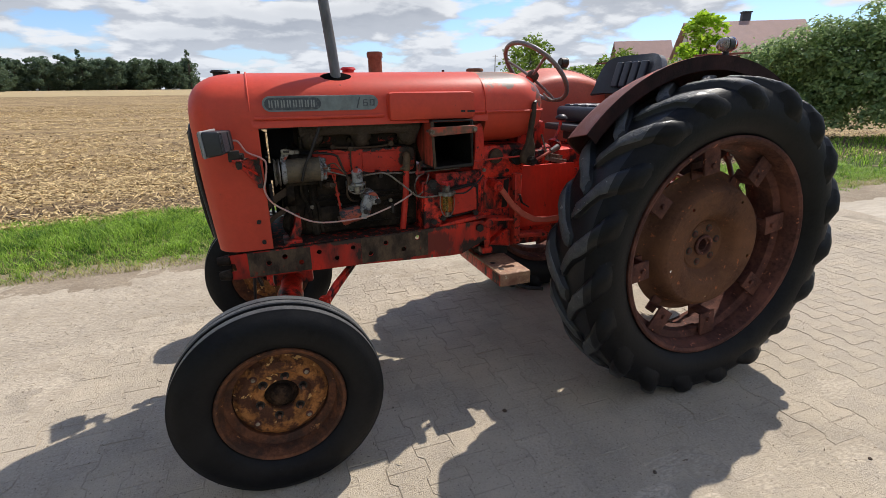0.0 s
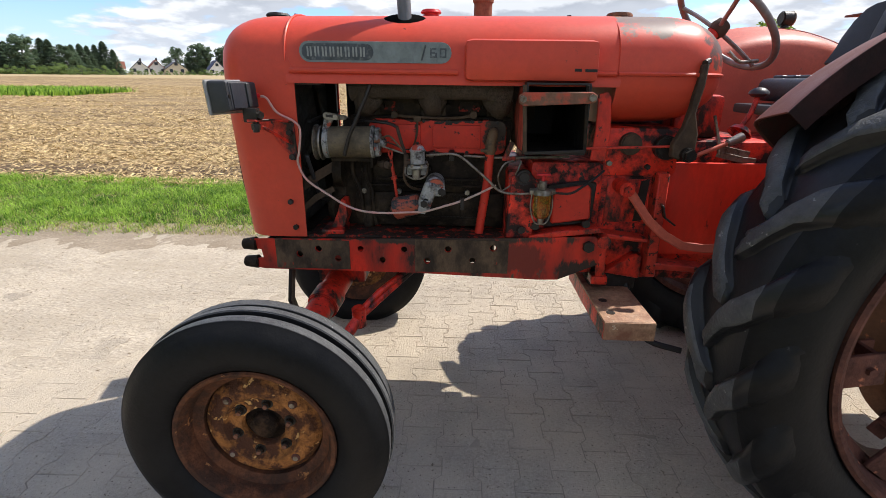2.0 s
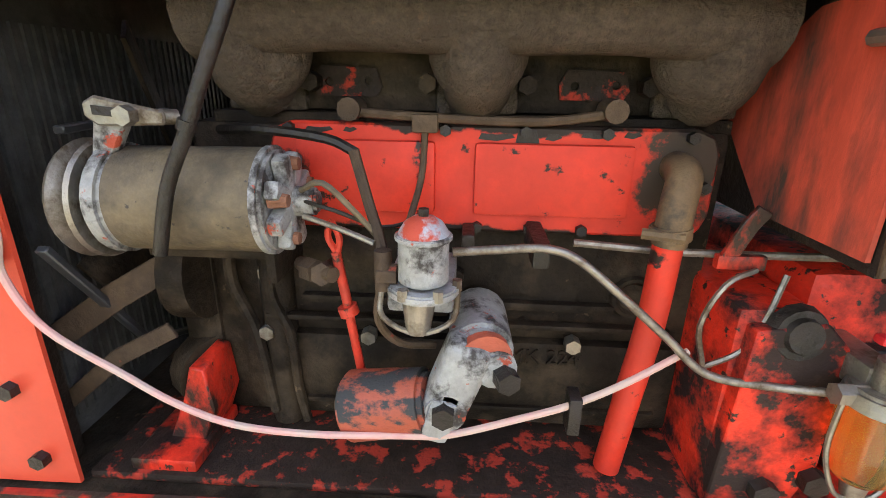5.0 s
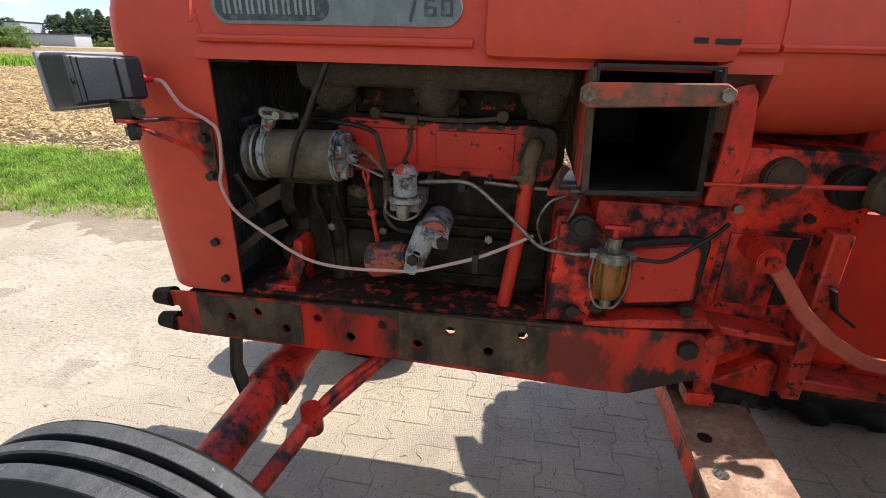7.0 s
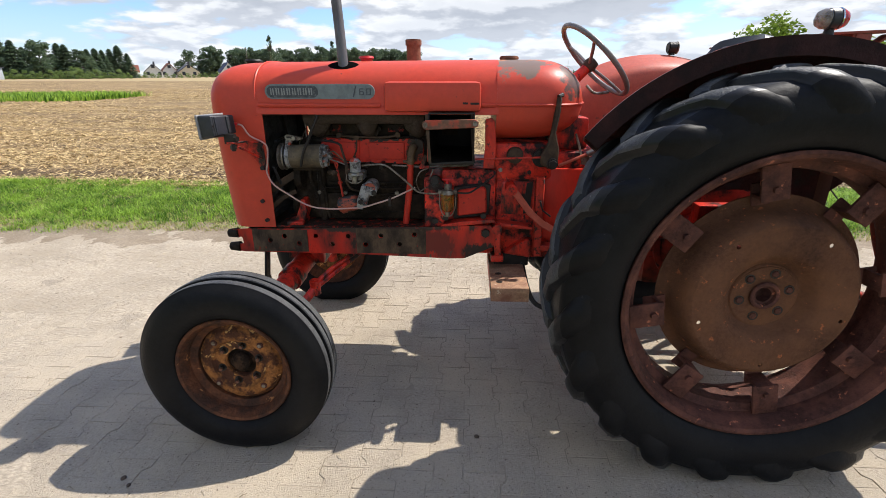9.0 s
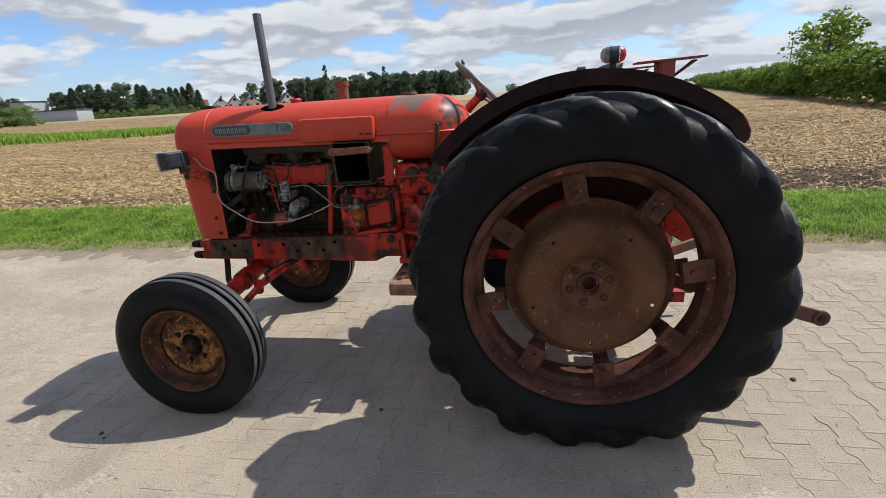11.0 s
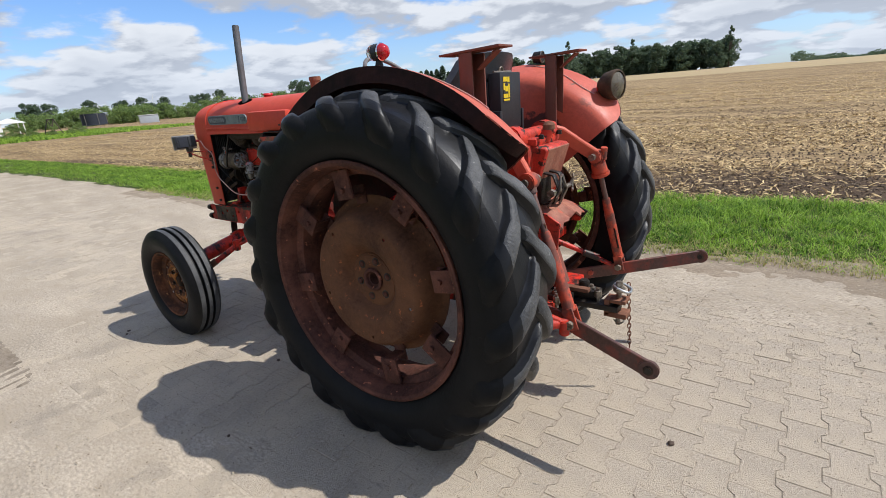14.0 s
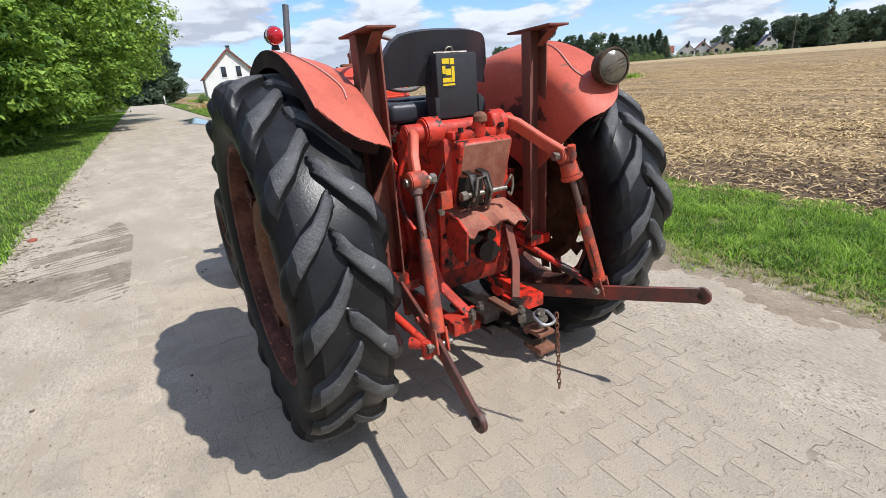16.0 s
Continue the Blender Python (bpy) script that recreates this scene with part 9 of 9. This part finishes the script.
def lift_rod(a, b, screw):
    """A lift rod from the arm's end a down to the link's pivot b."""
    a, b = Vector(a), Vector(b)
    p = lambda u: a + (b - a) * u
    top = part("lift_rod", jointed(rod(p(-0.03), p(0.09), 0.026, 0.02, 16, 0.003), rod(p(0.05), p(0.42), 0.0135, n=14)), GREY_ROD, tractor, "lift rod of bare and orange-red steel")
    part("eye", rod(a + Vector((0, -0.028, 0)), a + Vector((0, 0.028, 0)), 0.036, n=22, bevel=0.004), ORANGE_RED, top)
    part("sleeve", jointed(rod(p(0.36), p(0.5), 0.019, 0.024, 18, 0.002), rod(p(0.5), p(0.93), 0.025, n=18, bevel=0.003)), ORANGE_RED, top, "thick orange-red sleeve")
    part("fork", jointed(*[strap([p(0.90) + Vector((0, s * 0.021, 0)), p(1.05) + Vector((0, s * 0.021, 0))], 0.045, 0.009, (1, 0, 0.2)) for s in (-1, 1)]), ORANGE_RED, top)
    part("pivot_pin", jointed(rod(b + Vector((0, -0.045, 0)), b + Vector((0, 0.045, 0)), 0.012, n=12), bolt(b + Vector((0, -0.04, 0)), (0, -1, 0), 0.018, 0.012)), STEEL, top)
    if screw:
        part("levelling_box", jointed(rod(p(0.04), p(0.13), 0.034, 0.04, 20, 0.004), rod(p(0.13), p(0.16), 0.046, n=20, bevel=0.004), rod(p(0.02) + Vector((0.03, 0, 0)), p(-0.06) + Vector((0.045, 0, 0.01)), 0.016, n=14)), ORANGE_RED, top, "orange-red levelling gear box")
        # black block on the sleeve, coloured as the dark inside of a slot
        part("slot", jointed(block((0.012, 0.004, 0.12), Matrix.Translation(p(0.72) + Vector((0.018, -0.022, 0))) @ (b - a).to_track_quat("Z", "Y").to_matrix().to_4x4(), 0.001)), GREASE_SHADE, top)
    return top


def lower_link(root, pivot, tip, side):
    root, pivot, tip = Vector(root), Vector(pivot), Vector(tip)
    link = part("lower_link", jointed(strap([root, pivot, tip], 0.066, 0.015, (0, 0, 1)), rod(tip + Vector((0, -0.0095, 0)), tip + Vector((0, 0.0095, 0)), 0.0355, n=28, bevel=0.003)), LINK, tractor, "long flat steel lower link arm")
    part("tip_eye", jointed(rod(tip + Vector((0, -0.016, 0)), tip + Vector((0, 0.016, 0)), 0.0175, n=20, bevel=0.003)), BROWN_STEEL, link)
    # black rod end, coloured as the shade inside the bore
    part("eye_bore", rod(tip + Vector((0, -0.0175, 0)), tip + Vector((0, 0.0175, 0)), 0.011, n=16), GREASE_SHADE, link)
    part("root_ball", rod(root + Vector((0, -0.03, 0)), root + Vector((0, 0.03, 0)), 0.04, n=20, bevel=0.008), RED_OILY, link)
    mid = root.lerp(pivot, 0.72)
    part("link_bolt", jointed(bolt(mid + Vector((0, -0.009, 0)), (0, -1, 0), 0.015, 0.012), bolt(mid + Vector((0, 0.009, 0)), (0, 1, 0), 0.015, 0.012)), RED_WORN, link)
    return link


lift_rod((0.524, -0.345, 1.072), (0.735, -0.412, 0.545), False)
lift_rod((0.556, 0.342, 1.069), (0.648, 0.497, 0.455), True)
lower_link((0.12, -0.33, 0.655), (0.735, -0.412, 0.527), (1.033, -0.466, 0.45), -1)
lower_link((0.15, 0.29, 0.345), (0.648, 0.497, 0.437), (1.012, 0.661, 0.505), 1)
part("check_stay", jointed(rod((0.50, -0.50, 0.62), (0.70, -0.455, 0.555), 0.016, 0.014, 12), rod((0.66, -0.49, 0.545), (0.72, -0.43, 0.545), 0.02, n=12), rod((0.715, -0.452, 0.50), (0.715, -0.452, 0.56), 0.02, n=14, bevel=0.004)), RED_CLEAN, tractor, "red stabiliser stay with ball end")
part("check_stay", jointed(rod((0.22, 0.30, 0.66), (0.48, 0.42, 0.53), 0.017, 0.014, 12), rod((0.47, 0.41, 0.535), (0.54, 0.45, 0.50), 0.02, n=12), rod((0.53, 0.445, 0.50), (0.60, 0.48, 0.46), 0.013, n=10)), RED_OILY, tractor, "red stabiliser stay with ball end")

# top link bracket
br = part("top_link_bracket", jointed(*[strap([(0.478, y, 0.925), (0.53, y, 0.935), (0.548, y, 1.00), (0.525, y, 1.055), (0.475, y, 1.065)], 0.032, 0.008, (0, 1, 0)) for y in (-0.105, -0.045)], box(0.44, 0.475, -0.13, -0.02, 0.925, 1.07, 0.006)), GREASE_SHADE, tractor, "black stirrup bracket for the top link")
part("stirrup", jointed(hose([(0.50, -0.118, 0.915), (0.556, -0.112, 0.985), (0.552, -0.10, 1.045), (0.54, -0.05, 1.048), (0.556, -0.04, 0.985), (0.52, -0.034, 0.915)], 0.006, 8, 0)), STEEL, br)
part("cross_pin", jointed(rod((0.535, -0.15, 0.985), (0.535, 0.045, 0.985), 0.010, n=14), rod((0.535, -0.165, 0.985), (0.535, -0.14, 0.985), 0.018, n=6), hose([(0.535, 0.035, 0.985), (0.55, 0.05, 1.02), (0.54, 0.07, 1.03), (0.535, 0.08, 0.99), (0.54, 0.065, 0.955), (0.55, 0.045, 0.97)], 0.005, 8, 4)), STEEL, br, "steel pin with ring clip")
part("orange_tab", box(0.455, 0.475, -0.215, -0.165, 0.93, 1.0, 0.004), ORANGE_RED, lift)
part("plug_bolt", bolt((0.47, -0.22, 0.925), (1, -0.2, 0), 0.013, 0.018), STEEL, lift)

# shield over the power take-off
sh = []
for i in range(13):
    y = -0.170 + 0.285 * i / 12
    drop = 0.03 * abs(y + 0.02) / 0.16 + (0.012 if i % 4 == 1 else 0)
    sh.append([(0.43, y, 0.925 - drop * 0.4), (0.52, y, 0.915 - drop), (0.592 - 0.008 * (i % 3), y, 0.880 - drop * 1.4)])
shield = part("pto_shield", shell(sh, 0.007), SHIELD, tractor, "buckled rust-brown power take-off shield")
part("shield_side", plate([(0.43, 0.78), (0.52, 0.72), (0.57, 0.74), (0.585, 0.86), (0.52, 0.90), (0.43, 0.91)], -0.180, -0.171), RED_CLEAN, shield, "red side cheek")
part("shield_side", plate([(0.43, 0.80), (0.56, 0.80), (0.60, 0.85), (0.52, 0.89), (0.43, 0.90)], 0.108, 0.117), RED_OILY, shield)
part("pto_shaft", jointed(rod((0.33, -0.02, 0.80), (0.52, -0.02, 0.80), 0.022, n=18), rod((0.33, -0.02, 0.80), (0.40, -0.02, 0.80), 0.075, n=24, bevel=0.008), rod((0.33, 0.05, 0.68), (0.40, 0.05, 0.68), 0.05, n=20)), GREASE_SHADE, tractor, "black power take-off stub")
part("rear_plate", jointed(plate([(-0.17, 0.62), (0.14, 0.62), (0.16, 0.95), (-0.16, 0.95)], -0.36, -0.335, m=Matrix.Rotation(radians(90), 4, "Z")), ), RED_OILY, rear)
for y, z in ((-0.14, 0.66), (0.13, 0.66), (-0.14, 0.90), (0.13, 0.90), (-0.14, 0.78), (0.13, 0.78)):
    part("casing_bolt", bolt((0.361, y, z), (1, 0, 0), 0.013, 0.012), GREASE_SHADE, rear)
for y0 in (-0.24, 0.2):
    part("hanger", jointed(strap([(0.34, y0, 0.78), (0.42, y0 * 0.9, 0.60), (0.50, y0 * 0.55, 0.47)], 0.04, 0.014, (0, 1, 0))), RED_CLEAN if y0 < 0 else RUST_RED, tractor, "red hanger strap for the drawbar")

# drawbar and hitch
db = part("drawbar", jointed(box(0.20, 0.80, -0.055, 0.015, 0.435, 0.462, 0.005), box(0.30, 0.62, -0.11, 0.07, 0.415, 0.436, 0.005)), GREASE_SHADE, tractor, "black greasy swinging drawbar")
part("frame_end", box(0.44, 0.54, -0.235, -0.075, 0.415, 0.475, 0.006), RED_CLEAN, db, "bright red frame end")
part("frame_end", box(0.44, 0.54, 0.08, 0.24, 0.415, 0.475, 0.006), RED_OILY, db)
part("frame_bar", box(-0.1, 0.46, -0.235, -0.19, 0.42, 0.47, 0.005), RED_OILY, db)
part("frame_bar", box(-0.1, 0.46, 0.19, 0.235, 0.42, 0.47, 0.005), RED_OILY, db)
part("pivot_block", jointed(box(0.50, 0.60, -0.13, -0.05, 0.462, 0.50, 0.008), box(0.57, 0.70, -0.02, 0.05, 0.462, 0.505, 0.012), rod((0.62, 0.02, 0.46), (0.62, 0.02, 0.54), 0.024, n=16, bevel=0.004)), GREASE_SHADE, db)
part("brass_bar", box(0.50, 0.66, -0.04, -0.005, 0.50, 0.518, 0.003), RUST, db)
for x, y in ((0.53, -0.10), (0.56, -0.16), (0.66, 0.01), (0.70, -0.02)):
    part("nut", jointed(rod((x, y, 0.46), (x, y, 0.528), 0.009, n=10), rod((x, y, 0.485), (x, y, 0.515), 0.018, n=6)), STEEL, db)
part("tow_jaw", jointed(box(0.735, 0.835, -0.045, 0.03, 0.405, 0.43, 0.006), box(0.735, 0.76, -0.045, 0.03, 0.41, 0.49, 0.005), box(0.76, 0.83, -0.045, 0.03, 0.475, 0.492, 0.005)), RUST, db, "brown tow jaw")
part("tow_pin", jointed(rod((0.79, -0.005, 0.36), (0.79, -0.005, 0.56), 0.011, n=14), rod((0.79, -0.005, 0.52), (0.79, -0.005, 0.545), 0.026, n=16, bevel=0.006), rod((0.79, -0.005, 0.55), (0.79, -0.005, 0.57), 0.016, n=14, bevel=0.003), hose([(0.775, -0.02, 0.385), (0.80, -0.03, 0.375), (0.815, -0.005, 0.378), (0.80, 0.015, 0.382), (0.78, 0.0, 0.385)], 0.0035, 7, 4)), STEEL, db, "steel tow pin")
part("shackle", hose([(0.79, -0.036, 0.548), (0.825, -0.034, 0.536), (0.838, -0.02, 0.530), (0.838, 0.014, 0.530), (0.825, 0.028, 0.536), (0.79, 0.031, 0.548), (0.772, 0.018, 0.552), (0.772, -0.022, 0.552), (0.79, -0.036, 0.548)], 0.006, 10, 3), ZINC, db, "dull steel ring on the tow pin")


def chain_link(p, turn):
    pts = [(0.007 * math.cos(a), 0, 0.0150 * math.sin(a)) for a in np.linspace(0, 2 * math.pi, 13)]
    b = hose(pts, 0.0025, 5, 0)
    b.transform(Matrix.Translation(p) @ Matrix.Rotation(turn, 4, "Z"))
    return b


for k in range(16):
    part("chain_link", chain_link(Vector((0.815 + 0.001 * k, 0.052 + 0.0004 * k, 0.535 - 0.0205 * k)), (k % 2) * math.pi / 2 + 0.4), RUST, tractor, smooth=0)
for k in range(9):
    part("chain_link", chain_link(Vector((0.60 + 0.008 * k, -0.372 - 0.003 * k, 0.90 - 0.022 * k)), (k % 2) * math.pi / 2), RUST, tractor, smooth=0)
part("loose_wire", hose([(0.45, -0.18, 1.10), (0.47, -0.25, 1.0), (0.50, -0.31, 0.93), (0.53, -0.30, 0.88)], 0.003, 6, 5), GREASE_SHADE, tractor)
part("hydraulic_pipe", hose([(0.20, -0.19, 1.15), (0.18, -0.24, 1.02), (0.22, -0.26, 0.90), (0.30, -0.25, 0.82)], 0.009, 8, 5), RED_OILY, tractor)
part("valve_lever", jointed(rod((0.05, -0.2, 1.15), (0.02, -0.27, 1.27), 0.007, n=8), rod((0.02, -0.27, 1.26), (0.018, -0.275, 1.29), 0.013, n=10)), GREASE_SHADE, tractor)
part("link_plate", jointed(plate([(0.0, 1.05), (0.16, 1.0), (0.2, 1.08), (0.06, 1.18)], -0.26, -0.25)), RED_CLEAN, tractor)
part("brake_rod", jointed(rod((-0.42, -0.25, 0.80), (0.10, -0.30, 0.74), 0.008, n=8)), RED_OILY, tractor)

# ---- pavers ----
def paver_outline(shrink=0.0019, a=0.0125):
    h, l = COL / 2 - shrink, LEN / 2 - shrink
    right = [(h + a, -l), (h + a, -0.062), (h - a, -0.040), (h - a, 0.040), (h + a, 0.062), (h + a, l)]
    return right + [(-x, -y) for x, y in right]


def paver_arrays():
    top = np.array([(x * 0.985, y * 0.985, 0.0) for x, y in paver_outline()])
    mid = np.array([(x, y, -0.002) for x, y in paver_outline()])
    low = np.array([(x, y, -0.02) for x, y in paver_outline()])
    return np.concatenate([top, mid, low])


def paver_mesh():
    v = paver_arrays()
    n = 12
    bm = bmesh.new()
    vs = [bm.verts.new(c) for c in v]
    bm.faces.new(vs[:n])
    for ring in (0, n):
        for i in range(n):
            j = (i + 1) % n
            bm.faces.new((vs[ring + i], vs[ring + n + i], vs[ring + n + j], vs[ring + j]))
    return finish(bm, "paver", PAVER, 0)


one_paver = paver_mesh()
rp = np.random.RandomState(8)
cols, rows_n = int((PAVE_X1 - PAVE_X0) / COL), int((ROAD_Y1 - ROAD_Y0) / LEN) + 1
rest = []
for c in range(cols):
    x = PAVE_X0 + (c + 0.5) * COL
    for k in range(rows_n):
        y = ROAD_Y0 + (k + 0.5) * LEN + (LEN / 2 if c % 2 else 0) - 0.05
        z, tx, ty = rp.normal(0, 0.0007), rp.normal(0, 0.0035), rp.normal(0, 0.0035)
        if 0.55 < x < 2.55 and -1.75 < y < 1.5:
            ob = new("paver", one_paver)
            ob.parent = road
            ob.location = (x, y, z)
            ob.rotation_euler = (tx, ty, rp.normal(0, 0.004))
        else:
            rest.append((x, y, z, tx, ty))
rest = np.array(rest)
tv = paver_arrays()
allv = tv[None] + rest[:, None, :3]
allv[..., 2] += tv[None, :, 1] * rest[:, 3:4] - tv[None, :, 0] * rest[:, 4:5]
idx = np.arange(12)
side = np.concatenate([np.stack([r0 + idx, r0 + 12 + idx, r0 + 12 + (idx + 1) % 12, r0 + (idx + 1) % 12], 1) for r0 in (0, 12)])
caps = np.array([(0, 1, 10, 11), (1, 2, 9, 10), (2, 3, 8, 9), (3, 4, 7, 8), (4, 5, 6, 7)])
fq = np.concatenate([side, caps])
me = raw_mesh("pavers", allv.reshape(-1, 3), (np.arange(len(rest))[:, None, None] * 36 + fq[None]).reshape(-1, 4), PAVER_REST)
more = new("pavers", me)
more.parent = road
tagged(more, "interlocking grey concrete pavers", kind="stuff")
